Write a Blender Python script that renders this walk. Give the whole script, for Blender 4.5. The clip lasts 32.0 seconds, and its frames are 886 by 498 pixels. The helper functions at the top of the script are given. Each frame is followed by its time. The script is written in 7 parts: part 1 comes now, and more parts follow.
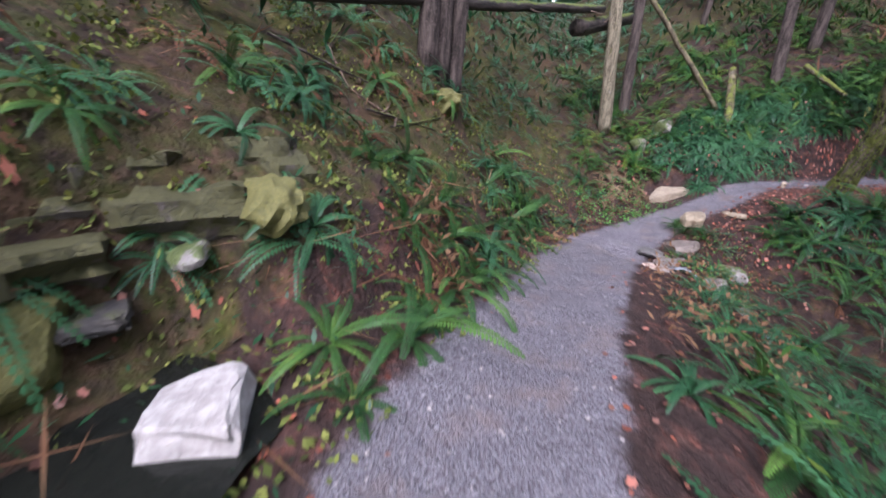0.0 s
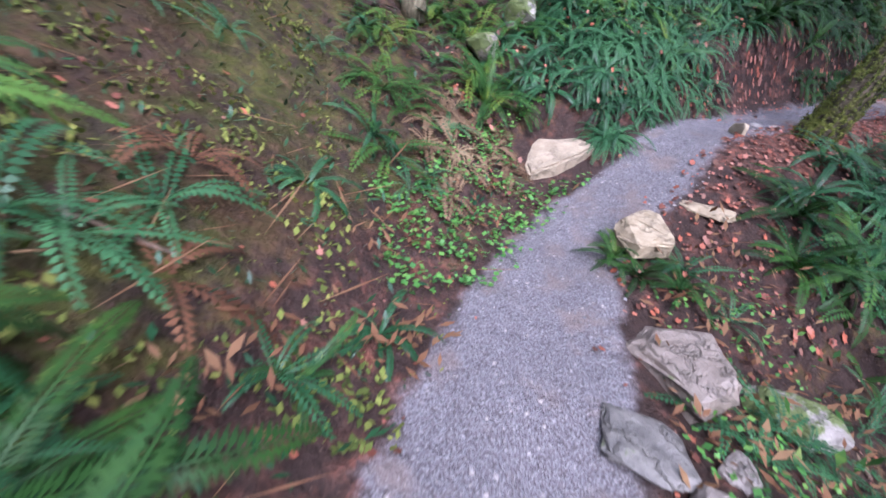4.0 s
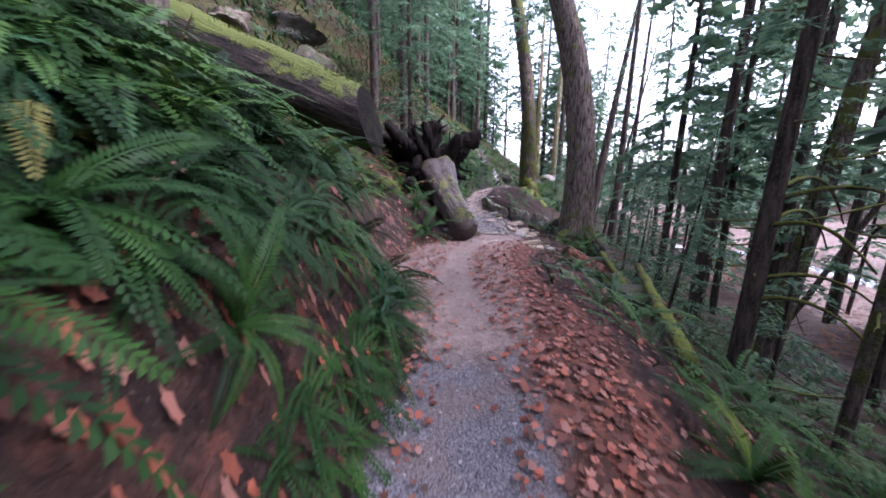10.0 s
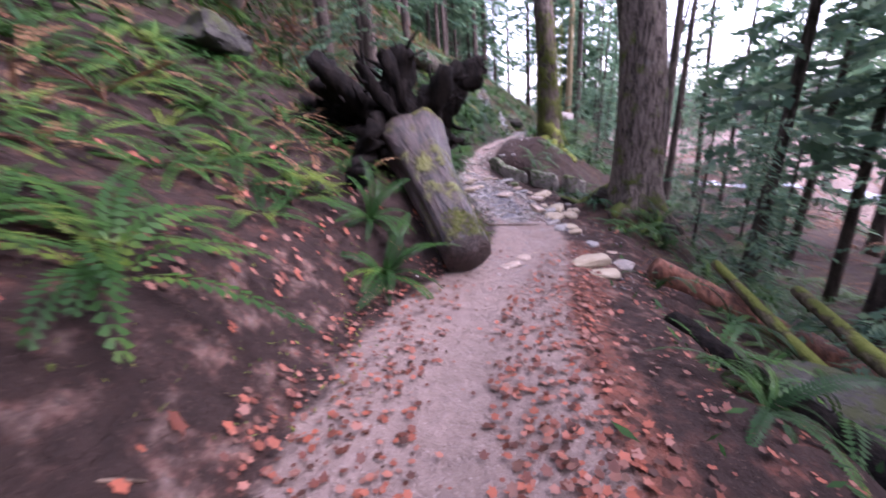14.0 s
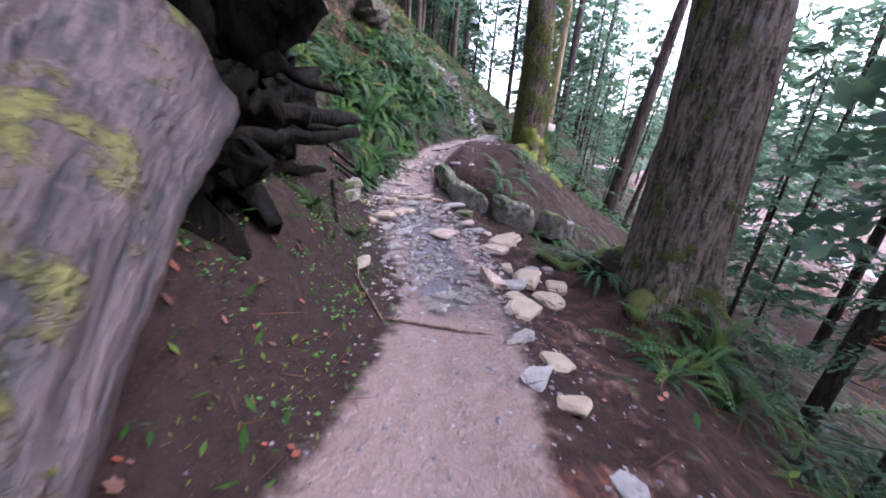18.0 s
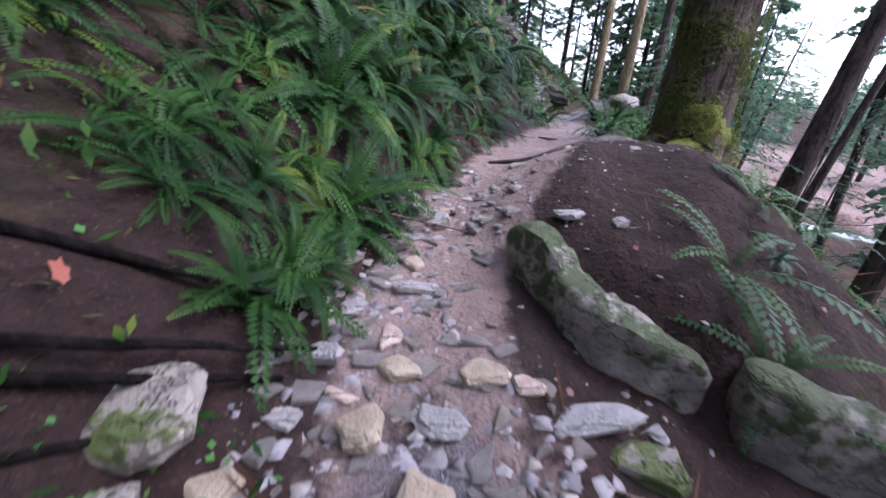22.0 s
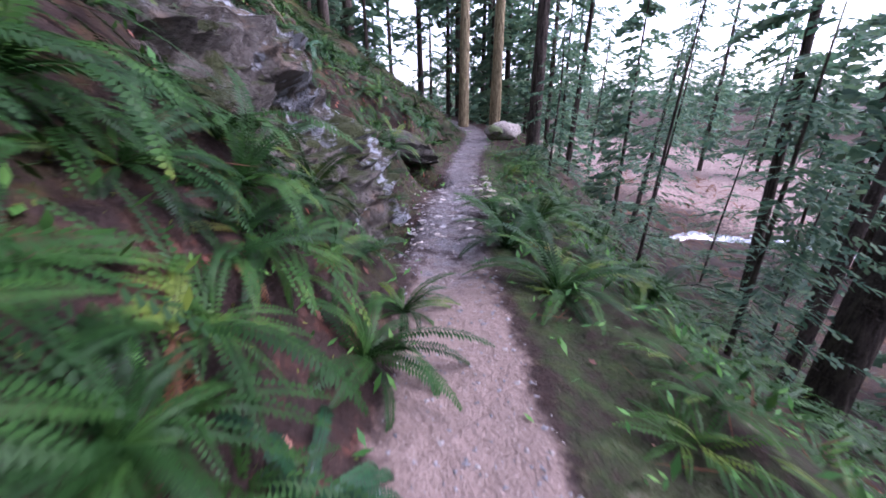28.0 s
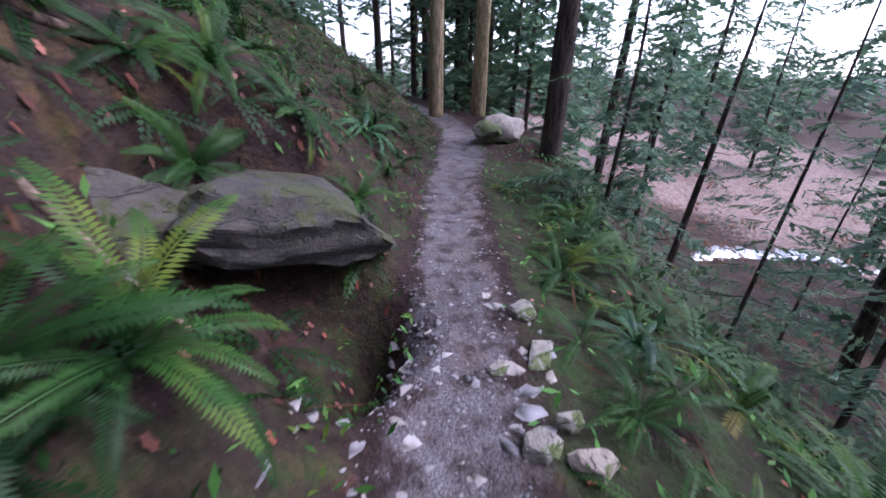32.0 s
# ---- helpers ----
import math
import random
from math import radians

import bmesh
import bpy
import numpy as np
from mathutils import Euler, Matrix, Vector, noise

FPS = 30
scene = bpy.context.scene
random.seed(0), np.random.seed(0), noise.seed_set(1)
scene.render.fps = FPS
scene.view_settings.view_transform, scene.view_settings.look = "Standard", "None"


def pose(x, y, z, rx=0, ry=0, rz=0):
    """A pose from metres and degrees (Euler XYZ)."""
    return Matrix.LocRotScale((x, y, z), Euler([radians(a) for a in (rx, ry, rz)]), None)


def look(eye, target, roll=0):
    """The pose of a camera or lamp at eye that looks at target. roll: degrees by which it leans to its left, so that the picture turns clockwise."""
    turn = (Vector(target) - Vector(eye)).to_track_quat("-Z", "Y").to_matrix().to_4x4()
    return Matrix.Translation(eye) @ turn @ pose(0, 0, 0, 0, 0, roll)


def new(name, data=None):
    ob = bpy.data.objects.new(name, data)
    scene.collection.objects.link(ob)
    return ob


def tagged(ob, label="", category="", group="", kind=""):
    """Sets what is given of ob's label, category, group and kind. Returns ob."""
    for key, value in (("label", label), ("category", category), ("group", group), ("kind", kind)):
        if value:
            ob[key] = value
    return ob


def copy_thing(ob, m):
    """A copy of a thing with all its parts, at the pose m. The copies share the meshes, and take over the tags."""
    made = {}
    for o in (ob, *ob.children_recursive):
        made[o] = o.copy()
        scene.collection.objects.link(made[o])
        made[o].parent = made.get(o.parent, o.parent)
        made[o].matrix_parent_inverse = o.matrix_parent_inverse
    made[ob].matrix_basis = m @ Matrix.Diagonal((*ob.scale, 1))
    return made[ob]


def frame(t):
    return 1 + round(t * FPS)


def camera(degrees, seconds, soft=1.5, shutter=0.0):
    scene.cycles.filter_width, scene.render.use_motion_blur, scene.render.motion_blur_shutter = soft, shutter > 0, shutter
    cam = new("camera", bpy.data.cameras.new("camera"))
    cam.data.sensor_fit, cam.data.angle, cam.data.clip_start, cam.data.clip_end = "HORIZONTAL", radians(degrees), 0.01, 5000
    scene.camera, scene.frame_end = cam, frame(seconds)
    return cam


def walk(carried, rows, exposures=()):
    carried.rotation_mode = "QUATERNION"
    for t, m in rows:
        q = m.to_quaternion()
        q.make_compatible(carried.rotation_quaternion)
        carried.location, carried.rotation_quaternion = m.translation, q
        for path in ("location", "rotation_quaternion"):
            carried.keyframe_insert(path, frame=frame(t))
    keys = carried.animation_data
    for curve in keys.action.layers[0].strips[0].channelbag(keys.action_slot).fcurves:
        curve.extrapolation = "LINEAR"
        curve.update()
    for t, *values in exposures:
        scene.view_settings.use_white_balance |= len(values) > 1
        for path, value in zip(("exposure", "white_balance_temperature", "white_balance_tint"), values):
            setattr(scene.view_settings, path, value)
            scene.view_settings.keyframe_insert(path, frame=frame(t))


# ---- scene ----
cam = camera(97.9, 32.0, soft=1.7, shutter=0.35)
PATH = [
    (0, (6.653, -3.518, 2.332), (4.777, -3.655, 1.650), 4.5),
    (0.5, (5.875, -3.541, 2.459), (3.952, -3.645, 1.919), 4.8),
    (1, (5.086, -3.440, 2.580), (3.117, -3.534, 2.241), 4.0),
    (1.5, (4.531, -3.302, 2.612), (2.557, -3.606, 2.522), 1.9),
    (2, (3.933, -3.022, 2.513), (1.962, -3.363, 2.538), -0.4),
    (2.5, (3.241, -2.747, 2.375), (1.241, -2.794, 2.382), -0.3),
    (3, (2.378, -2.553, 2.430), (0.501, -2.162, 1.860), 0.1),
    (3.5, (1.402, -2.272, 1.961), (-0.282, -1.687, 1.053), 4.3),
    (5.5, (-1.065, -0.563, 1.922), (-2.420, 0.592, 1.011), 4.8),
    (6, (-1.544, 0.013, 2.041), (-2.736, 1.358, 1.164), 3.6),
    (6.5, (-1.928, 0.654, 2.038), (-2.927, 2.284, 1.448), 0.5),
    (7, (-2.174, 1.239, 2.297), (-2.931, 3.046, 1.894), 1.4),
    (7.5, (-2.475, 1.727, 2.411), (-3.061, 3.611, 2.088), 3.0),
    (8, (-2.612, 2.156, 2.624), (-3.044, 4.073, 2.253), 2.6),
    (8.5, (-2.765, 2.817, 2.731), (-3.030, 4.761, 2.343), 2.5),
    (9, (-2.782, 3.341, 2.808), (-2.949, 5.295, 2.416), 2.0),
    (9.5, (-2.761, 3.873, 2.857), (-2.895, 5.829, 2.462), 1.6),
    (10, (-2.752, 4.418, 2.928), (-2.865, 6.373, 2.520), 0.5),
    (10.5, (-2.719, 4.934, 3.008), (-2.877, 6.894, 2.643), -1.7),
    (11, (-2.763, 5.416, 3.057), (-3.012, 7.377, 2.752), -3.3),
    (11.5, (-2.735, 6.023, 3.130), (-3.388, 7.913, 3.083), -7.2),
    (12, (-2.680, 6.480, 3.193), (-3.529, 8.289, 3.283), -9.1),
    (12.5, (-2.655, 6.945, 3.222), (-3.615, 8.697, 3.307), -8.4),
    (13, (-2.699, 7.434, 3.255), (-3.628, 9.205, 3.240), -7.6),
    (13.5, (-2.744, 7.932, 3.272), (-3.395, 9.801, 2.981), -7.4),
    (14, (-2.682, 8.622, 3.171), (-2.846, 10.501, 2.505), -4.8),
    (14.5, (-2.667, 9.164, 3.081), (-2.544, 10.961, 2.213), -3.0),
    (16.5, (-2.431, 11.094, 2.960), (-2.214, 12.928, 2.193), 0.9),
    (17, (-2.203, 11.686, 2.956), (-2.050, 13.549, 2.245), 1.8),
    (17.5, (-2.054, 12.243, 2.898), (-1.965, 14.124, 2.225), 3.9),
    (18, (-1.939, 12.951, 2.808), (-1.904, 14.829, 2.123), 4.9),
    (18.5, (-1.798, 13.599, 2.727), (-1.779, 15.473, 2.027), 4.8),
    (19, (-1.840, 14.286, 2.643), (-1.861, 16.156, 1.934), 5.6),
    (19.5, (-1.826, 14.923, 2.667), (-1.895, 16.793, 1.961), 5.3),
    (20, (-1.904, 15.601, 2.606), (-2.012, 17.475, 1.914), 6.2),
    (20.5, (-1.935, 16.261, 2.572), (-2.108, 18.126, 1.870), 4.7),
    (21, (-2.101, 16.902, 2.536), (-2.288, 18.758, 1.816), 5.3),
    (21.5, (-2.185, 17.455, 2.544), (-2.370, 19.291, 1.771), 3.9),
    (22, (-2.349, 18.093, 2.597), (-2.487, 19.922, 1.799), 3.4),
    (22.5, (-2.465, 18.600, 2.773), (-2.577, 20.438, 1.991), 2.6),
    (23, (-2.437, 19.176, 2.883), (-2.484, 21.039, 2.157), 1.2),
    (23.5, (-2.467, 19.751, 3.003), (-2.400, 21.641, 2.351), 1.2),
    (24, (-2.399, 20.230, 3.009), (-2.218, 22.048, 2.195), 1.1),
    (24.5, (-2.391, 20.755, 3.078), (-2.127, 22.543, 2.222), 2.7),
    (25, (-2.284, 21.199, 3.203), (-1.945, 23.024, 2.461), 1.2),
    (25.5, (-2.148, 21.595, 3.278), (-1.774, 23.423, 2.560), -0.4),
    (26, (-1.981, 22.084, 3.334), (-1.581, 23.901, 2.600), -0.9),
    (26.5, (-1.758, 22.490, 3.342), (-1.352, 24.314, 2.629), -2.3),
    (28.5, (-1.116, 25.197, 3.393), (-0.702, 27.000, 2.634), 0.1),
    (29, (-1.074, 25.927, 3.376), (-0.649, 27.718, 2.593), 0.3),
    (29.5, (-0.930, 26.594, 3.399), (-0.489, 28.372, 2.596), 0.5),
    (30, (-0.707, 27.154, 3.452), (-0.258, 28.921, 2.629), 0.9),
    (30.5, (-0.538, 27.829, 3.488), (-0.074, 29.575, 2.631), 1.5),
    (31, (-0.356, 28.438, 3.527), (0.137, 30.183, 2.683), 1.3),
    (31.5, (-0.236, 29.119, 3.461), (0.301, 30.844, 2.602), 1.6),
    (32, (0.012, 29.596, 3.384), (0.572, 31.325, 2.550), 0.7),
]
EXPOSURE = [(0.0, 2.45, 5700, 27), (1.0, 2.8, 5550, 29), (2.0, 2.95, 5400, 29), (3.0, 2.85, 5450, 26), (6.0, 2.63, 5400, 31), (7.0, 2.42, 5650, 24), (8.0, 2.4, 5700, 28), (9.0, 2.65, 5650, 33), (10.0, 2.65, 5650, 33), (11.0, 2.75, 5550, 35), (12.0, 2.78, 5450, 38), (13.0, 2.6, 5550, 40), (14.0, 2.9, 5750, 42), (17.0, 2.7, 5550, 33), (18.5, 2.9, 5600, 33), (20.0, 2.85, 5550, 30), (21.0, 2.75, 5550, 30), (22.0, 2.4, 5500, 30), (24.0, 2.32, 5650, 29), (25.0, 2.5, 5650, 28), (26.0, 2.5, 5500, 34), (27.0, 2.45, 5500, 34), (29.0, 2.25, 5450, 37), (30.0, 2.25, 5450, 34), (32.0, 1.95, 5450, 32)]
walk(cam, [(t, look(eye, target, roll)) for t, eye, target, roll in PATH], EXPOSURE)

# ---- light: a bright overcast sky, low and soft ----
world = bpy.data.worlds.new("world")
scene.world = world
world.use_nodes = True
wn = world.node_tree.nodes
sky = wn.new("ShaderNodeTexSky")
sky.sky_type, sky.sun_disc = "NISHITA", False
sky.sun_elevation, sky.sun_rotation = radians(38), radians(100)
sky.air_density, sky.dust_density, sky.ozone_density = 1.0, 1.5, 1.0
pale = wn.new("ShaderNodeHueSaturation")
pale.inputs["Saturation"].default_value = 0.35
world.node_tree.links.new(sky.outputs[0], pale.inputs["Color"])
wn["Background"].inputs[1].default_value = 0.15
world.node_tree.links.new(pale.outputs[0], wn["Background"].inputs[0])
sun = new("sun", bpy.data.lights.new("sun", "SUN"))
sun.data.energy, sun.data.angle, sun.data.color = 1.3, radians(40), (1.0, 0.98, 0.96)
sun.matrix_world = look((30, 5, 40), (0, 15, 0))


# ---- materials ----
class Nodes:
    """Short hand for one node material."""

    def __init__(self, name):
        self.mat = bpy.data.materials.new(name)
        self.mat.use_nodes = True
        self.tree = self.mat.node_tree
        self.bsdf = self.tree.nodes["Principled BSDF"]
        self.where = self.node("ShaderNodeTexCoord").outputs["Object"]
        self.place = self.node("ShaderNodeNewGeometry")

    def node(self, kind):
        return self.tree.nodes.new(kind)

    def wire(self, a, b):
        self.tree.links.new(a, b)

    def put(self, socket, value):
        if isinstance(value, bpy.types.NodeSocket):
            self.wire(value, socket)
        elif isinstance(value, tuple) and len(value) == 3 and socket.type == "RGBA":
            socket.default_value = (*value, 1)
        else:
            socket.default_value = value

    def world_place(self, stretch=(1, 1, 1)):
        m = self.node("ShaderNodeMapping")
        self.wire(self.place.outputs["Position"], m.inputs[0])
        m.inputs["Scale"].default_value = stretch
        return m.outputs[0]

    def own_place(self, stretch=(1, 1, 1)):
        m = self.node("ShaderNodeMapping")
        self.wire(self.where, m.inputs[0])
        m.inputs["Scale"].default_value = stretch
        return m.outputs[0]

    def along(self, direction, stretch):
        """Place in the thing's own space with z turned to a direction, then stretched."""
        m = self.node("ShaderNodeMapping")
        m.vector_type = "TEXTURE"
        self.wire(self.where, m.inputs[0])
        m.inputs["Rotation"].default_value = Vector((0, 0, 1)).rotation_difference(Vector(direction)).to_euler()
        m.inputs["Scale"].default_value = tuple(1 / s for s in stretch)
        return m.outputs[0]

    def noise(self, scale, at=None, detail=4.0, rough=0.6):
        n = self.node("ShaderNodeTexNoise")
        self.wire(at or self.place.outputs["Position"], n.inputs["Vector"])
        n.inputs["Scale"].default_value, n.inputs["Detail"].default_value, n.inputs["Roughness"].default_value = scale, detail, rough
        return n.outputs["Fac"]

    def cells(self, scale, at=None, out="Color", feature="F1"):
        n = self.node("ShaderNodeTexVoronoi")
        n.feature = feature
        self.wire(at or self.place.outputs["Position"], n.inputs["Vector"])
        n.inputs["Scale"].default_value = scale
        return n.outputs[out]

    def step(self, value, low, high):
        n = self.node("ShaderNodeMapRange")
        n.interpolation_type = "SMOOTHSTEP"
        self.put(n.inputs[0], value)
        n.inputs[1].default_value, n.inputs[2].default_value = low, high
        return n.outputs[0]

    def math(self, op, a, b=0.0):
        n = self.node("ShaderNodeMath")
        n.operation = op
        self.put(n.inputs[0], a), self.put(n.inputs[1], b)
        return n.outputs[0]

    def mix(self, fac, a, b, how="MIX"):
        n = self.node("ShaderNodeMix")
        n.data_type, n.blend_type = "RGBA", how
        self.put(n.inputs[0], fac), self.put(n.inputs[6], a), self.put(n.inputs[7], b)
        return n.outputs[2]

    def ramp(self, value, *stops):
        n = self.node("ShaderNodeValToRGB")
        self.put(n.inputs[0], value)
        e = n.color_ramp.elements
        while len(e) < len(stops):
            e.new(0.5)
        for k, (at, c) in enumerate(stops):
            e[k].position, e[k].color = at, (*c, 1)
        return n.outputs[0]

    def attribute(self, name, out="Color"):
        n = self.node("ShaderNodeAttribute")
        n.attribute_name = name
        return n.outputs[out]

    def chance(self):
        return self.node("ShaderNodeObjectInfo").outputs["Random"]

    def island(self):
        return self.place.outputs["Random Per Island"]

    def up(self):
        n = self.node("ShaderNodeSeparateXYZ")
        self.wire(self.place.outputs["Normal"], n.inputs[0])
        return n.outputs[2]

    def done(self, colour, rough=0.7, bump=None, depth=0.02, strength=1.0, leaf=0.0, shine=0.5):
        self.put(self.bsdf.inputs["Base Color"], colour)
        self.put(self.bsdf.inputs["Roughness"], rough)
        self.bsdf.inputs["Specular IOR Level"].default_value = shine
        if bump is not None:
            b = self.node("ShaderNodeBump")
            b.inputs["Strength"].default_value, b.inputs["Distance"].default_value = strength, depth
            self.put(b.inputs["Height"], bump)
            self.wire(b.outputs[0], self.bsdf.inputs["Normal"])
        if leaf:
            t, m = self.node("ShaderNodeBsdfTranslucent"), self.node("ShaderNodeMixShader")
            self.put(t.inputs[0], colour)
            m.inputs[0].default_value = leaf
            self.wire(self.bsdf.outputs[0], m.inputs[1]), self.wire(t.outputs[0], m.inputs[2])
            self.wire(m.outputs[0], self.tree.nodes["Material Output"].inputs[0])
        return self.mat


def ground_material():
    """Gravel, mud, litter, soil and moss; which lies where is written on the mesh."""
    n = Nodes("forest_floor")
    sep = n.node("ShaderNodeSeparateColor")
    n.wire(n.attribute("cover"), sep.inputs[0])
    gravel, mud, moss = sep.outputs
    sep2 = n.node("ShaderNodeSeparateColor")
    n.wire(n.attribute("cover_two"), sep2.inputs[0])
    litter, grass, wet = sep2.outputs
    fine, mid, big = n.noise(60), n.noise(9, detail=6), n.noise(1.3, detail=5)
    patch = n.noise(0.8, detail=6, rough=0.65)
    soil = n.mix(mid, (0.007, 0.0045, 0.004), (0.052, 0.031, 0.025))
    soil = n.mix(n.step(fine, 0.58, 0.75), soil, (0.10, 0.066, 0.05))
    leaves = n.ramp(n.math("MULTIPLY", n.cells(22), 1.0), (0.0, (0.035, 0.018, 0.013)), (0.35, (0.075, 0.034, 0.024)), (0.6, (0.17, 0.062, 0.04)), (0.85, (0.095, 0.05, 0.037)))
    mossy = n.mix(n.noise(35), (0.008, 0.011, 0.003), (0.062, 0.068, 0.013))
    mossy = n.mix(n.step(mid, 0.48, 0.68), mossy, (0.085, 0.055, 0.028))
    mossy = n.mix(n.math("MULTIPLY", n.step(patch, 0.48, 0.62), 0.7), mossy, n.mix(n.noise(26, detail=6), (0.012, 0.007, 0.005), (0.10, 0.05, 0.028)))
    mossy = n.mix(n.math("MULTIPLY", n.step(patch, 0.46, 0.36), 0.8), mossy, n.mix(n.noise(30, detail=5), (0.012, 0.016, 0.004), (0.13, 0.125, 0.026)))
    green = n.mix(n.noise(50), (0.008, 0.016, 0.005), (0.04, 0.085, 0.02))
    stone = n.ramp(n.cells(84), (0.0, (0.115, 0.11, 0.122)), (0.4, (0.165, 0.155, 0.168)), (0.75, (0.20, 0.187, 0.196)), (1.0, (0.265, 0.245, 0.245)))
    stone = n.mix(n.step(n.cells(84, out="Distance"), 0.3, 0.8), stone, (0.085, 0.074, 0.076))
    stone = n.mix(n.math("MULTIPLY", n.step(n.noise(2.6, detail=6), 0.5, 0.68), 0.6), stone, n.mix(fine, (0.115, 0.08, 0.068), (0.24, 0.185, 0.162)))
    path_mud = n.mix(mid, (0.15, 0.102, 0.083), (0.30, 0.222, 0.192))
    path_mud = n.mix(n.step(fine, 0.56, 0.7), path_mud, (0.33, 0.265, 0.228))
    jitter = n.math("SUBTRACT", n.noise(5, detail=6), 0.5)

    def mask(m, spread=1.1):
        return n.step(n.math("ADD", m, n.math("MULTIPLY", jitter, spread)), 0.28, 0.72)

    c = n.mix(mask(litter, 1.3), soil, leaves)
    c = n.mix(mask(moss, 1.2), c, mossy)
    c = n.mix(mask(grass, 1.0), c, green)
    c = n.mix(mask(mud), c, path_mud)
    c = n.mix(mask(gravel), c, stone)
    c = n.mix(n.math("MULTIPLY", n.step(big, 0.45, 0.7), 0.35), c, n.mix(0.5, c, (0.03, 0.022, 0.02)))
    rough = n.math("SUBTRACT", 0.85, n.math("MULTIPLY", n.math("MULTIPLY", wet, n.step(big, 0.35, 0.6)), 0.6))
    h = n.math("ADD", n.math("MULTIPLY", mid, 1.0), n.math("MULTIPLY", n.noise(40, detail=5), 0.35))
    h = n.math("SUBTRACT", h, n.math("MULTIPLY", gravel, n.math("MULTIPLY", n.cells(84, out="Distance"), 0.22)))
    return n.done(c, rough, h, 0.06, 1.0, shine=0.16)


def bark_material(name, dark, light, moss=0.0, wet=0.0, scale=1.0, moss_colours=((0.045, 0.065, 0.012), (0.15, 0.18, 0.035)), stripe=True, axis=None, top=0.22):
    n = Nodes(name)
    at = n.own_place((6 * scale, 6 * scale, 1.1 * scale)) if stripe else n.own_place((2.5 * scale,) * 3)
    if axis:
        at = n.along(axis, (6 * scale, 6 * scale, 0.7 * scale))
    ridges, fine = n.noise(2.2, at, 6, 0.65), n.noise(28, n.where, 4)
    c = n.mix(n.step(ridges, 0.35, 0.65), dark, light)
    c = n.mix(n.math("MULTIPLY", n.step(fine, 0.5, 0.75), 0.5), c, tuple(min(1, v * 1.8) for v in light))
    lichen = n.step(n.noise(5, n.where, 5), 0.62, 0.72)
    c = n.mix(n.math("MULTIPLY", lichen, min(0.35, 3.0 * light[0])), c, tuple(min(0.22, 2.4 * v) for v in light))
    if moss:
        m = n.math("ADD", n.noise(2.3, n.where, 6, 0.7), n.math("MULTIPLY", n.up(), top))
        m = n.step(m, 0.78 - 0.45 * moss, 0.90 - 0.45 * moss)
        c = n.mix(m, c, n.mix(n.noise(45, n.where), *moss_colours))
        h = n.math("ADD", ridges, n.math("MULTIPLY", m, n.math("ADD", 0.35, n.math("MULTIPLY", n.noise(60, n.where), 0.5))))
    else:
        h = n.math("ADD", ridges, n.math("MULTIPLY", fine, 0.2))
    return n.done(c, 0.9 - 0.5 * wet, h, 0.05, 1.0, shine=0.12 + 0.4 * wet)


def rock_material(name, dark, light, moss=0.0, veins=0.0, grain=1.0, moss_colours=((0.03, 0.045, 0.012), (0.11, 0.14, 0.03)), rough=0.75):
    n = Nodes(name)
    big, mid, fine = n.noise(1.7 * grain, n.where, 6, 0.65), n.noise(7 * grain, n.where, 6, 0.7), n.noise(55 * grain, n.where, 3)
    c = n.mix(n.step(mid, 0.3, 0.7), dark, light)
    c = n.mix(n.math("MULTIPLY", n.step(fine, 0.5, 0.8), 0.35), c, tuple(v * 0.45 for v in dark))
    c = n.mix(n.math("MULTIPLY", n.chance(), 0.35), c, n.mix(n.chance(), (0.20, 0.20, 0.21), (0.36, 0.26, 0.19)))
    if veins:
        line = n.math("ABSOLUTE", n.math("SUBTRACT", n.noise(2.3 * grain, n.own_place((1, 1, 2.6)), 5, 0.6), 0.5))
        crack = n.math("SUBTRACT", 1.0, n.step(line, 0.004, 0.022))
        c = n.mix(n.math("MULTIPLY", crack, veins), c, (0.03, 0.026, 0.022))
        mid = n.math("SUBTRACT", mid, n.math("MULTIPLY", crack, 0.5))
    if moss:
        m = n.math("ADD", big, n.math("MULTIPLY", n.noise(14, n.where, 5), 0.35))
        m = n.step(n.math("ADD", m, n.math("MULTIPLY", n.up(), 0.10)), 1.02 - 0.5 * moss, 1.12 - 0.5 * moss)
        c = n.mix(m, c, n.mix(n.noise(50, n.where), *moss_colours))
    return n.done(c, rough, n.math("ADD", mid, n.math("MULTIPLY", fine, 0.12)), 0.04, 0.9)


def leaf_material(name, *stops, rough=0.32, leaf=0.25, per_island=False, mottle=0.3, shine=0.2):
    n = Nodes(name)
    drift = n.math("MULTIPLY", n.math("SUBTRACT", n.noise(1.8, detail=5), 0.5), 2.2)
    c = n.ramp(n.math("ADD", n.island() if per_island else n.math("ADD", 0.22, n.math("MULTIPLY", n.chance(), 0.55)), drift if not per_island else n.math("MULTIPLY", drift, 0.4)), *stops)
    c = n.mix(n.math("MULTIPLY", n.noise(30), mottle), c, n.mix(0.5, c, (0.015, 0.02, 0.01)))
    return n.done(c, rough, leaf=leaf, shine=shine)


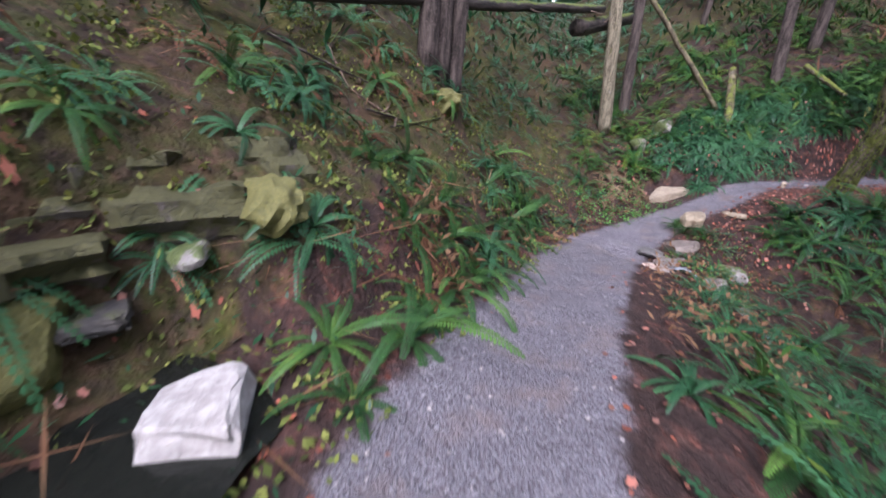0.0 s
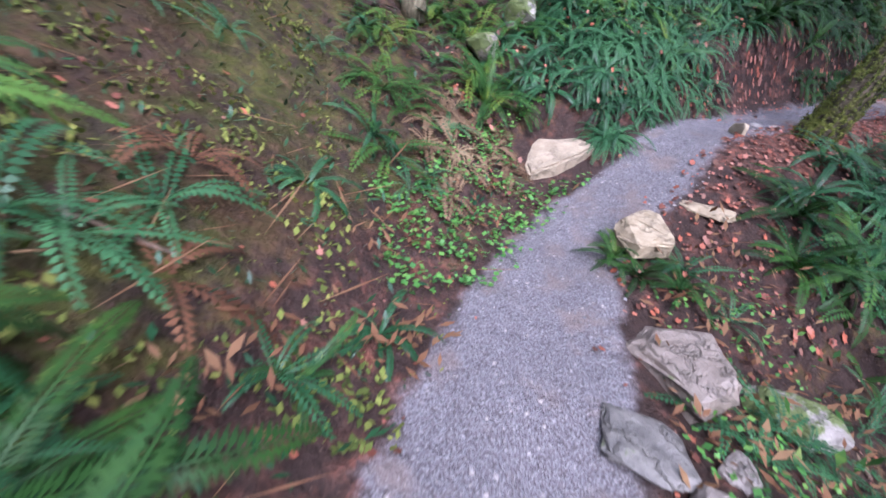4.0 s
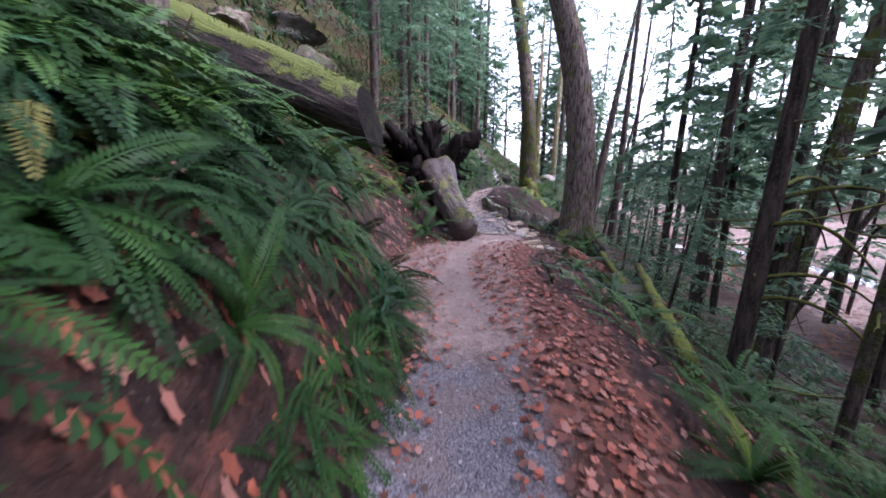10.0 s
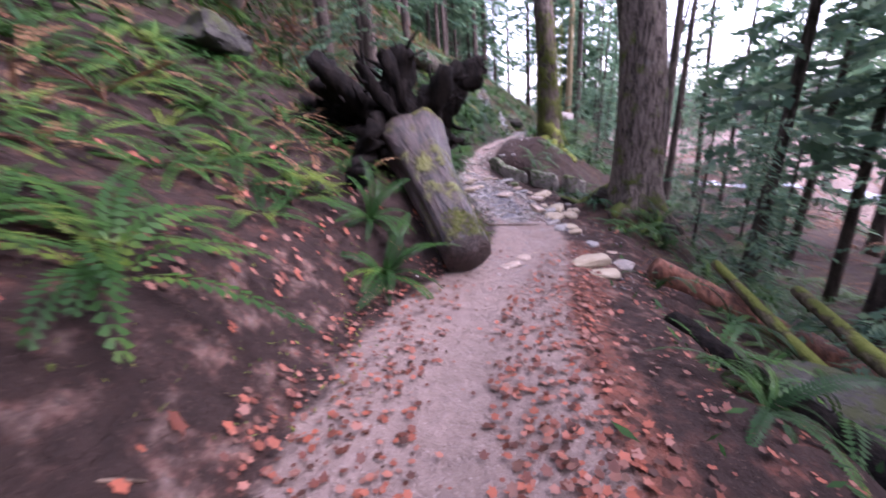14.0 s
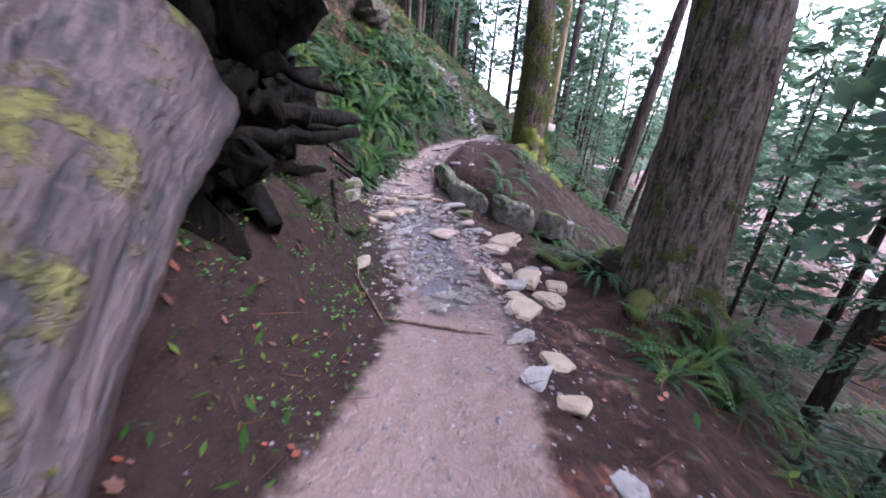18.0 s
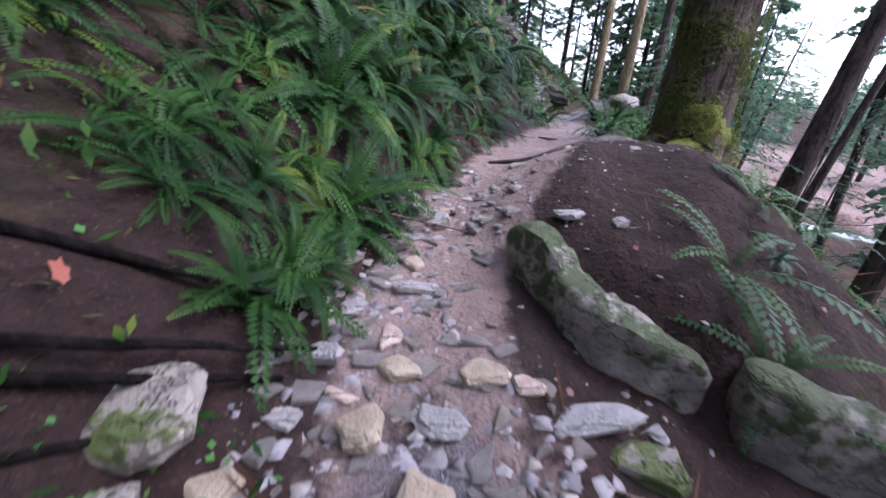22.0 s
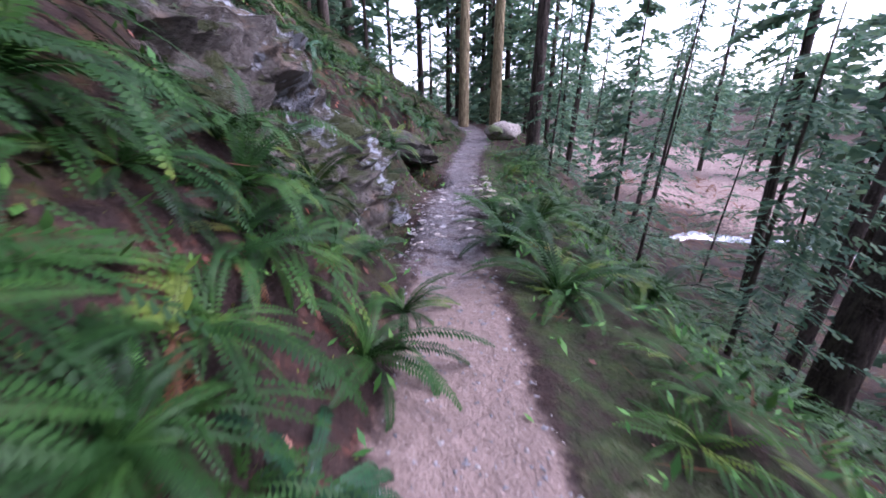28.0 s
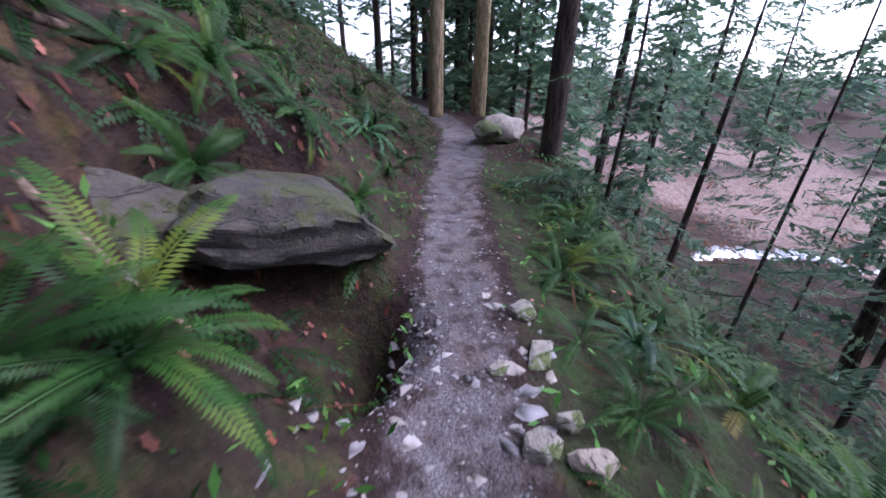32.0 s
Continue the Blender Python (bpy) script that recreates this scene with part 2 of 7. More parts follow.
def cliff_material():
    """Layered grey-brown rock with dark clefts, lichen and moss."""
    n = Nodes("rock_cliff")
    at = n.along((0.35, 0.75, 0.62), (1.0, 1.9, 0.75))
    big, mid, fine = n.noise(1.6, at, 7, 0.66), n.noise(6.5, at, 8, 0.72), n.noise(42, n.where, 4)
    warp = n.node("ShaderNodeVectorMath")
    n.wire(at, warp.inputs[0])
    n.wire(n.mix(0.85, n.cells(2.1, at), n.mix(mid, (0.0, 0.0, 0.0), (0.5, 0.5, 0.5))), warp.inputs[1])
    edge = n.cells(4.6, warp.outputs[0], "Distance", "DISTANCE_TO_EDGE")
    crack = n.math("MULTIPLY", n.math("SUBTRACT", 1.0, n.step(edge, 0.0, 0.05)), n.step(big, 0.40, 0.56))
    c = n.ramp(mid, (0.25, (0.035, 0.028, 0.023)), (0.42, (0.10, 0.082, 0.068)), (0.58, (0.165, 0.143, 0.126)), (0.75, (0.28, 0.265, 0.255)))
    c = n.mix(n.math("MULTIPLY", n.step(n.noise(2.2, at, 6), 0.54, 0.66), 0.7), c, n.mix(fine, (0.16, 0.105, 0.07), (0.27, 0.19, 0.135)))
    spot = n.node("ShaderNodeSeparateXYZ")
    n.wire(n.where, spot.inputs[0])
    pale = n.math("ADD", n.noise(3.4, n.where, 7, 0.7), n.math("MULTIPLY", n.step(spot.outputs[1], 28.7, 29.5), 0.13))
    c = n.mix(n.math("MULTIPLY", n.step(pale, 0.60, 0.65), 0.8), c, n.mix(fine, (0.36, 0.38, 0.42), (0.55, 0.57, 0.61)))
    c = n.mix(n.math("MULTIPLY", crack, 0.85), c, (0.018, 0.014, 0.012))
    c = n.mix(n.math("MULTIPLY", n.step(fine, 0.45, 0.75), 0.35), c, (0.05, 0.04, 0.034))
    m = n.math("ADD", n.noise(1.9, n.where, 7, 0.72), n.math("MULTIPLY", n.up(), 0.13))
    c = n.mix(n.step(m, 0.56, 0.64), c, n.mix(n.noise(50, n.where), (0.010, 0.014, 0.004), (0.075, 0.085, 0.02)))
    h = n.math("SUBTRACT", n.math("ADD", n.math("MULTIPLY", mid, 1.6), n.math("MULTIPLY", fine, 0.15)), n.math("MULTIPLY", crack, 0.8))
    return n.done(c, 0.68, h, 0.12, 1.0, shine=0.25)


def chip_material():
    """Pale broken slates, each its own tint."""
    n = Nodes("slate_chips")
    c = n.ramp(n.island(), (0.0, (0.13, 0.12, 0.125)), (0.35, (0.23, 0.21, 0.205)), (0.6, (0.32, 0.27, 0.22)), (0.85, (0.27, 0.26, 0.275)), (1.0, (0.42, 0.37, 0.31)))
    c = n.mix(n.math("MULTIPLY", n.noise(45, detail=5), 0.5), c, n.mix(0.55, c, (0.06, 0.05, 0.045)))
    return n.done(c, 0.5, n.noise(90), 0.006, 0.7)


M = {
    "chips": chip_material(),
    "ground": ground_material(),
    "fir_bark": bark_material("fir_bark", (0.026, 0.02, 0.017), (0.20, 0.16, 0.135), moss=0.52, scale=1.5, moss_colours=((0.03, 0.045, 0.012), (0.15, 0.17, 0.045))),
    "mossy_bark": bark_material("mossy_bark", (0.022, 0.017, 0.014), (0.13, 0.10, 0.085), moss=0.66, moss_colours=((0.028, 0.036, 0.009), (0.14, 0.15, 0.035)), scale=1.3),
    "maple_bark": bark_material("maple_bark", (0.02, 0.017, 0.012), (0.12, 0.095, 0.068), moss=0.72, moss_colours=((0.03, 0.045, 0.008), (0.21, 0.22, 0.05)), stripe=False),
    "thin_bark": bark_material("thin_bark", (0.018, 0.014, 0.012), (0.085, 0.066, 0.055), moss=0.3, moss_colours=((0.03, 0.04, 0.012), (0.10, 0.11, 0.035))),
    # pale dead bark; on the far firs its yellow is painted sunlight
    "pale_sunlit_bark": bark_material("pale_sunlit_bark", (0.12, 0.09, 0.05), (0.34, 0.27, 0.16), moss=0.25, moss_colours=((0.10, 0.10, 0.03), (0.26, 0.24, 0.07))),
    "snag_bark": bark_material("snag_bark", (0.06, 0.05, 0.032), (0.21, 0.18, 0.12), moss=0.45, moss_colours=((0.06, 0.065, 0.02), (0.19, 0.19, 0.06))),
    "moss_pole": bark_material("moss_pole", (0.04, 0.032, 0.02), (0.16, 0.13, 0.08), moss=0.55, moss_colours=((0.06, 0.075, 0.015), (0.20, 0.22, 0.05)), stripe=False),
    "log_bark": bark_material("log_bark", (0.008, 0.006, 0.005), (0.05, 0.038, 0.03), moss=0.2, wet=0.3, axis=(-0.8, 0.57, 0.18), top=0.4),
    "log_moss": bark_material("log_moss", (0.006, 0.0045, 0.004), (0.07, 0.05, 0.042), moss=0.26, wet=0.3, axis=(-0.92, -0.02, 0.39), top=0.46, moss_colours=((0.03, 0.045, 0.008), (0.19, 0.22, 0.045))),
    # dark roots, taken down to near black to hold the shade among them
    "shaded_root_wood": bark_material("shaded_root_wood", (0.002, 0.0016, 0.0014), (0.014, 0.010, 0.008), wet=0.0, moss=0.0),
    "wet_wood": bark_material("wet_wood", (0.010, 0.0065, 0.005), (0.08, 0.055, 0.047), moss=0.3, wet=1.0, axis=(-0.34, 0.81, 0.48), scale=1.3, moss_colours=((0.06, 0.07, 0.015), (0.22, 0.21, 0.05))),
    "bare_root": bark_material("bare_root", (0.018, 0.014, 0.012), (0.10, 0.08, 0.07), wet=0.5, stripe=False),
    "red_wood": bark_material("red_wood", (0.05, 0.02, 0.013), (0.22, 0.09, 0.055), wet=0.4),
    "twig": bark_material("twig", (0.05, 0.035, 0.025), (0.2, 0.14, 0.10), wet=0.3),
    "rock_tan": rock_material("rock_tan", (0.30, 0.235, 0.15), (0.40, 0.33, 0.235), veins=0.0),
    "rock_pink": rock_material("rock_pink", (0.34, 0.24, 0.18), (0.55, 0.43, 0.35), veins=0.3),
    "rock_grey": rock_material("rock_grey", (0.20, 0.19, 0.18), (0.34, 0.32, 0.30), moss=0.2, veins=0.25),
    "rock_half": rock_material("rock_half", (0.14, 0.125, 0.105), (0.38, 0.35, 0.30), moss=0.55, veins=0.4),
    "rock_edge": rock_material("rock_edge", (0.12, 0.108, 0.092), (0.36, 0.33, 0.285), moss=0.72, veins=0.5, moss_colours=((0.016, 0.026, 0.008), (0.065, 0.085, 0.022))),
    "rock_mossy": rock_material("rock_mossy", (0.14, 0.125, 0.11), (0.34, 0.31, 0.28), moss=0.78, veins=0.5),
    "rock_wet": rock_material("rock_wet", (0.05, 0.046, 0.042), (0.15, 0.137, 0.122), moss=0.22, veins=0.3, rough=0.45),
    "rock_boulder": rock_material("rock_boulder", (0.21, 0.16, 0.095), (0.33, 0.265, 0.175), veins=0.18, grain=1.2),
    "rock_cliff": cliff_material(),
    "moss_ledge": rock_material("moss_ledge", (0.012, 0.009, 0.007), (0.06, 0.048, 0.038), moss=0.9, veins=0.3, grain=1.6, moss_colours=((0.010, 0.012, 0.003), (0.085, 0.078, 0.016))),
    "rock_white": rock_material("rock_white", (0.25, 0.225, 0.20), (0.47, 0.44, 0.40), grain=1.6),
    "moss_full": rock_material("moss_full", (0.05, 0.045, 0.02), (0.12, 0.10, 0.05), moss=1.5, moss_colours=((0.025, 0.028, 0.006), (0.16, 0.145, 0.03))),
    # dark mossy rock; round the hollow its near black stands in for shade
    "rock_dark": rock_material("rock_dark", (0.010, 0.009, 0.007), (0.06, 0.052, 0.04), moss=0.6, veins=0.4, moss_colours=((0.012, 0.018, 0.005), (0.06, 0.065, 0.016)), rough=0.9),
    "shard": rock_material("shard", (0.2, 0.18, 0.165), (0.40, 0.36, 0.31), grain=2.0, rough=0.5),
    "fern": leaf_material("fern", (0.0, (0.006, 0.020, 0.005)), (0.45, (0.014, 0.045, 0.009)), (0.8, (0.030, 0.078, 0.013)), (1.0, (0.090, 0.125, 0.018)), rough=0.42, leaf=0.10, shine=0.09),
    "fern_lush": leaf_material("fern_lush", (0.0, (0.012, 0.036, 0.011)), (0.5, (0.028, 0.076, 0.020)), (1.0, (0.068, 0.14, 0.024)), rough=0.4, leaf=0.14, shine=0.12),
    "fern_blue": leaf_material("fern_blue", (0.0, (0.007, 0.028, 0.011)), (0.5, (0.016, 0.062, 0.023)), (1.0, (0.040, 0.112, 0.042)), rough=0.36, leaf=0.08, shine=0.15),
    "bracken": leaf_material("bracken", (0.0, (0.10, 0.058, 0.034)), (0.5, (0.22, 0.15, 0.09)), (1.0, (0.33, 0.25, 0.15)), rough=0.8, shine=0.1),
    "fern_dead": leaf_material("fern_dead", (0.0, (0.07, 0.03, 0.018)), (0.5, (0.14, 0.065, 0.034)), (1.0, (0.21, 0.125, 0.065)), rough=0.7, shine=0.1),
    "fern_old": leaf_material("fern_old", (0.0, (0.11, 0.13, 0.03)), (1.0, (0.25, 0.19, 0.05)), rough=0.6),
    "maple_leaf": leaf_material("maple_leaf", (0.0, (0.07, 0.03, 0.022)), (0.3, (0.16, 0.047, 0.03)), (0.55, (0.36, 0.10, 0.055)), (0.78, (0.34, 0.155, 0.115)), (1.0, (0.12, 0.055, 0.038)), rough=0.45, per_island=True, leaf=0.08, mottle=0.75),
    "needles": leaf_material("needles", (0.0, (0.05, 0.105, 0.068)), (0.5, (0.09, 0.17, 0.10)), (1.0, (0.15, 0.23, 0.12)), rough=0.6, leaf=0.45, per_island=True),
    "herb": leaf_material("herb", (0.0, (0.04, 0.13, 0.03)), (0.6, (0.08, 0.22, 0.04)), (1.0, (0.14, 0.27, 0.06)), rough=0.5, per_island=True),
    "moss_tuft": leaf_material("moss_tuft", (0.0, (0.04, 0.056, 0.011)), (0.6, (0.115, 0.14, 0.028)), (1.0, (0.19, 0.195, 0.045)), rough=0.9, per_island=True, leaf=0.15),
    "gravel": rock_material("gravel", (0.17, 0.16, 0.17), (0.40, 0.37, 0.37), grain=0.7),
    "grit": None,
}


def stone_mix():
    n = Nodes("loose_stones")
    c = n.ramp(n.island(), (0.0, (0.085, 0.082, 0.09)), (0.4, (0.165, 0.155, 0.165)), (0.7, (0.225, 0.21, 0.215)), (0.93, (0.28, 0.245, 0.22)), (1.0, (0.38, 0.34, 0.30)))
    c = n.mix(n.math("MULTIPLY", n.noise(70), 0.4), c, n.mix(0.5, c, (0.05, 0.045, 0.045)))
    return n.done(c, 0.55, n.noise(120), 0.004, 0.6)


def water_material():
    n = Nodes("stream_water")
    n.bsdf.inputs["Transmission Weight"].default_value = 0.35
    n.bsdf.inputs["IOR"].default_value = 1.33
    return n.done((0.014, 0.015, 0.012), 0.08, n.noise(9, detail=3), 0.02, 0.6)


def foam_material():
    n = Nodes("white_water")
    c = n.mix(n.noise(40, detail=5), (0.06, 0.06, 0.065), (0.34, 0.35, 0.38))
    return n.done(c, 0.25, n.noise(50), 0.01, 0.8)


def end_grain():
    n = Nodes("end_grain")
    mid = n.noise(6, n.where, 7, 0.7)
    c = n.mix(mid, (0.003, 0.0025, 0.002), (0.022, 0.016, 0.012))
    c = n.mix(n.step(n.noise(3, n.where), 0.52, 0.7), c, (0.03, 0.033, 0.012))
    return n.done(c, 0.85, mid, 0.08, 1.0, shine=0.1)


M["grit"], M["water"], M["foam"], M["end_grain"] = stone_mix(), water_material(), foam_material(), end_grain()

# ---- the lie of the land ----
TRAIL = [  # centre line: x, y, height, half width
    (30.0, -9.0, 1.6, 0.6), (16.0, -5.2, 1.25, 0.6), (9.0, -3.9, 1.06, 0.6), (6.2, -3.55, 1.0, 0.58), (4.6, -3.1, 0.92, 0.55),
    (2.9, -2.45, 0.72, 0.55), (1.4, -1.85, 0.48, 0.6), (0.0, -1.15, 0.28, 0.62), (-1.2, -0.2, 0.24, 0.55), (-1.95, 0.75, 0.45, 0.45),
    (-2.3, 1.8, 0.85, 0.42), (-2.65, 2.6, 1.2, 0.4), (-2.72, 4.0, 1.36, 0.42), (-2.75, 5.6, 1.55, 0.44), (-2.7, 7.2, 1.76, 0.5),
    (-2.9, 8.9, 1.66, 0.8), (-2.75, 11.4, 1.5, 0.8), (-2.1, 13.4, 1.27, 0.6), (-1.75, 15.2, 1.1, 0.55), (-1.8, 16.6, 0.95, 0.5),
    (-2.0, 17.8, 1.05, 0.55), (-2.45, 19.2, 1.25, 0.45), (-2.5, 20.6, 1.45, 0.45), (-1.95, 22.0, 1.85, 0.5), (-1.3, 23.8, 1.98, 0.42),
    (-0.75, 26.0, 1.9, 0.4), (-0.25, 28.5, 1.95, 0.42), (0.35, 30.5, 1.85, 0.4), (1.1, 32.6, 1.85, 0.4), (1.9, 35.0, 1.85, 0.42),
    (2.9, 37.4, 1.9, 0.55), (3.7, 39.9, 1.95, 0.5), (3.9, 43.0, 2.1, 0.5), (3.2, 47.0, 2.3, 0.5), (1.0, 60.0, 3.0, 0.5)]
SIDES = [  # along y: left bank width, left bank height, left slope, right shoulder, right slope, valley depth
    (-9.0, 0.9, 0.40, 0.72, 0.5, 0.35, 3.0), (-4.0, 0.9, 0.40, 0.66, 0.5, 0.35, 3.5), (-1.0, 1.0, 0.20, 0.48, 0.4, 0.40, 4.0),
    (0.8, 1.3, 0.12, 0.46, 0.4, 0.42, 4.5), (2.4, 0.6, 0.50, 0.60, 0.4, 0.45, 5.0), (5.0, 0.5, 0.85, 0.70, 0.4, 0.50, 5.5), (8.0, 0.6, 0.95, 0.75, 0.5, 0.50, 5.5),
    (12.0, 0.9, 0.45, 0.75, 0.7, 0.50, 5.5), (16.0, 1.2, 0.45, 0.85, 0.9, 0.50, 5.5), (20.0, 0.8, 0.45, 0.95, 1.0, 0.50, 6.0),
    (25.0, 0.6, 0.6, 1.0, 0.9, 0.60, 6.5), (31.0, 0.6, 0.5, 1.0, 0.9, 0.80, 6.5), (38.0, 0.7, 0.3, 0.75, 1.6, 0.95, 6.5), (60.0, 0.9, 0.3, 0.6, 1.5, 0.6, 6.0)]


def curve_through(rows, step):
    """Points every step along a smooth curve through the rows."""
    a = np.array(rows, float)
    p = np.vstack([2 * a[0] - a[1], a, 2 * a[-1] - a[-2]])
    out = []
    for i in range(1, len(p) - 2):
        n = max(2, int(np.linalg.norm(p[i + 1, :2] - p[i, :2]) / step))
        t = np.linspace(0, 1, n, endpoint=False)[:, None]
        out.append(0.5 * (2 * p[i] + (p[i + 1] - p[i - 1]) * t + (2 * p[i - 1] - 5 * p[i] + 4 * p[i + 1] - p[i + 2]) * t**2
                          + (3 * p[i] - p[i - 1] - 3 * p[i + 1] + p[i + 2]) * t**3))
    return np.vstack(out)


LINE = curve_through(TRAIL, 0.15)
WAY = np.gradient(LINE[:, :2], axis=0)
WAY /= np.linalg.norm(WAY, axis=1)[:, None]
SIDE = np.array(SIDES)


def soft_step(v):
    v = np.clip(v, 0, 1)
    return v * v * (3 - 2 * v)


def waves(x, y, seed, size):
    """Smooth rolling unevenness, about -1 to 1."""
    r = np.random.RandomState(seed)
    total = 0 * x
    for k in range(7):
        a, f, ph = r.uniform(0, 6.28), r.uniform(0.6, 1.9) / size, r.uniform(0, 6.28)
        total = total + np.sin((x * np.cos(a) + y * np.sin(a)) * f * 6.28 + ph + 1.3 * np.sin((y * np.cos(a) - x * np.sin(a)) * f * 3.1 + ph))
    return total / 4.5


def lie(x, y):
    """Of points on the plan: distance to the trail's middle (left of the walk is positive), trail height and half width there."""
    x, y = np.atleast_1d(np.asarray(x, float)), np.atleast_1d(np.asarray(y, float))
    d, h, w = np.empty(len(x)), np.empty(len(x)), np.empty(len(x))
    for k in range(0, len(x), 4000):
        dx, dy = x[k:k + 4000, None] - LINE[:, 0], y[k:k + 4000, None] - LINE[:, 1]
        d2 = dx * dx + dy * dy
        i = d2.argmin(1)
        j = np.arange(len(i))
        sign = np.sign(WAY[i, 0] * dy[j, i] - WAY[i, 1] * dx[j, i])
        d[k:k + 4000] = np.sqrt(d2[j, i]) * np.where(sign == 0, 1, sign)
        g = np.exp(-(d2 - d2[j, i][:, None]) / (0.05 + 0.35 * d2[j, i][:, None]))
        h[k:k + 4000] = (g * LINE[:, 2]).sum(1) / g.sum(1)
        w[k:k + 4000] = LINE[i, 3]
    return d, h, w


def ground(x, y):
    """Height of the ground at points on the plan."""
    x, y = np.atleast_1d(np.asarray(x, float)), np.atleast_1d(np.asarray(y, float))
    d, h, w = lie(x, y)
    bw, bh, sl, sw, sr, vd = (np.interp(y, SIDE[:, 0], SIDE[:, k]) for k in range(1, 7))
    left, right = np.maximum(d - w, 0), np.maximum(-d - w, 0)
    up = bh * soft_step(left / bw) + np.maximum(left - 0.5 * bw, 0) * sl
    cap = np.interp(y, [-3, 3, 8, 16, 24], [4.2, 5.0, 5.6, 5.6, 9.0])
    up = np.where(up > cap, cap + 0.72 * cap * np.tanh((up - cap) / (0.72 * cap)), up)
    down = sr * (np.sqrt(np.maximum(right - sw, 0) ** 2 + 0.04) - 0.2) + (0.06 + 0.06 * right) * soft_step(right / 0.5)
    down = vd * np.tanh(down / vd * 1.05)
    off = soft_step((np.abs(d) - w) / 1.2)
    z = h + up - down
    z = z + off * (0.10 * waves(x, y, 3, 3.1) + 0.045 * waves(x, y, 5, 1.1)) + soft_step((np.abs(d) - 4) / 8) * 0.5 * waves(x, y, 8, 9.0)
    z = z + soft_step((np.abs(d) - w - 0.1) / 0.9) * (0.05 * waves(x, y, 14, 0.75) + 0.035 * np.abs(waves(x, y, 15, 0.5)) - 0.02)
    z = z + 0.012 * waves(x, y, 11, 0.7) - 0.03 * (1 - soft_step(np.abs(d) / w))
    z = z + dips(x, y, d)
    far = np.maximum(-d - 48, 0)
    z = z + 5 * np.tanh(far * 0.2 / 5)
    return z


def bump(x, y, cx, cy, rx, ry, turn):
    """A round rise of 1 at (cx, cy) that ends rx and ry away, turned by degrees."""
    c, s = np.cos(np.radians(turn)), np.sin(np.radians(turn))
    u, v = ((x - cx) * c + (y - cy) * s) / rx, (-(x - cx) * s + (y - cy) * c) / ry
    return soft_step(1 - np.sqrt(u * u + v * v))


def dips(x, y, d):
    """Single rises and hollows."""
    z = 0.34 * np.minimum(1, 1.9 * bump(x, y, -0.5, 21.0, 2.2, 2.4, 0)) * soft_step((0.648 * (x + 1.5) + 0.762 * (y - 20.12)) / 0.16) * soft_step((y - 19.58) / 0.16)  # earth mound beside the mossy tree
    z = z + 0.45 * np.minimum(1, 1.5 * bump(x, y, 1.05, 17.4, 1.6, 1.9, 0))  # rise under the great fir
    z = z - 0.95 * np.minimum(1, 1.7 * bump(x, y, -1.65, 29.2, 1.4, 2.4, -12))  # hollow that the outcrop fills
    z = z - 0.95 * np.minimum(1, 1.8 * bump(x, y, -0.32, 31.8, 1.05, 0.95, 24))  # below the overhang
    z = z + 0.4 * bump(x, y, -0.45, 33.2, 1.2, 1.0, 20)
    z = z + 1.05 * bump(x, y, -0.3, -4.9, 2.6, 2.2, 20)  # knoll under the clump of three cedars
    z = z - 0.8 * np.minimum(1, 1.6 * bump(x, y, 5.55, -4.95, 1.3, 0.85, 8))  # pool beside the trail
    z = z - 0.22 * bump(x, y, 0.3, -0.7, 0.9, 0.7, 0)  # where the stream leaves the trail
    return z


def ground_at(x, y):
    return float(ground([x], [y])[0])


# ---- building blocks ----
def mesh_of(name, verts, faces, material, smooth=True):
    me = bpy.data.meshes.new(name)
    me.from_pydata([tuple(v) for v in np.asarray(verts, float)], [], [tuple(int(i) for i in f) for f in faces])
    if smooth:
        me.shade_smooth()
    me.materials.append(material)
    return me


def quad_mesh(name, verts, material, smooth=False):
    """A mesh of loose quads, four rows of verts each."""
    v = np.asarray(verts, np.float32).reshape(-1, 3)
    n = len(v) // 4
    me = bpy.data.meshes.new(name)
    me.vertices.add(4 * n), me.loops.add(4 * n), me.polygons.add(n)
    me.vertices.foreach_set("co", v.ravel())
    me.loops.foreach_set("vertex_index", np.arange(4 * n, dtype=np.int32))
    me.polygons.foreach_set("loop_start", np.arange(0, 4 * n, 4, dtype=np.int32))
    me.polygons.foreach_set("loop_total", np.full(n, 4, np.int32))
    me.update(calc_edges=True)
    me.materials.append(material)
    return me


def part(name, mesh, parent, label="", at=None):
    """One mesh object as part of a thing."""
    ob = new(name, mesh)
    ob.parent = parent
    if at is not None:
        ob.matrix_basis = at
    return tagged(ob, label) if label else ob


def base(name, x, y, z, label, category, group="", turn=0.0, size=1.0):
    """The Empty at the foot of a thing."""
    ob = new(name)
    ob.empty_display_size = 0.1
    ob.matrix_basis = pose(x, y, z, 0, 0, turn) @ Matrix.Diagonal((size, size, size, 1))
    return tagged(ob, label, category, group)


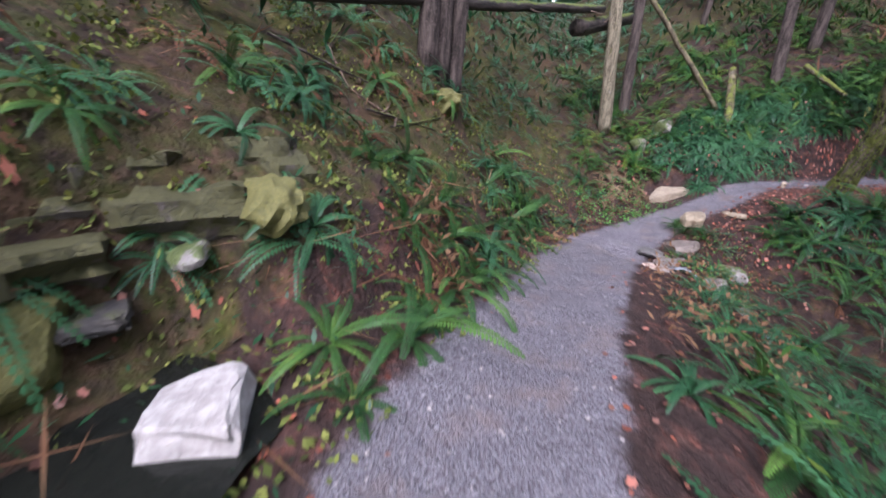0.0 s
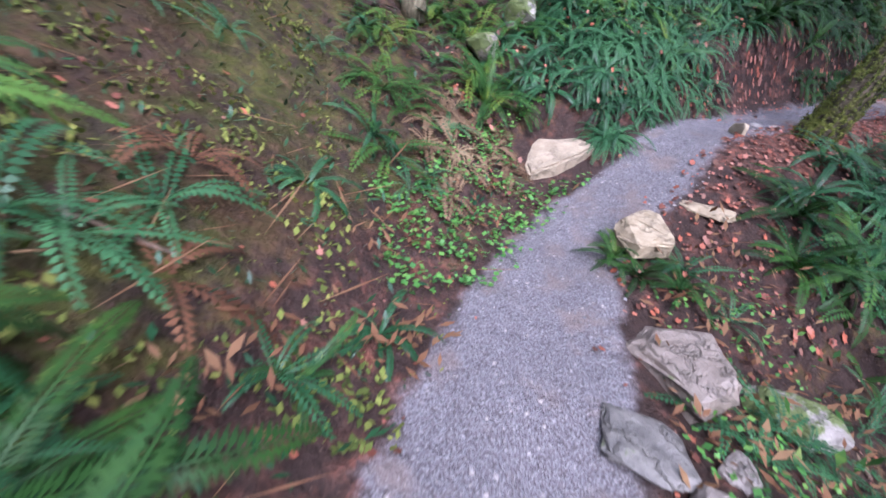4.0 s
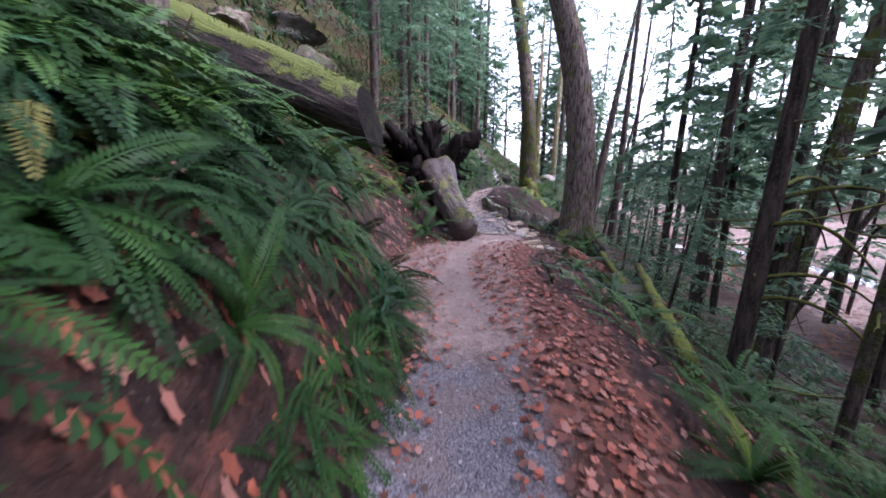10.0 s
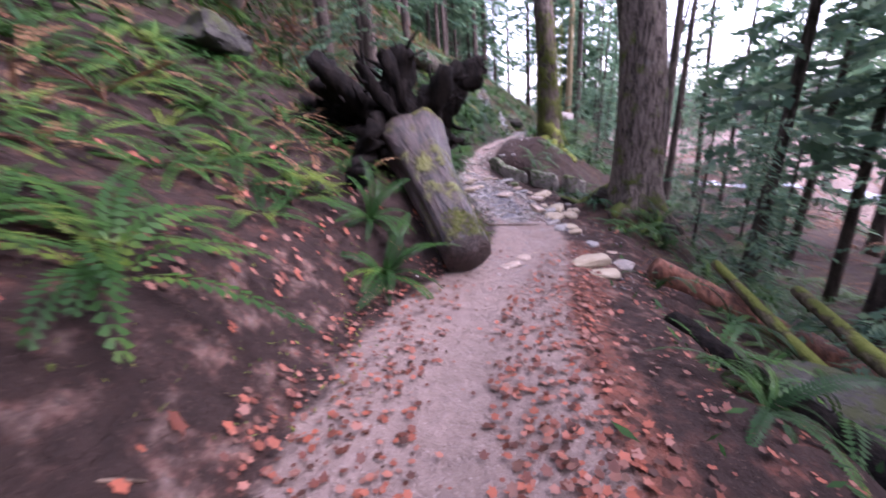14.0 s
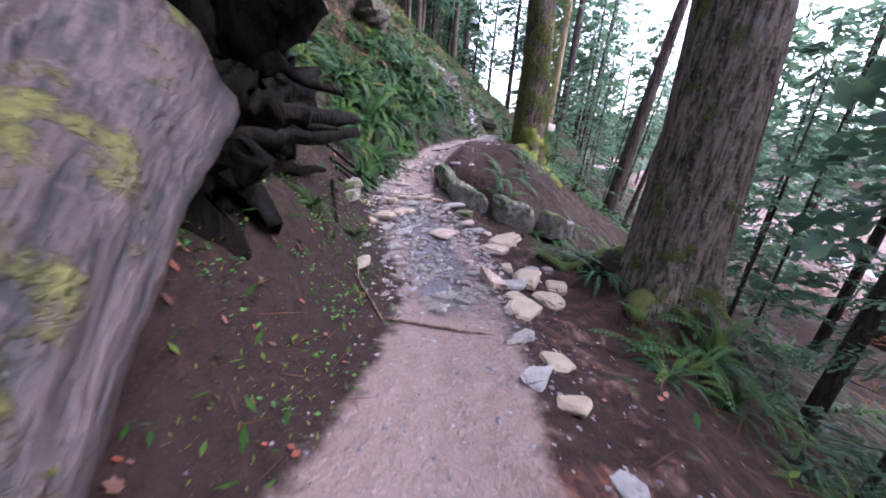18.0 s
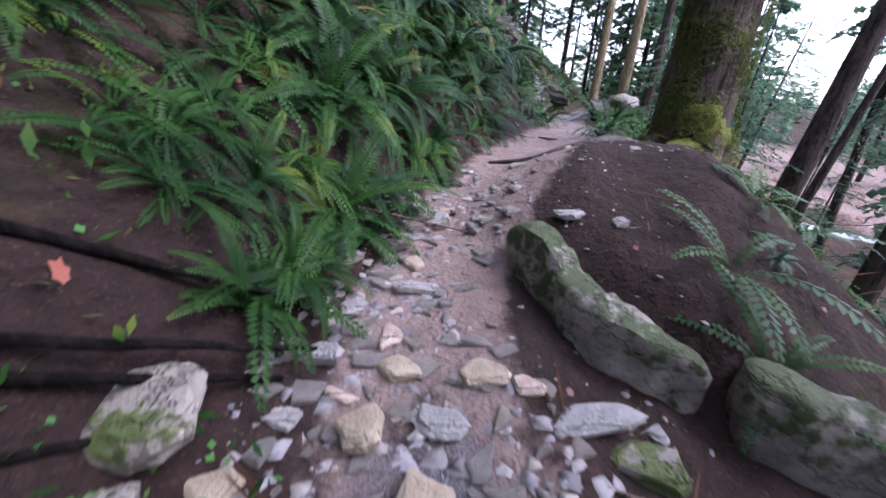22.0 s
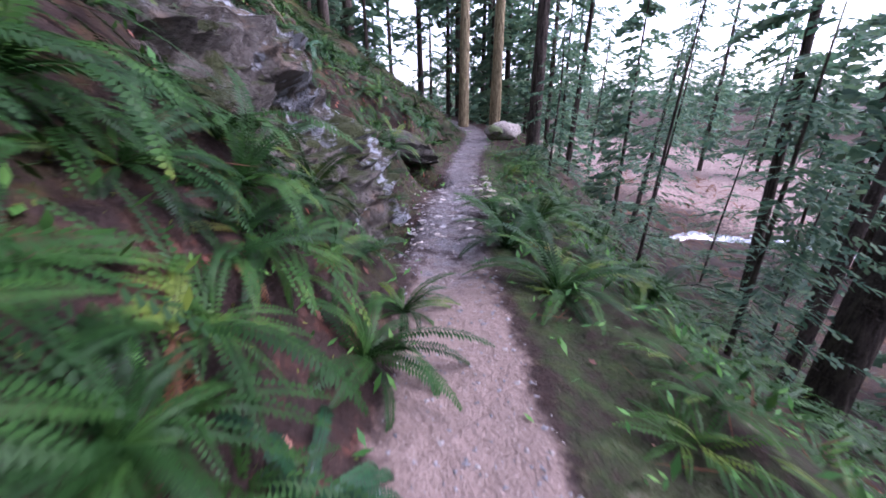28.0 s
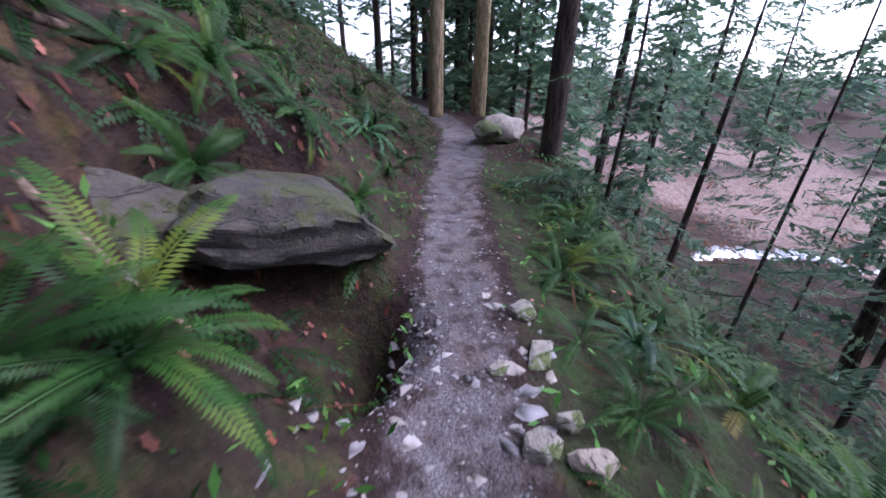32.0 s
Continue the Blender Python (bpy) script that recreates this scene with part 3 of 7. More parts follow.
def tube(points, radii, sides=10, seed=0, rough=0.0, flare=0.0, close=True):
    """A round, uneven stem along points; flare adds root swellings near its foot."""
    p, r = np.asarray(points, float), np.asarray(radii, float)
    rng = np.random.RandomState(seed)
    t = np.gradient(p, axis=0)
    t /= np.linalg.norm(t, axis=1)[:, None]
    ref = np.array([1.0, 0.13, 0.07]) if abs(t[0, 2]) > 0.6 else np.array([0.05, 0.1, 1.0])
    u = np.cross(t, ref)
    u /= np.linalg.norm(u, axis=1)[:, None]
    w = np.cross(t, u)
    a = np.linspace(0, 2 * np.pi, sides, endpoint=False)
    lumps = rng.uniform(0, 6.28, 6)
    n = len(p)
    along = np.linspace(0, 1, n)
    shape = np.ones((n, sides))
    for k, ph in enumerate(lumps):
        shape += rough * 0.5 * np.sin((k % 3 + 2) * a[None, :] + ph + along[:, None] * (3 + 5 * k)) / (1 + 0.3 * k)
    shape += rough * rng.uniform(-0.5, 0.5, (n, sides))
    if flare:
        dist = np.linalg.norm(p - p[0], axis=1)
        fall = np.exp(-dist / 0.38)
        shape += flare * fall[:, None] * (0.45 + 0.55 * np.cos(5 * a[None, :] + lumps[0]))
    verts = p[:, None, :] + (r[:, None] * shape)[..., None] * (np.cos(a)[None, :, None] * u[:, None, :] + np.sin(a)[None, :, None] * w[:, None, :])
    v = verts.reshape(-1, 3)
    f = [(i * sides + j, i * sides + (j + 1) % sides, (i + 1) * sides + (j + 1) % sides, (i + 1) * sides + j) for i in range(n - 1) for j in range(sides)]
    if close:
        f.append(tuple(reversed(range(sides))))
        f.append(tuple(range((n - 1) * sides, n * sides)))
    return v, f


def joined(pieces):
    """Several (verts, faces) as one."""
    vs, fs, k = [], [], 0
    for v, f in pieces:
        vs.append(np.asarray(v))
        fs += [tuple(i + k for i in face) for face in f]
        k += len(v)
    return np.vstack(vs), fs


def path_between(a, b, n, sag=0.0, wobble=0.0, seed=0):
    rng = np.random.RandomState(seed)
    t = np.linspace(0, 1, n)[:, None]
    p = np.asarray(a, float) * (1 - t) + np.asarray(b, float) * t
    p[:, 2] -= sag * 4 * (t * (1 - t))[:, 0]
    return p + wobble * rng.uniform(-1, 1, p.shape) * np.sin(np.pi * t)


SPHERES = {}


def sphere(level):
    if level not in SPHERES:
        bm = bmesh.new()
        bmesh.ops.create_icosphere(bm, subdivisions=level, radius=1.0)
        SPHERES[level] = (np.array([v.co[:] for v in bm.verts]), [tuple(v.index for v in f.verts) for f in bm.faces])
        bm.free()
    return SPHERES[level]


def rock_shape(size, seed, level=3, cuts=9, rough=0.06, depth=0.72):
    """A broken stone: a ball cut by flat planes, then roughened."""
    rng = np.random.RandomState(seed)
    v, f = sphere(level)
    v = v.copy()
    for _ in range(cuts):
        n = rng.normal(size=3)
        n /= np.linalg.norm(n)
        over = np.maximum(v @ n - rng.uniform(depth - 0.22, depth + 0.12), 0)
        v -= over[:, None] * n
    ph = rng.uniform(0, 6.28, (5, 3))
    fr = rng.normal(size=(5, 3)) * 4.5
    for k in range(5):
        v += rough * 0.5 * np.sin(v @ fr[k] + ph[k, 0])[:, None] * v
    v += rng.normal(size=v.shape) * rough * 0.12
    return v * np.asarray(size), f


def rock(name, x, y, size, seed, material, label, category="rock", z=None, turn=0, tip=0, lean=0, group="", level=3, cuts=9, rough=0.06, sink=0.3, depth=0.72):
    """A stone of its own, sunk a little into the ground."""
    v, f = rock_shape(size, seed, level, cuts, rough, depth)
    m = np.array(pose(0, 0, 0, tip, lean, turn).to_3x3())
    v = v @ m.T
    low = v[:, 2].min()
    ob = new(name, mesh_of(name, v, f, M[material], smooth=level > 2))
    ob.data.set_sharp_from_angle(angle=radians(32))
    ob.location = (x, y, (ground_at(x, y) - low * (1 - sink)) if z is None else z)
    return tagged(ob, label, category, group)


def angular_shape(size, seed, points=9, chip=0.03):
    """A split stone: the hull of a few scattered points, flat above and below, its edges worn."""
    rng = np.random.RandomState(seed)
    bm = bmesh.new()
    a = np.sort(rng.uniform(0, 2 * np.pi, points))
    for k, ang in enumerate(a):
        r = rng.uniform(0.8, 1.08)
        inset = rng.uniform(0.62, 0.95)
        for level, g in ((-1, 0.92), (rng.uniform(-0.3, 0.2), 1.0), (rng.uniform(0.5, 0.95), inset)):
            bm.verts.new((r * g * np.cos(ang), r * g * np.sin(ang), level + 0.3 * np.cos(ang - a[0])))
    bmesh.ops.convex_hull(bm, input=bm.verts[:])
    loose = [v for v in bm.verts if not v.link_faces]
    bmesh.ops.delete(bm, geom=loose, context="VERTS")
    bmesh.ops.dissolve_limit(bm, angle_limit=radians(9), verts=bm.verts[:], edges=bm.edges[:])
    bmesh.ops.bevel(bm, geom=[e for e in bm.edges if len(e.link_faces) == 2 and e.calc_face_angle(0) > 0.35], offset=0.07, segments=1, affect="EDGES")
    bmesh.ops.triangulate(bm, faces=bm.faces[:])
    bmesh.ops.subdivide_edges(bm, edges=[e for e in bm.edges if e.calc_length() > 0.3], cuts=1, use_grid_fill=True)
    bmesh.ops.triangulate(bm, faces=bm.faces[:])
    bm.verts.ensure_lookup_table()
    v = np.array([p.co[:] for p in bm.verts])
    f = [tuple(q.index for q in face.verts) for face in bm.faces]
    bm.free()
    v = v + rng.normal(size=v.shape) * chip
    return v * np.asarray(size), f


def slab(name, x, y, size, seed, material, label, category="rock", z=None, turn=0, tip=0, lean=0, group="", sink=0.35):
    """An angular stone of its own, sunk a little into the ground."""
    v, f = angular_shape(size, seed)
    m = np.array(pose(0, 0, 0, tip, lean, turn).to_3x3())
    v = v @ m.T
    low = v[:, 2].min()
    ob = new(name, mesh_of(name, v, f, M[material], smooth=False))
    ob.location = (x, y, (ground_at(x, y) - low * (1 - sink)) if z is None else z)
    return tagged(ob, label, category, group)


def crag(name, rows, high, back, material, label, out=0.2, seed=0.0, push=(1.0, 1.0)):
    """A broken rock face along rows of x, y; back says how far it lies behind the rows at each height."""
    plan = curve_through([(x, y, 0, 0) for x, y in rows], 0.05)[:, :2]
    t = np.gradient(plan, axis=0)
    t /= np.linalg.norm(t, axis=1)[:, None]
    side = np.stack([t[:, 1], -t[:, 0]], 1)
    hs = np.arange(high[0], high[-1] + 0.001, 0.05)
    bs = np.interp(hs, high, back)
    bm = bmesh.new()
    grid = []
    for h, b in zip(hs, bs):
        row = []
        for (x, y), (ox, oy) in zip(plan, side):
            p = Vector((x - ox * b, y - oy * b, h))
            q = Vector((p.x * 0.9 + seed, p.y * 0.9, h * 2.4))
            g = noise.voronoi(q * 2.0)[0]
            w = 0.9 * noise.noise(q * 1.3) + 0.8 * noise.cell(q * 2.3) + 0.4 * noise.cell(q * 5.1 + Vector((2.2, 0.3, 1.1))) + 0.5 * (g[0] - 0.3) + 0.25 * noise.noise(p * 8.0) + 0.1 * noise.noise(p * 19.0)
            row.append(bm.verts.new(p + Vector((ox * push[0], oy * push[0], 0.3 * push[1])) * w * out))
        grid.append(row)
    for i in range(len(hs) - 1):
        for j in range(len(plan) - 1):
            bm.faces.new((grid[i][j], grid[i][j + 1], grid[i + 1][j + 1], grid[i + 1][j]))
    bmesh.ops.recalc_face_normals(bm, faces=bm.faces)
    me = bpy.data.meshes.new(name)
    bm.to_mesh(me), bm.free()
    me.shade_smooth()
    me.set_sharp_from_angle(angle=radians(38))
    me.materials.append(M[material])
    return tagged(new(name, me), label, "rock")


# ---- the ground, one sheet to the horizon ----
def spaced(low, high, fine, reach, grow=1.22):
    mid = list(np.arange(low, high + fine / 2, fine))
    step, a, b = fine, low, high
    while b < reach:
        step *= grow
        a, b = a - step, b + step
        mid = [a] + mid + [b]
    return np.array(mid)


def near(v, a, b, soft=1.0):
    """1 between a and b, falling to 0 over soft metres outside."""
    return soft_step((v - a) / soft + 1) * soft_step((b - v) / soft + 1)


def build_ground():
    gx, gy = spaced(-9, 8, 0.13, 700), spaced(-9, 41, 0.13, 700)
    x, y = (a.ravel() for a in np.meshgrid(gx, gy))
    d, h, w = lie(x, y)
    z = ground(x, y)
    nx, ny = len(gx), len(gy)
    me = bpy.data.meshes.new("ground")
    i = (np.arange(ny - 1)[:, None] * nx + np.arange(nx - 1)[None, :]).ravel()
    quads = np.stack([i, i + 1, i + nx + 1, i + nx], 1).astype(np.int32)
    me.vertices.add(len(x)), me.loops.add(quads.size), me.polygons.add(len(quads))
    me.vertices.foreach_set("co", np.stack([x, y, z], 1).astype(np.float32).ravel())
    me.loops.foreach_set("vertex_index", quads.ravel())
    me.polygons.foreach_set("loop_start", np.arange(0, quads.size, 4, dtype=np.int32))
    me.polygons.foreach_set("loop_total", np.full(len(quads), 4, np.int32))
    me.update(calc_edges=True)
    me.shade_smooth()
    on = 1 - soft_step((np.abs(d) - w + 0.22) / 0.44)
    stony = np.maximum(1 - soft_step((y - 5.8) / 1.8), 0.55 * soft_step((y - 26.0) / 2.0))
    stony = np.maximum(stony, 0.75 * near(y, 17.0, 18.6, 1.6) * near(d, -0.1, 0.1, 0.5))
    gravel, mud = on * stony, on * (1 - stony)
    dirt = near(y, 8.4, 11.6, 0.8) * near(d, 0.4, 1.5, 0.4) * 0.3
    mud = np.maximum(mud, np.maximum(dirt * (1 - on), 0.58 * soft_step((-d - 13) / 5) * (1 - soft_step((-d - 45) / 8))))
    moss = np.where(d > 0, soft_step((d - w - 0.3) / 0.8), 0.35 * soft_step((-d - w - 0.6) / 1.0))
    moss = moss * np.where(d > 0, np.interp(y, [-9, -2, 0, 5, 13, 18, 26, 33, 45], [0.57, 0.57, 0.38, 0.3, 0.25, 0.35, 0.4, 0.35, 0.5]), 1.0)
    moss = moss * (1 - near(y, 8.4, 11.6, 0.8) * near(d, 0.0, 1.6, 0.5))
    moss = np.maximum(moss, 0.55 * soft_step((d - 4.5) / 2.0))
    litter = np.maximum(near(d, -1.0, -0.3, 0.3) * np.interp(y, [1.5, 5.0, 13.5, 15.5], [0.3, 0.8, 0.8, 0.0]), near(d, 0.4, 1.2, 0.3) * near(y, 3.0, 12.0, 1.0) * 0.36)
    litter = np.maximum(litter, np.where((d > 0) & (y > 12.5) & (y < 25), 0.12, 0.34) * (np.abs(d) > w) * (bump(x, y, -0.5, 21.0, 2.2, 2.4, 0) < 0.02))
    litter = np.maximum(litter, 0.3 * near(d, 0.45, 1.1, 0.2) * near(y, 3.7, 5.4, 0.4))
    litter = np.maximum(litter, 0.40 * near(d, 0.4, 9.0, 0.3) * near(y, -14.0, 0.5, 1.0))
    litter = np.maximum(litter, 0.3 * near(d, 0.4, 3.0, 0.3) * near(y, 29.5, 34.0, 0.8))
    shoulder = near(d, -1.5, -0.3, 0.4) * near(y, 11.0, 25.0, 2.0) * 0.28 * (bump(x, y, -0.5, 21.0, 2.2, 2.4, 0) < 0.02)
    mud = np.maximum(mud, shoulder * (1 - on))
    grass = near(d, -2.6, -0.55, 0.3) * near(y, 23.0, 36.0, 1.0) * 0.5 + near(d, 0.5, 1.0, 0.2) * near(y, 27.0, 34.0, 1.0) * 0.4
    grass = np.maximum(grass, near(d, 0.6, 1.6, 0.3) * near(y, -0.6, 0.6, 0.5) * 0.34)
    wet = np.maximum(on * 0.7, near(y, 16.0, 19.5, 1.0) * near(d, -0.5, 0.5, 0.3))
    for name, three in (("cover", (gravel, mud, moss)), ("cover_two", (litter, grass, wet))):
        col = np.ones((len(x), 4), np.float32)
        col[:, :3] = np.clip(np.stack(three, 1), 0, 1)
        me.attributes.new(name, "FLOAT_COLOR", "POINT").data.foreach_set("color", col.ravel())
    me.materials.append(M["ground"])
    return tagged(new("ground", me), "steep forest slope with a narrow gravel and mud trail", "ground", kind="structure")


build_ground()


def stream(name, rows, material, label, lift):
    """A ribbon of water that follows the ground through rows of x, y, half width."""
    a = curve_through([(x, y, 0, w) for x, y, w in rows], 0.08)
    t = np.gradient(a[:, :2], axis=0)
    t /= np.linalg.norm(t, axis=1)[:, None]
    side = np.stack([-t[:, 1], t[:, 0]], 1)
    rng = np.random.RandomState(4)
    cols = []
    for k in np.linspace(-1, 1, 7):
        xy = a[:, :2] + side * (a[:, 3] * (1 + 0.25 * rng.uniform(-1, 1, len(a))) * k)[:, None]
        cols.append(np.column_stack([xy, ground(xy[:, 0], xy[:, 1]) + lift * (1 - 0.8 * k * k) + 0.012 * rng.uniform(-1, 1, len(a))]))
    v = np.stack(cols, 1).reshape(-1, 3)
    f = [(i * 7 + j, i * 7 + j + 1, (i + 1) * 7 + j + 1, (i + 1) * 7 + j) for i in range(len(a) - 1) for j in range(6)]
    return tagged(new(name, mesh_of(name, v, f, M[material])), label, "water", kind="structure")


def pool(name, cx, cy, rx, ry, z, label):
    a = np.linspace(0, 2 * np.pi, 40, endpoint=False)
    r = 1 + 0.12 * np.sin(3 * a + 1) + 0.07 * np.sin(7 * a)
    v = [(cx + rx * k * c, cy + ry * k * s, z) for k, c, s in zip(r, np.cos(a), np.sin(a))]
    return tagged(new(name, mesh_of(name, v, [tuple(range(40))], M["water"])), label, "water", kind="structure")


pool("water_pool", 5.6, -4.9, 1.25, 0.7, 0.98, "dark still pool beside the gravel trail")
stream("water_stream", [(0.3, -0.85, 0.14), (0.55, -0.5, 0.2), (0.9, 0.3, 0.22), (1.4, 1.6, 0.3)], "water", "shallow stream running across the trail between stones", 0.03)
stream("white_water", [(0.52, -0.58, 0.06), (0.68, -0.2, 0.09), (0.8, 0.1, 0.06)], "foam", "white water running off the trail over stones", 0.06)

stream("water_valley", [(14.5, 40.4, 0.25), (16.5, 40.8, 0.45), (19.2, 41.0, 0.6), (21.6, 39.0, 0.6), (24.0, 35.5, 0.6), (28.0, 27.0, 0.6)], "water", "pale shallow stream on the valley floor", 0.12)


# ---- makers of plants ----
CLEAR = ((-3.12, 1.08, 0.52), (0.9, 17.35, 0.55), (0.2, 23.3, 0.5), (-1.56, 1.08, 0.3))


def spread(count, seed, x0, x1, y0, y1, weight):
    """Places on the plan, picked by a weight of (d, x, y)."""
    rng = np.random.RandomState(seed)
    got, have = [], 0
    for _ in range(14):
        xs, ys = rng.uniform(x0, x1, count * 3), rng.uniform(y0, y1, count * 3)
        d, h, w = lie(xs, ys)
        keep = rng.uniform(0, 1, len(xs)) < weight(d, w, xs, ys)
        for cx, cy, r in CLEAR:
            keep &= (xs - cx) ** 2 + (ys - cy) ** 2 > r * r
        got.append(np.stack([xs[keep], ys[keep], d[keep]]))
        have += int(keep.sum())
        if have >= count:
            break
    x, y, d = np.concatenate(got, 1)[:, :count]
    return x, y, d, rng


def frond_quads(length, rise, droop, pairs, seed, width=0.095, curl=0.22, fill=0.5):
    """A sword-fern frond along +x from the origin: a thin midrib with two rows of narrow leaflets."""
    rng = np.random.RandomState(seed)
    n = pairs + 3
    t = np.linspace(0, 1, n)
    ang = radians(rise) + (radians(-droop) - radians(rise)) * t**0.9
    step = length / (n - 1)
    x = np.concatenate([[0], np.cumsum(np.cos(ang[:-1]) * step)])
    z = np.concatenate([[0], np.cumsum(np.sin(ang[:-1]) * step)])
    y = 0.05 * length * np.sin(t * 2.2 + rng.uniform(0, 6)) * t
    p = np.stack([x, y, z], 1)
    tang = np.gradient(p, axis=0)
    tang /= np.linalg.norm(tang, axis=1)[:, None]
    side = np.cross(tang, [0, 0, 1.0])
    side /= np.linalg.norm(side, axis=1)[:, None]
    nrm = np.cross(side, tang)
    out = []
    for k in range(2, n - 1):
        s = (k - 2) / (n - 3)
        l = length * width * (np.sin(np.pi * (0.12 + 0.86 * s)) ** 0.65)
        for sgn in (-1, 1):
            lj = l * rng.uniform(0.85, 1.1)
            o = sgn * side[k] * 0.93 + tang[k] * 0.34 - nrm[k] * (curl * rng.uniform(0.4, 1.4))
            hw = step * fill
            b = p[k]
            out += [b - tang[k] * hw * 0.6, b + o * lj * 0.45 - tang[k] * hw * 0.9, b + o * lj, b + o * lj * 0.40 + tang[k] * hw]
    hw = 0.004 + 0.003 * length
    for k in range(n - 1):
        w0, w1 = hw * (1 - 0.7 * t[k]), hw * (1 - 0.7 * t[k + 1])
        out += [p[k] - side[k] * w0, p[k] + side[k] * w0, p[k + 1] + side[k + 1] * w1, p[k + 1] - side[k + 1] * w1]
    return np.array(out)


def frond_set(material, fill, wide, extra=0):
    return [quad_mesh("frond", frond_quads(l, r, dr + extra, 36, s, wide, fill=fill), M[material]) for s, (l, r, dr) in
            enumerate(((0.95, 66, 34), (0.85, 46, 46), (0.7, 28, 52), (1.0, 76, 14)))]


FRONDS = {k: frond_set(k, fill, wide, extra) for k, fill, wide, extra in (("fern", 0.5, 0.092, 0), ("fern_lush", 0.55, 0.075, 12), ("fern_blue", 0.56, 0.062, 32), ("fern_old", 0.45, 0.095, 5))}
FRONDS["fern_dead"] = [quad_mesh("frond", frond_quads(l, r, dr, 18, s + 9, 0.10, 0.6), M["fern_dead"]) for s, (l, r, dr) in enumerate(((0.5, 10, 75), (0.55, 25, 80)))]


def fern_form(seed, fronds, kind, dead=0, old=0):
    """Turn, tilt, size and mesh of every frond of one plant."""
    rng = np.random.RandomState(seed)
    rows = []
    for k in range(fronds):
        inner = k / fronds
        mesh = FRONDS[kind][int(rng.choice([0, 1, 2, 3], p=[0.34, 0.34, 0.22, 0.10]))]
        rows.append((mesh, k * 137.5 + rng.uniform(-25, 25), rng.uniform(-14, 14), rng.uniform(0.72, 1.15) * (1 - 0.15 * inner), rng.uniform(-18, 18)))
    for k in range(dead):
        rows.append((FRONDS["fern_dead"][k % 2], rng.uniform(0, 360), rng.uniform(-5, 15), rng.uniform(0.7, 1.1), rng.uniform(-20, 20)))
    for k in range(old):
        rows.append((FRONDS["fern_old"][k % 4], rng.uniform(0, 360), rng.uniform(0, 15), rng.uniform(0.8, 1.1), rng.uniform(-15, 15)))
    return rows


def frond_pose(turn, tilt, size, roll):
    return pose(0, 0, 0.01, 0, 0, turn) @ pose(0, 0, 0, roll, tilt, 0) @ Matrix.Diagonal((size, size, size, 1))


def fern_parted(form, label, x=0, y=0, z=-50):
    top = base("sword_fern", x, y, z, label, "fern", "ferns beside the trail")
    for mesh, turn, tilt, size, roll in form:
        part("frond", mesh, top, at=frond_pose(turn, tilt, size, roll))
    return top


def mesh_verts(mesh):
    v = np.empty(len(mesh.vertices) * 3, np.float32)
    mesh.vertices.foreach_get("co", v)
    return v.reshape(-1, 3)


def fern_whole(form, material):
    out = []
    for mesh, turn, tilt, size, roll in form:
        m = np.array(frond_pose(turn, tilt, size, roll))
        out.append(mesh_verts(mesh) @ m[:3, :3].T + m[:3, 3])
    return quad_mesh("fern_far", np.vstack(out), M[material])


def bough_quads(rng, start, azimuth, length, leaf, dense, lift=0.1, droop=0.45, broad=0.2):
    """A drooping conifer bough of small flat sprays."""
    n = max(4, int(length * dense))
    t = np.repeat(np.linspace(0.12, 1, n), 2)
    sgn = np.tile([-1.0, 1.0], n)
    dirn = np.array([np.cos(azimuth), np.sin(azimuth), 0.0])
    cross = np.array([-dirn[1], dirn[0], 0.0])
    pos = np.asarray(start) + dirn * (length * t)[:, None] + np.array([0, 0, 1.0]) * (length * (lift * t - droop * t * t))[:, None]
    l = leaf * (1.15 - 0.75 * t) * rng.uniform(0.6, 1.3, len(t)) + 0.35 * leaf
    u = cross * (sgn * 0.85)[:, None] + dirn * rng.uniform(0.3, 0.8, len(t))[:, None] + np.array([0, 0, 1.0]) * rng.uniform(-0.75, -0.05, len(t))[:, None]
    u *= (l / np.linalg.norm(u, axis=1))[:, None]
    v = dirn * 0.8 + rng.normal(size=u.shape) * 0.35
    v *= (broad * leaf * rng.uniform(0.7, 1.3, len(t)))[:, None]
    q = []
    for a, b, j in ((0.0, 0.6, 0.0), (0.45, 1.0, 0.35)):
        s = pos + u * a + v * j
        e = pos + u * b
        q.append(np.stack([s, s + (e - s) * 0.5 + v, e, s + (e - s) * 0.5 - v], 1))
    return np.concatenate(q).reshape(-1, 3)


def stem_curve(height, lean, bow, n, seed, wob=0.05):
    rng = np.random.RandomState(seed)
    t = np.linspace(0, 1, n)
    ph = rng.uniform(0, 6.28, 2)
    x = lean[0] * height * t + bow[0] * np.sin(np.pi * t) + wob * np.sin(5 * t + ph[0]) * t
    y = lean[1] * height * t + bow[1] * np.sin(np.pi * t) + wob * np.sin(4 * t + ph[1]) * t
    return np.stack([x, y, height * t - 0.25], 1)


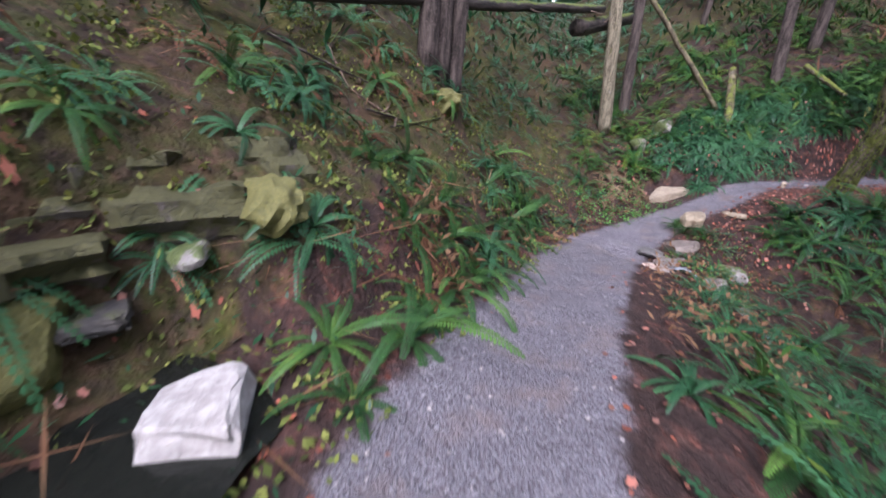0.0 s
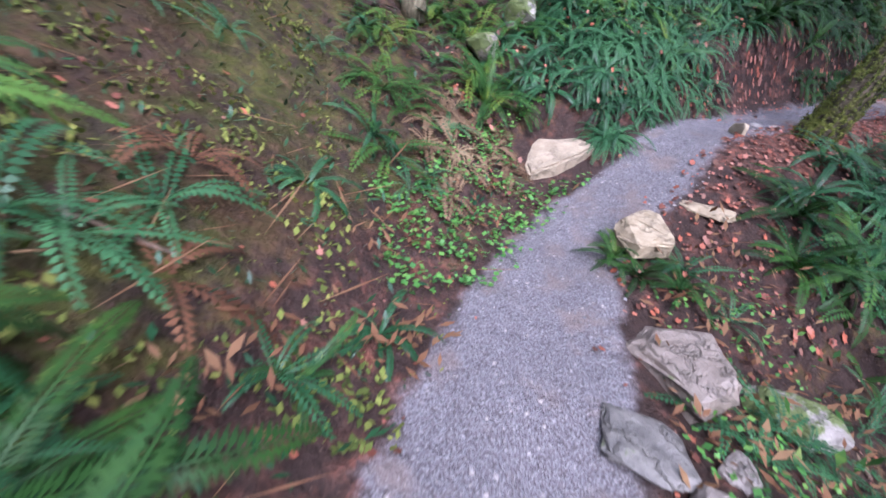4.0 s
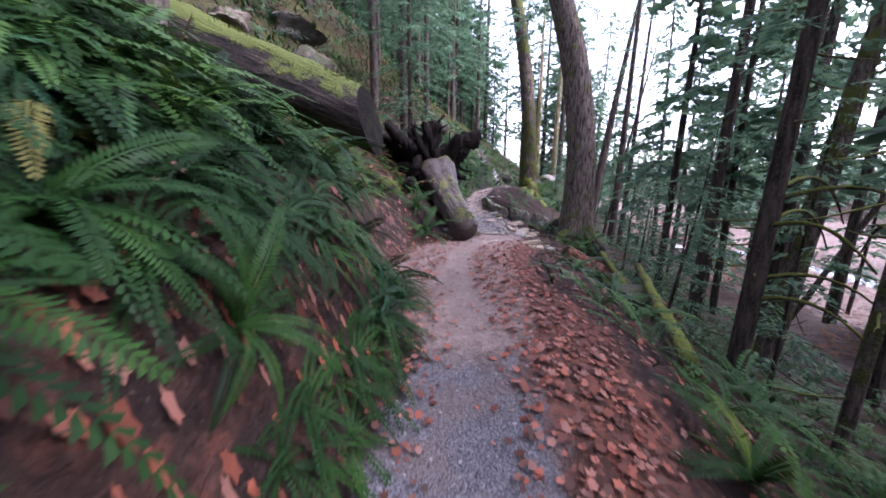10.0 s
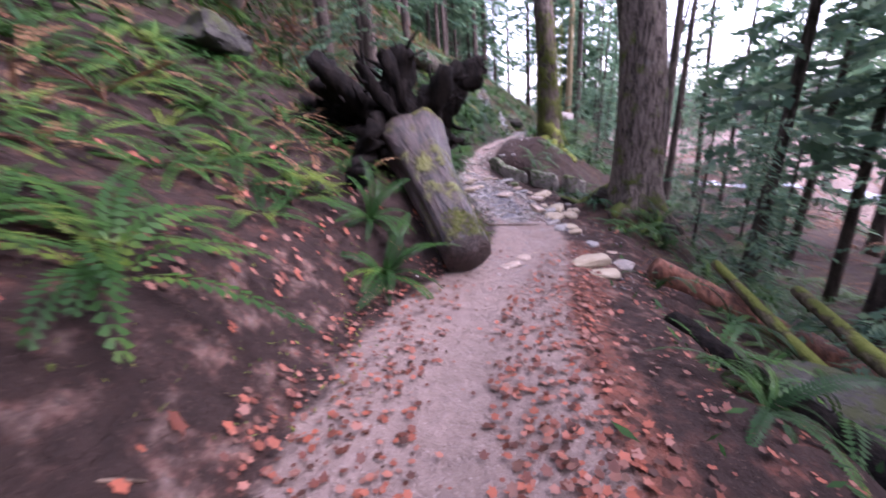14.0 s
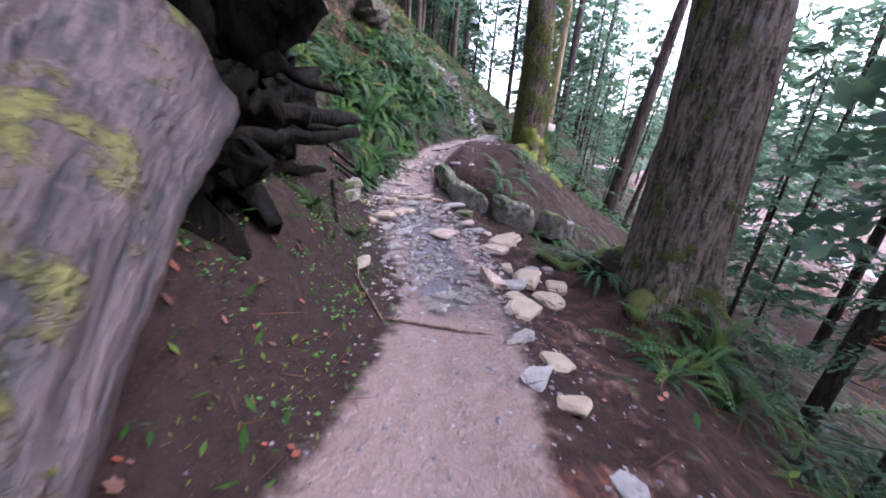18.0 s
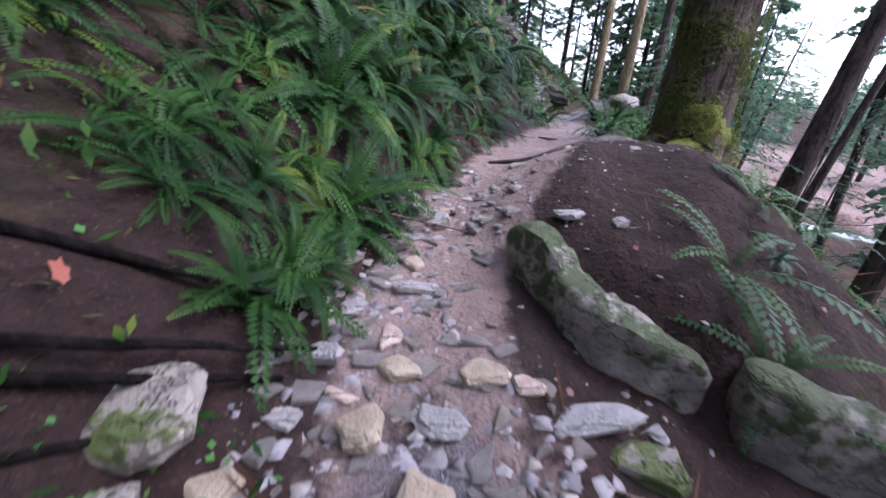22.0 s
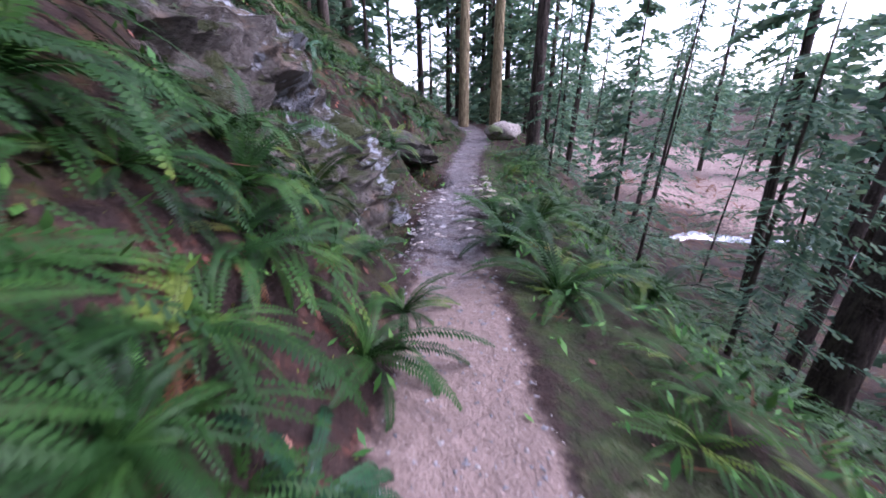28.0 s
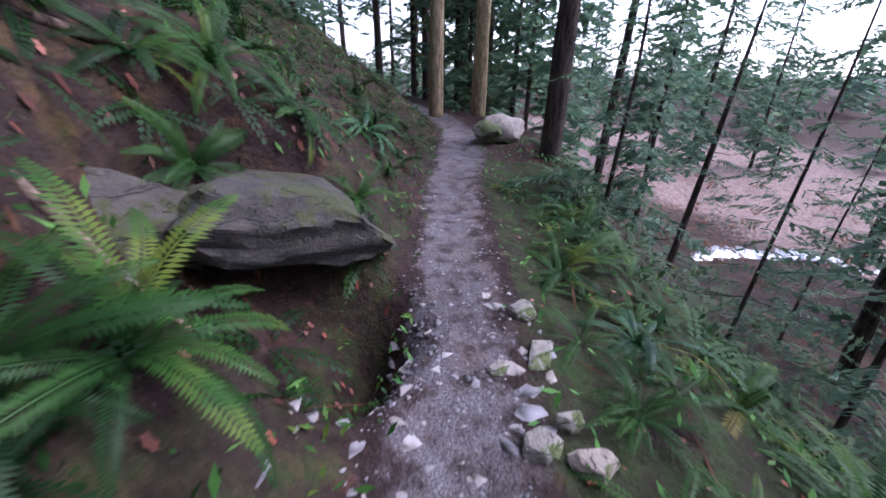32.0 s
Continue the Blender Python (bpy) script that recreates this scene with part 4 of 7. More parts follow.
def conifer(x, y, height, radius, seed, label, lean=(0, 0), bow=(0, 0), bark="thin_bark", crown=(0.35, 1.0), boughs=40, reach=1.8, leaf=0.21,
            dense=13, dead=8, flare=0.0, z=None, sides=10, rough=0.05, name="conifer_tree", group="conifers on the slope", taper=0.35, mossy_dead=False, droop=0.45, arch=0, bend=(0, 0)):
    """A fir or hemlock: trunk, bare dead branches, and a crown of drooping boughs."""
    rng = np.random.RandomState(seed)
    z = ground_at(x, y) if z is None else z
    top = base(name, x, y, z, label, "tree", group)
    n = max(8, int(height * 2.2))
    c = stem_curve(height, lean, bow, n, seed)
    t = np.linspace(0, 1, n)
    c[:, :2] += np.array(bend) * (np.maximum(c[:, 2] - 1.5, 0) ** 2)[:, None]
    r = radius * (1 - (1 - taper * 0.4) * t**1.2) + 0.004
    v, f = tube(c, r, sides, seed, rough, flare)
    part("trunk", mesh_of("trunk", v, f, M[bark]), top)
    at = lambda s: np.array([np.interp(s, t, c[:, k]) for k in range(3)])
    if dead:
        sticks, lone = [], name != "far_conifer"
        for k in range(dead):
            s = rng.uniform(0.08, max(0.15, crown[0] + 0.1))
            a, l = rng.uniform(0, 6.28), rng.uniform(0.3, 1.1) * min(1, reach)
            p0 = at(s)
            p1 = p0 + np.array([np.cos(a), np.sin(a), rng.uniform(-0.35, 0.1)]) * l
            sticks.append(tube(path_between(p0, p1, 5, 0.05 * l, 0.02, k + seed), np.linspace(0.011, 0.004, 5) * (1.6 if mossy_dead else 1), 4, k))
        for v, f in sticks if lone else [joined(sticks)]:
            ob = part("dead_branch" if lone else "brushwood", mesh_of("dead_branch", v, f, M["moss_pole" if mossy_dead else "thin_bark"]), top)
            if not lone:
                tagged(ob, kind="stuff")
    for k in range(arch):
        a, l = rng.uniform(-1.9, 1.0), rng.uniform(1.0, 2.2)
        p0 = at(rng.uniform(0.1, 0.36))
        o = np.array([np.cos(a), np.sin(a), 0.0])
        bend = np.array([p0 + o * l * g + np.array([0, 0, l * (0.22 * np.sin(2.2 * g) - 0.42 * g * g)]) for g in np.linspace(0, 1, 9)])
        v, f = tube(bend, np.linspace(0.032, 0.010, 9), 6, k, 0.3)
        part("mossy_branch", mesh_of("mossy_branch", v, f, M["maple_bark"]), top, "long drooping branch sleeved in moss")
    if boughs:
        q = []
        for k in range(boughs):
            s = crown[0] + (crown[1] - crown[0]) * (k + rng.uniform(0, 1)) / boughs
            g = 1 - (s - crown[0]) / max(1e-3, 1.02 - crown[0])
            q.append(bough_quads(rng, at(s), rng.uniform(0, 6.28), reach * (0.25 + 0.75 * g) * rng.uniform(0.6, 1.15), leaf, dense, 0.12, droop, 0.3 if name == "far_conifer" else 0.15))
        part("crown", quad_mesh("crown", np.vstack(q), M["needles"]), top, "drooping dark green needle boughs")
    return top


def moss_tufts(points, normals, size, seed, count_each=3):
    """Small hanging scraps of moss on a surface."""
    rng = np.random.RandomState(seed)
    p, nn = np.repeat(points, count_each, 0), np.repeat(normals, count_each, 0)
    p = p + rng.normal(size=p.shape) * size * 0.6
    u = nn * 0.9 + np.array([0, 0, -0.6]) + rng.normal(size=p.shape) * 0.5
    u *= (size * rng.uniform(0.5, 1.5, len(p)) / np.linalg.norm(u, axis=1))[:, None]
    v = np.cross(u, nn + 0.01)
    v *= (size * rng.uniform(0.25, 0.5, len(p)) / (np.linalg.norm(v, axis=1) + 1e-6))[:, None]
    s = p + nn * 0.004
    return np.stack([s - v, s + v, s + u + v * 0.4, s + u - v * 0.4], 1).reshape(-1, 3)


def fern_stuff(name, count, seed, box, weight, label, size, material, many=7, pairs=10, wide=0.11, extra=0):
    """Many small ferns and fern-like plants, far from the walker, in one mesh."""
    x, y, d, rng = spread(count, seed, *box, weight)
    forms = []
    for k in range(4):
        r = np.random.RandomState(seed * 7 + k)
        rows = []
        for j in range(many):
            q = frond_quads(r.uniform(0.6, 1.0), r.uniform(30, 75), r.uniform(5, 45) + extra, pairs, j + k, wide)[:pairs * 8]
            a = j * 2.4 + r.uniform(-0.4, 0.4)
            c, s = np.cos(a), np.sin(a)
            rows.append(np.stack([q[:, 0] * c - q[:, 1] * s, q[:, 0] * s + q[:, 1] * c, q[:, 2]], 1))
        forms.append(np.vstack(rows))
    z = ground(x, y)
    gx, gy = (ground(x + 0.3, y) - ground(x - 0.3, y)) / 0.6, (ground(x, y + 0.3) - ground(x, y - 0.3)) / 0.6
    out = []
    for i in range(len(x)):
        q = forms[i % 4] * rng.uniform(*size)
        a = rng.uniform(0, 6.28)
        c, s = np.cos(a), np.sin(a)
        px, py = q[:, 0] * c - q[:, 1] * s, q[:, 0] * s + q[:, 1] * c
        out.append(np.stack([x[i] + px, y[i] + py, z[i] + q[:, 2] + 0.55 * (gx[i] * px + gy[i] * py)], 1))
    return tagged(new(name, quad_mesh(name, np.vstack(out), M[material])), label, "plants", kind="stuff")


# ---- great trees ----
conifer(0.9, 17.35, 17, 0.5, 21, "great fir with mossy bark and spreading roots beside the trail", lean=(0.012, 0.0), bend=(-0.032, 0.0), bark="fir_bark", crown=(0.4, 1.0), boughs=60, reach=2.6, dead=10,
        flare=1.3, sides=26, rough=0.045, name="fir_tree", group="")
conifer(0.2, 23.3, 18, 0.39, 22, "great tree trunk thick with green moss beside the trail", lean=(-0.02, 0.01), bend=(-0.015, 0.0), bark="mossy_bark", crown=(0.4, 1.0), boughs=60, reach=2.6, dead=6,
        flare=0.6, sides=22, rough=0.06, name="mossy_fir_tree", group="")


def root(name, points, radii, material, label, seed=1, category="root"):
    v, f = tube(curve_through([(*p, 0) for p in points], 0.06)[:, :3], np.interp(np.linspace(0, 1, len(curve_through([(*p, 0) for p in points], 0.06))), np.linspace(0, 1, len(radii)), radii), 9, seed, 0.12)
    return tagged(new(name, mesh_of(name, v, f, M[material])), label, category)


def on_ground(*xy, lift=0.0):
    return [(x, y, ground_at(x, y) + lift) for x, y in xy]


root("tree_root", on_ground((-0.05, 22.95), (-0.6, 22.55), (-1.1, 22.15), (-1.5, 22.0), (-1.85, 22.02), (-2.3, 22.12)), (0.15, 0.10, 0.075, 0.045, 0.03, 0.015), "bare_root", "dark bare root crossing the muddy trail", 3)
root("tree_root", [(0.7, 17.45, ground_at(0.7, 17.45) + 0.45), (0.3, 17.65, ground_at(0.3, 17.65) + 0.2), *on_ground((-0.1, 17.85), (-0.4, 17.98), (-0.6, 18.03), lift=0.04)], (0.3, 0.23, 0.15, 0.10, 0.04), "log_bark", "dark wet root reaching from the great fir", 5)
root("tree_root", on_ground((0.8, 17.1), (0.4, 16.85), (0.2, 16.5)), (0.36, 0.2, 0.05), "fir_bark", "bark-covered root at the foot of the great fir", 6)
for k, ends in enumerate((((0.1, 23.0), (-0.2, 22.75), (-0.5, 22.62)), ((0.25, 22.95), (0.2, 22.6), (0.1, 22.3)), ((0.0, 23.35), (-0.3, 23.4), (-0.55, 23.6)), ((0.45, 23.1), (0.65, 22.85), (0.95, 22.7)))):
    x0, y0 = ends[0]
    pts = [(0.2 + (x0 - 0.2) * 0.6, 23.3 + (y0 - 23.3) * 0.6, ground_at(x0, y0) + 0.75), (x0, y0, ground_at(x0, y0) + 0.32)] + on_ground(*ends[1:], lift=0.02)
    root("tree_root", pts, (0.24, 0.2, 0.13, 0.05), "maple_bark", "mossy root buttress at the foot of the great trunk", 30 + k)
root("tree_root", on_ground((0.5, 23.1), (0.7, 22.5), (0.75, 21.9), (0.6, 21.4)), (0.3, 0.2, 0.13, 0.05), "maple_bark", "moss-covered root running along the mound", 7)


def mossy_maple():
    """The bowed trunk at the trail's edge, wrapped in moss."""
    x, y = -1.97, 3.74
    top = base("maple_tree", x, y, ground_at(x, y), "bowed maple trunk wrapped in thick green moss", "tree")
    pts = curve_through([(-0.17, 0.18, -0.3, 0.24), (-0.10, 0.19, 0.1, 0.215), (-0.02, 0.21, 0.35, 0.19), (0.05, 0.22, 0.65, 0.178), (0.12, 0.25, 0.95, 0.168), (0.18, 0.27, 1.25, 0.162), (0.2, 0.24, 1.55, 0.16), (0.19, 0.17, 1.95, 0.155),
                         (0.17, 0.12, 2.9, 0.14), (0.25, 0.2, 4.5, 0.12), (0.5, 0.5, 9.0, 0.05)], 0.004)
    pts = pts[::2]
    v, f = tube(pts[:, :3], pts[:, 3], 16, 4, 0.14)
    part("trunk", mesh_of("trunk", v, f, M["maple_bark"]), top)
    rng = np.random.RandomState(3)
    vv = v[rng.choice(np.where(v[:, 2] < 4.5)[0], 3600)]
    c = np.array([pts[np.abs(pts[:, 2] - p[2]).argmin(), :3] for p in vv])
    nn = vv - c
    nn[:, 2] *= 0.2
    nn /= np.linalg.norm(nn, axis=1)[:, None] + 1e-6
    vv = vv + np.stack([0 * vv[:, 2], 0 * vv[:, 2], rng.uniform(-0.04, 0.04, len(vv))], 1)
    part("moss", quad_mesh("moss", moss_tufts(vv, nn, 0.013, 2, 8), M["moss_tuft"]), top, "shaggy yellow-green moss")
    for k, (h, a, l) in enumerate(((2.0, 20, 0.7), (1.3, 200, 0.35), (2.7, 140, 1.2), (3.4, -30, 1.6), (4.2, 60, 2.0))):
        p0 = np.array([np.interp(h, pts[:, 2], pts[:, j]) for j in range(3)])
        p1 = p0 + np.array([np.cos(radians(a)), np.sin(radians(a)), 0.5]) * l
        v, f = tube(path_between(p0, p1, 8, 0.05, 0.04, k), np.linspace(0.04, 0.008, 8), 6, k, 0.2)
        part("branch", mesh_of("branch", v, f, M["maple_bark"]), top)


mossy_maple()


def moss_on_tree(x, y, z, radius, height, count, seed, size=0.06):
    rng = np.random.RandomState(seed)
    a, h = rng.uniform(0, 6.28, count * 2), rng.uniform(0.0, 1.0, count * 2) ** 1.3 * height
    lumps = np.sin(3 * a + 2.1 * h) + np.sin(5 * a - 5.3 * h + 1) + np.sin(7.7 * h + 2 * a)
    keep = np.argsort(-lumps + rng.normal(0, 0.5, len(a)))[:count]
    a, h = a[keep], h[keep]
    r = radius * (1 + 0.9 * np.exp(-h / 0.35))
    nn = np.stack([np.cos(a), np.sin(a), 0 * a], 1)
    return quad_mesh("moss", moss_tufts(np.stack([nn[:, 0] * r, nn[:, 1] * r, h], 1), nn, size, seed, 4), M["moss_tuft"])


for ob in [o for o in scene.objects if o.name in ("mossy_fir_tree", "fir_tree")]:
    thick = ob.name == "mossy_fir_tree"
    part("moss", moss_on_tree(0, 0, 0, 0.40 if thick else 0.41, 4.2 if thick else 2.4, 9000 if thick else 2600, 8, 0.017 if thick else 0.015), ob, "shaggy hanging green moss")


def leaning_trunk(name, a, b, r0, r1, bark, label, seed, category="tree", sag=0.0, rough=0.08, n=16, sides=10, stubs=0):
    """A trunk or pole between two points in the air or on the ground."""
    top = base(name, *a, label, category)
    rel = np.subtract(b, a)
    p = path_between((0, 0, 0), rel, n, sag, min(0.02, 0.005 * np.linalg.norm(rel)), seed)
    v, f = tube(p, np.linspace(r0, r1, n), sides, seed, rough)
    part("trunk" if category == "tree" else "stem", mesh_of("trunk", v, f, M[bark]), top)
    rng = np.random.RandomState(seed)
    for k in range(stubs):
        p0 = p[rng.randint(2, n - 2)]
        away = rng.normal(size=3)
        v, f = tube(path_between(p0, p0 + away / np.linalg.norm(away) * rng.uniform(0.25, 0.8), 5, 0.03, 0.01, k), np.linspace(0.018, 0.006, 5), 5, k)
        part("branch_stub", mesh_of("branch_stub", v, f, M["twig"]), top)
    return top


def foot(x, y, lift=0.0):
    return (x, y, ground_at(x, y) + lift)


# first bend: trunks on the upper slope
for k, (x, y, r, lx, ly) in enumerate(((0.12, -4.45, 0.15, 0.01, -0.02), (-0.12, -4.28, 0.13, 0.0, 0.0), (-0.32, -4.08, 0.13, -0.02, 0.02))):
    conifer(x, y, 13, r, 40 + k, "dark slender cedar trunk in a close clump of three", lean=(lx, ly), bark="thin_bark", crown=(0.5, 1), boughs=26, reach=1.7, dead=6, flare=0.5, group="clump of three cedars")
conifer(0.25, -5.4, 9, 0.06, 44, "thin dark sapling trunk on the slope", crown=(0.5, 1), boughs=16, reach=1.0, dead=10)
conifer(-6.9, 0.9, 12, 0.16, 45, "tall straight trunk behind the broken snag", lean=(-0.02, -0.05), crown=(0.4, 1), boughs=30, reach=2.0, dead=8)
conifer(-5.6, 4.3, 12, 0.15, 46, "straight grey trunk above the trail's bend", lean=(-0.10, -0.04), crown=(0.4, 1), boughs=30, reach=1.8, dead=8)
leaning_trunk("broken_snag", foot(-5.6, 0.05, -0.05), (-5.75, -0.4, 6.6), 0.19, 0.165, "snag_bark", "broken pale snag with peeling grey-green bark", 51, rough=0.05, stubs=3)
leaning_trunk("leaning_pole", foot(-5.05, 2.77, -0.02), (-5.3, -0.3, 6.2), 0.07, 0.06, "moss_pole", "thin leaning pole patched with bright moss", 52, "fallen pole")
leaning_trunk("fallen_log", (4.4, -7.6, 2.9), (-5.2, -0.75, 5.05), 0.085, 0.10, "log_bark", "long dark fallen log lying high across the slope", 53, "log", n=30, sag=0.05, stubs=7)
leaning_trunk("fallen_log", (-4.2, -1.5, 4.4), (-8.5, 1.0, 5.6), 0.2, 0.16, "log_bark", "old fallen log resting against a stump", 54, "log", stubs=4)
leaning_trunk("broken_pole", foot(-4.45, 2.75, 0.0), (-5.35, 2.95, 3.9), 0.10, 0.085, "moss_pole", "broken mossy pole leaning on the ferny bank", 55, "fallen pole")
leaning_trunk("fallen_pole", foot(-5.6, 4.9, 0.25), foot(-4.4, 5.2, 0.28), 0.07, 0.05, "moss_pole", "short fallen pole furred with yellow moss", 56, "fallen pole")

# the far side of the trail, second stretch
leaning_trunk("fallen_pole", foot(-0.65, 7.75, 0.1), (1.1, 13.0, 0.85), 0.085, 0.07, "moss_pole", "fallen pole coated in bright green moss", 57, "fallen pole", n=20)
leaning_trunk("fallen_pole", foot(0.4, 11.3, 0.1), foot(0.5, 13.6, 0.35), 0.07, 0.06, "moss_pole", "short mossy pole lying on the leaf litter", 58, "fallen pole")
leaning_trunk("fallen_pole", foot(-0.3, 4.2, 0.1), foot(0.9, 3.2, 0.3), 0.06, 0.06, "moss_pole", "mossy pole half hidden by ferns", 59, "fallen pole")
conifer(1.3, 8.3, 11, 0.07, 60, "slim leaning trunk furred with moss and bare mossy branches", lean=(0.08, 0.03), bark="mossy_bark", crown=(0.55, 1), boughs=22, reach=1.8, dead=14, mossy_dead=True, arch=9)
conifer(0.9, 9.4, 12, 0.12, 61, "dark trunk with bare mossy branches below the trail", lean=(0.04, 0.0), crown=(0.34, 1), boughs=44, reach=2.1, dead=14, mossy_dead=True, arch=7)
conifer(2.9, 13.8, 15, 0.15, 62, "straight dark trunk on the slope below the trail", lean=(0.03, 0.0), crown=(0.3, 1), boughs=50, reach=2.4, dead=12)
conifer(3.6, 12.4, 14, 0.24, 63, "thick dark trunk leaning out over the slope", lean=(0.16, 0.03), bark="mossy_bark", crown=(0.28, 1), boughs=54, reach=2.3, dead=8)
leaning_trunk("dead_tree", foot(5.0, 14.2, -0.1), (8.6, 14.6, 4.4), 0.08, 0.05, "thin_bark", "bare dead trunk leaning out over the slope", 64, stubs=6)

# third stretch, below the trail
conifer(4.96, 25.1, 16, 0.2, 65, "dark straight trunk standing below the trail", lean=(0.03, 0.0), crown=(0.55, 1), boughs=24, reach=2.4, dead=12)
conifer(5.6, 25.6, 15, 0.15, 66, "dark trunk close beside another below the trail", lean=(0.05, 0.02), crown=(0.55, 1), boughs=20, reach=2.2, dead=12)
conifer(4.3, 27.1, 15, 0.25, 67, "thick dark trunk leaning outward below the trail", lean=(0.15, 0.05), crown=(0.6, 1), boughs=18, reach=2.2, dead=10)
conifer(5.6, 28.3, 13, 0.11, 68, "thin dark trunk leaning outward below the trail", lean=(0.2, 0.05), crown=(0.6, 1), boughs=16, reach=1.8, dead=10)
conifer(4.7, 36.8, 17, 0.22, 69, "straight purple-brown fir trunk at the trail's edge", lean=(0.01, 0.0), crown=(0.3, 1), boughs=46, reach=2.4, dead=14, flare=0.3)
conifer(6.3, 37.2, 12, 0.10, 70, "slim dark trunk with long bare branches", lean=(0.05, 0.0), crown=(0.25, 1), boughs=50, reach=2.0, dead=12, leaf=0.22, dense=12)
conifer(9.4, 37.2, 8.2, 0.10, 71, "leaning young hemlock with feathery drooping boughs", lean=(0.17, 0.05), crown=(0.38, 1), boughs=70, reach=2.3, dead=12, leaf=0.2, dense=14)
# the sun on these two trunks is put into the bark colour
conifer(3.9, 42.5, 18, 0.24, 72, "trunk with sunlight painted into its pale bark, short yellow branch stubs", bark="pale_sunlit_bark", crown=(0.45, 1), boughs=36, reach=2.2, dead=26, mossy_dead=True)
conifer(5.6, 43.0, 18, 0.26, 73, "fir trunk with sunlight painted into its pale bark beyond the trail's bend", lean=(0.012, 0), bark="pale_sunlit_bark", crown=(0.4, 1), boughs=40, reach=2.4, dead=14)
conifer(-4.5, 16.7, 9.0, 0.08, 74, "young hemlock growing behind the upturned root", crown=(0.1, 1), boughs=110, reach=1.8, dead=4, leaf=0.2, dense=13)
conifer(-6.2, 8.72, 14, 0.15, 75, "rough-barked trunk standing before the mossy log", lean=(0.06, 0.12), bark="fir_bark", crown=(0.45, 1), boughs=30, reach=1.8, dead=14)
conifer(-11.7, 19.4, 11, 0.14, 76, "pale dead trunk on the hillside", bark="pale_sunlit_bark", crown=(0.6, 1), boughs=10, reach=1.2, dead=12)
# hillside trees; those close above the left bank are added to shade it
for k, (x, y, hgt, r) in enumerate(((-5.0, 18.6, 13, 0.14), (-5.6, 22.2, 14, 0.16), (-4.9, 25.6, 13, 0.15), (-6.4, 20.2, 15, 0.17), (-6.6, 5.6, 14, 0.15), (-5.4, 30.2, 13, 0.15), (-9.8, 12.5, 16, 0.2), (-8.2, 9.6, 15, 0.2), (-12, 15, 17, 0.22), (-10.5, 24.5, 15, 0.2), (-7.5, 26, 14, 0.16), (-6.2, 33, 14, 0.17), (-4.0, 38.5, 14, 0.16), (-1.8, 42, 15, 0.18))):
    conifer(x, y, hgt, r, 80 + k, "tall conifer high on the hillside", crown=(0.3, 1), boughs=54, reach=2.8, dead=10)


for k, (x, y, hgt, lx) in enumerate(((3.2, 27.6, 4.2, 0.05), (4.6, 31.0, 6.5, 0.08), (6.8, 33.5, 7.0, 0.1), (8.0, 30.2, 5.0, 0.05), (3.9, 34.0, 4.0, 0.04), (10.5, 34.5, 6.5, 0.1), (2.2, 15.6, 3.4, 0.1), (3.2, 18.9, 5.0, 0.05), (1.4, 12.2, 4.0, 0.15), (2.2, 10.4, 5.0, 0.06), (5.0, 18.4, 9.0, 0.04), (6.2, 21.5, 9.0, 0.03), (7.4, 26.4, 7.0, 0.05))):
    conifer(x, y, hgt, 0.035, 130 + k, "young hemlock with feathery pale green boughs below the trail", lean=(lx, 0.02), crown=(0.12, 1), boughs=52, reach=1.5, dead=3, leaf=0.17, dense=15, group="young hemlocks below the trail", droop=0.3)


def conifer_kinds():
    return [conifer(0, 0, h, r, 100 + k, label, crown=c, boughs=n, reach=rc, dead=d, z=-60, group="far conifers", name="far_conifer", leaf=0.5, dense=6, sides=7)
            for k, (h, r, c, n, rc, d, label) in enumerate(((17, 0.17, (0.12, 1), 60, 2.5, 8, "tall dark conifer among many on the slope"), (20, 0.22, (0.3, 1), 46, 2.6, 10, "tall bare-stemmed conifer in the wood"),
                                                            (11, 0.09, (0.05, 1), 64, 2.0, 4, "slender young conifer with boughs near the ground"), (15, 0.12, (0.22, 1), 44, 2.0, 10, "thin dark conifer among many on the slope")))]


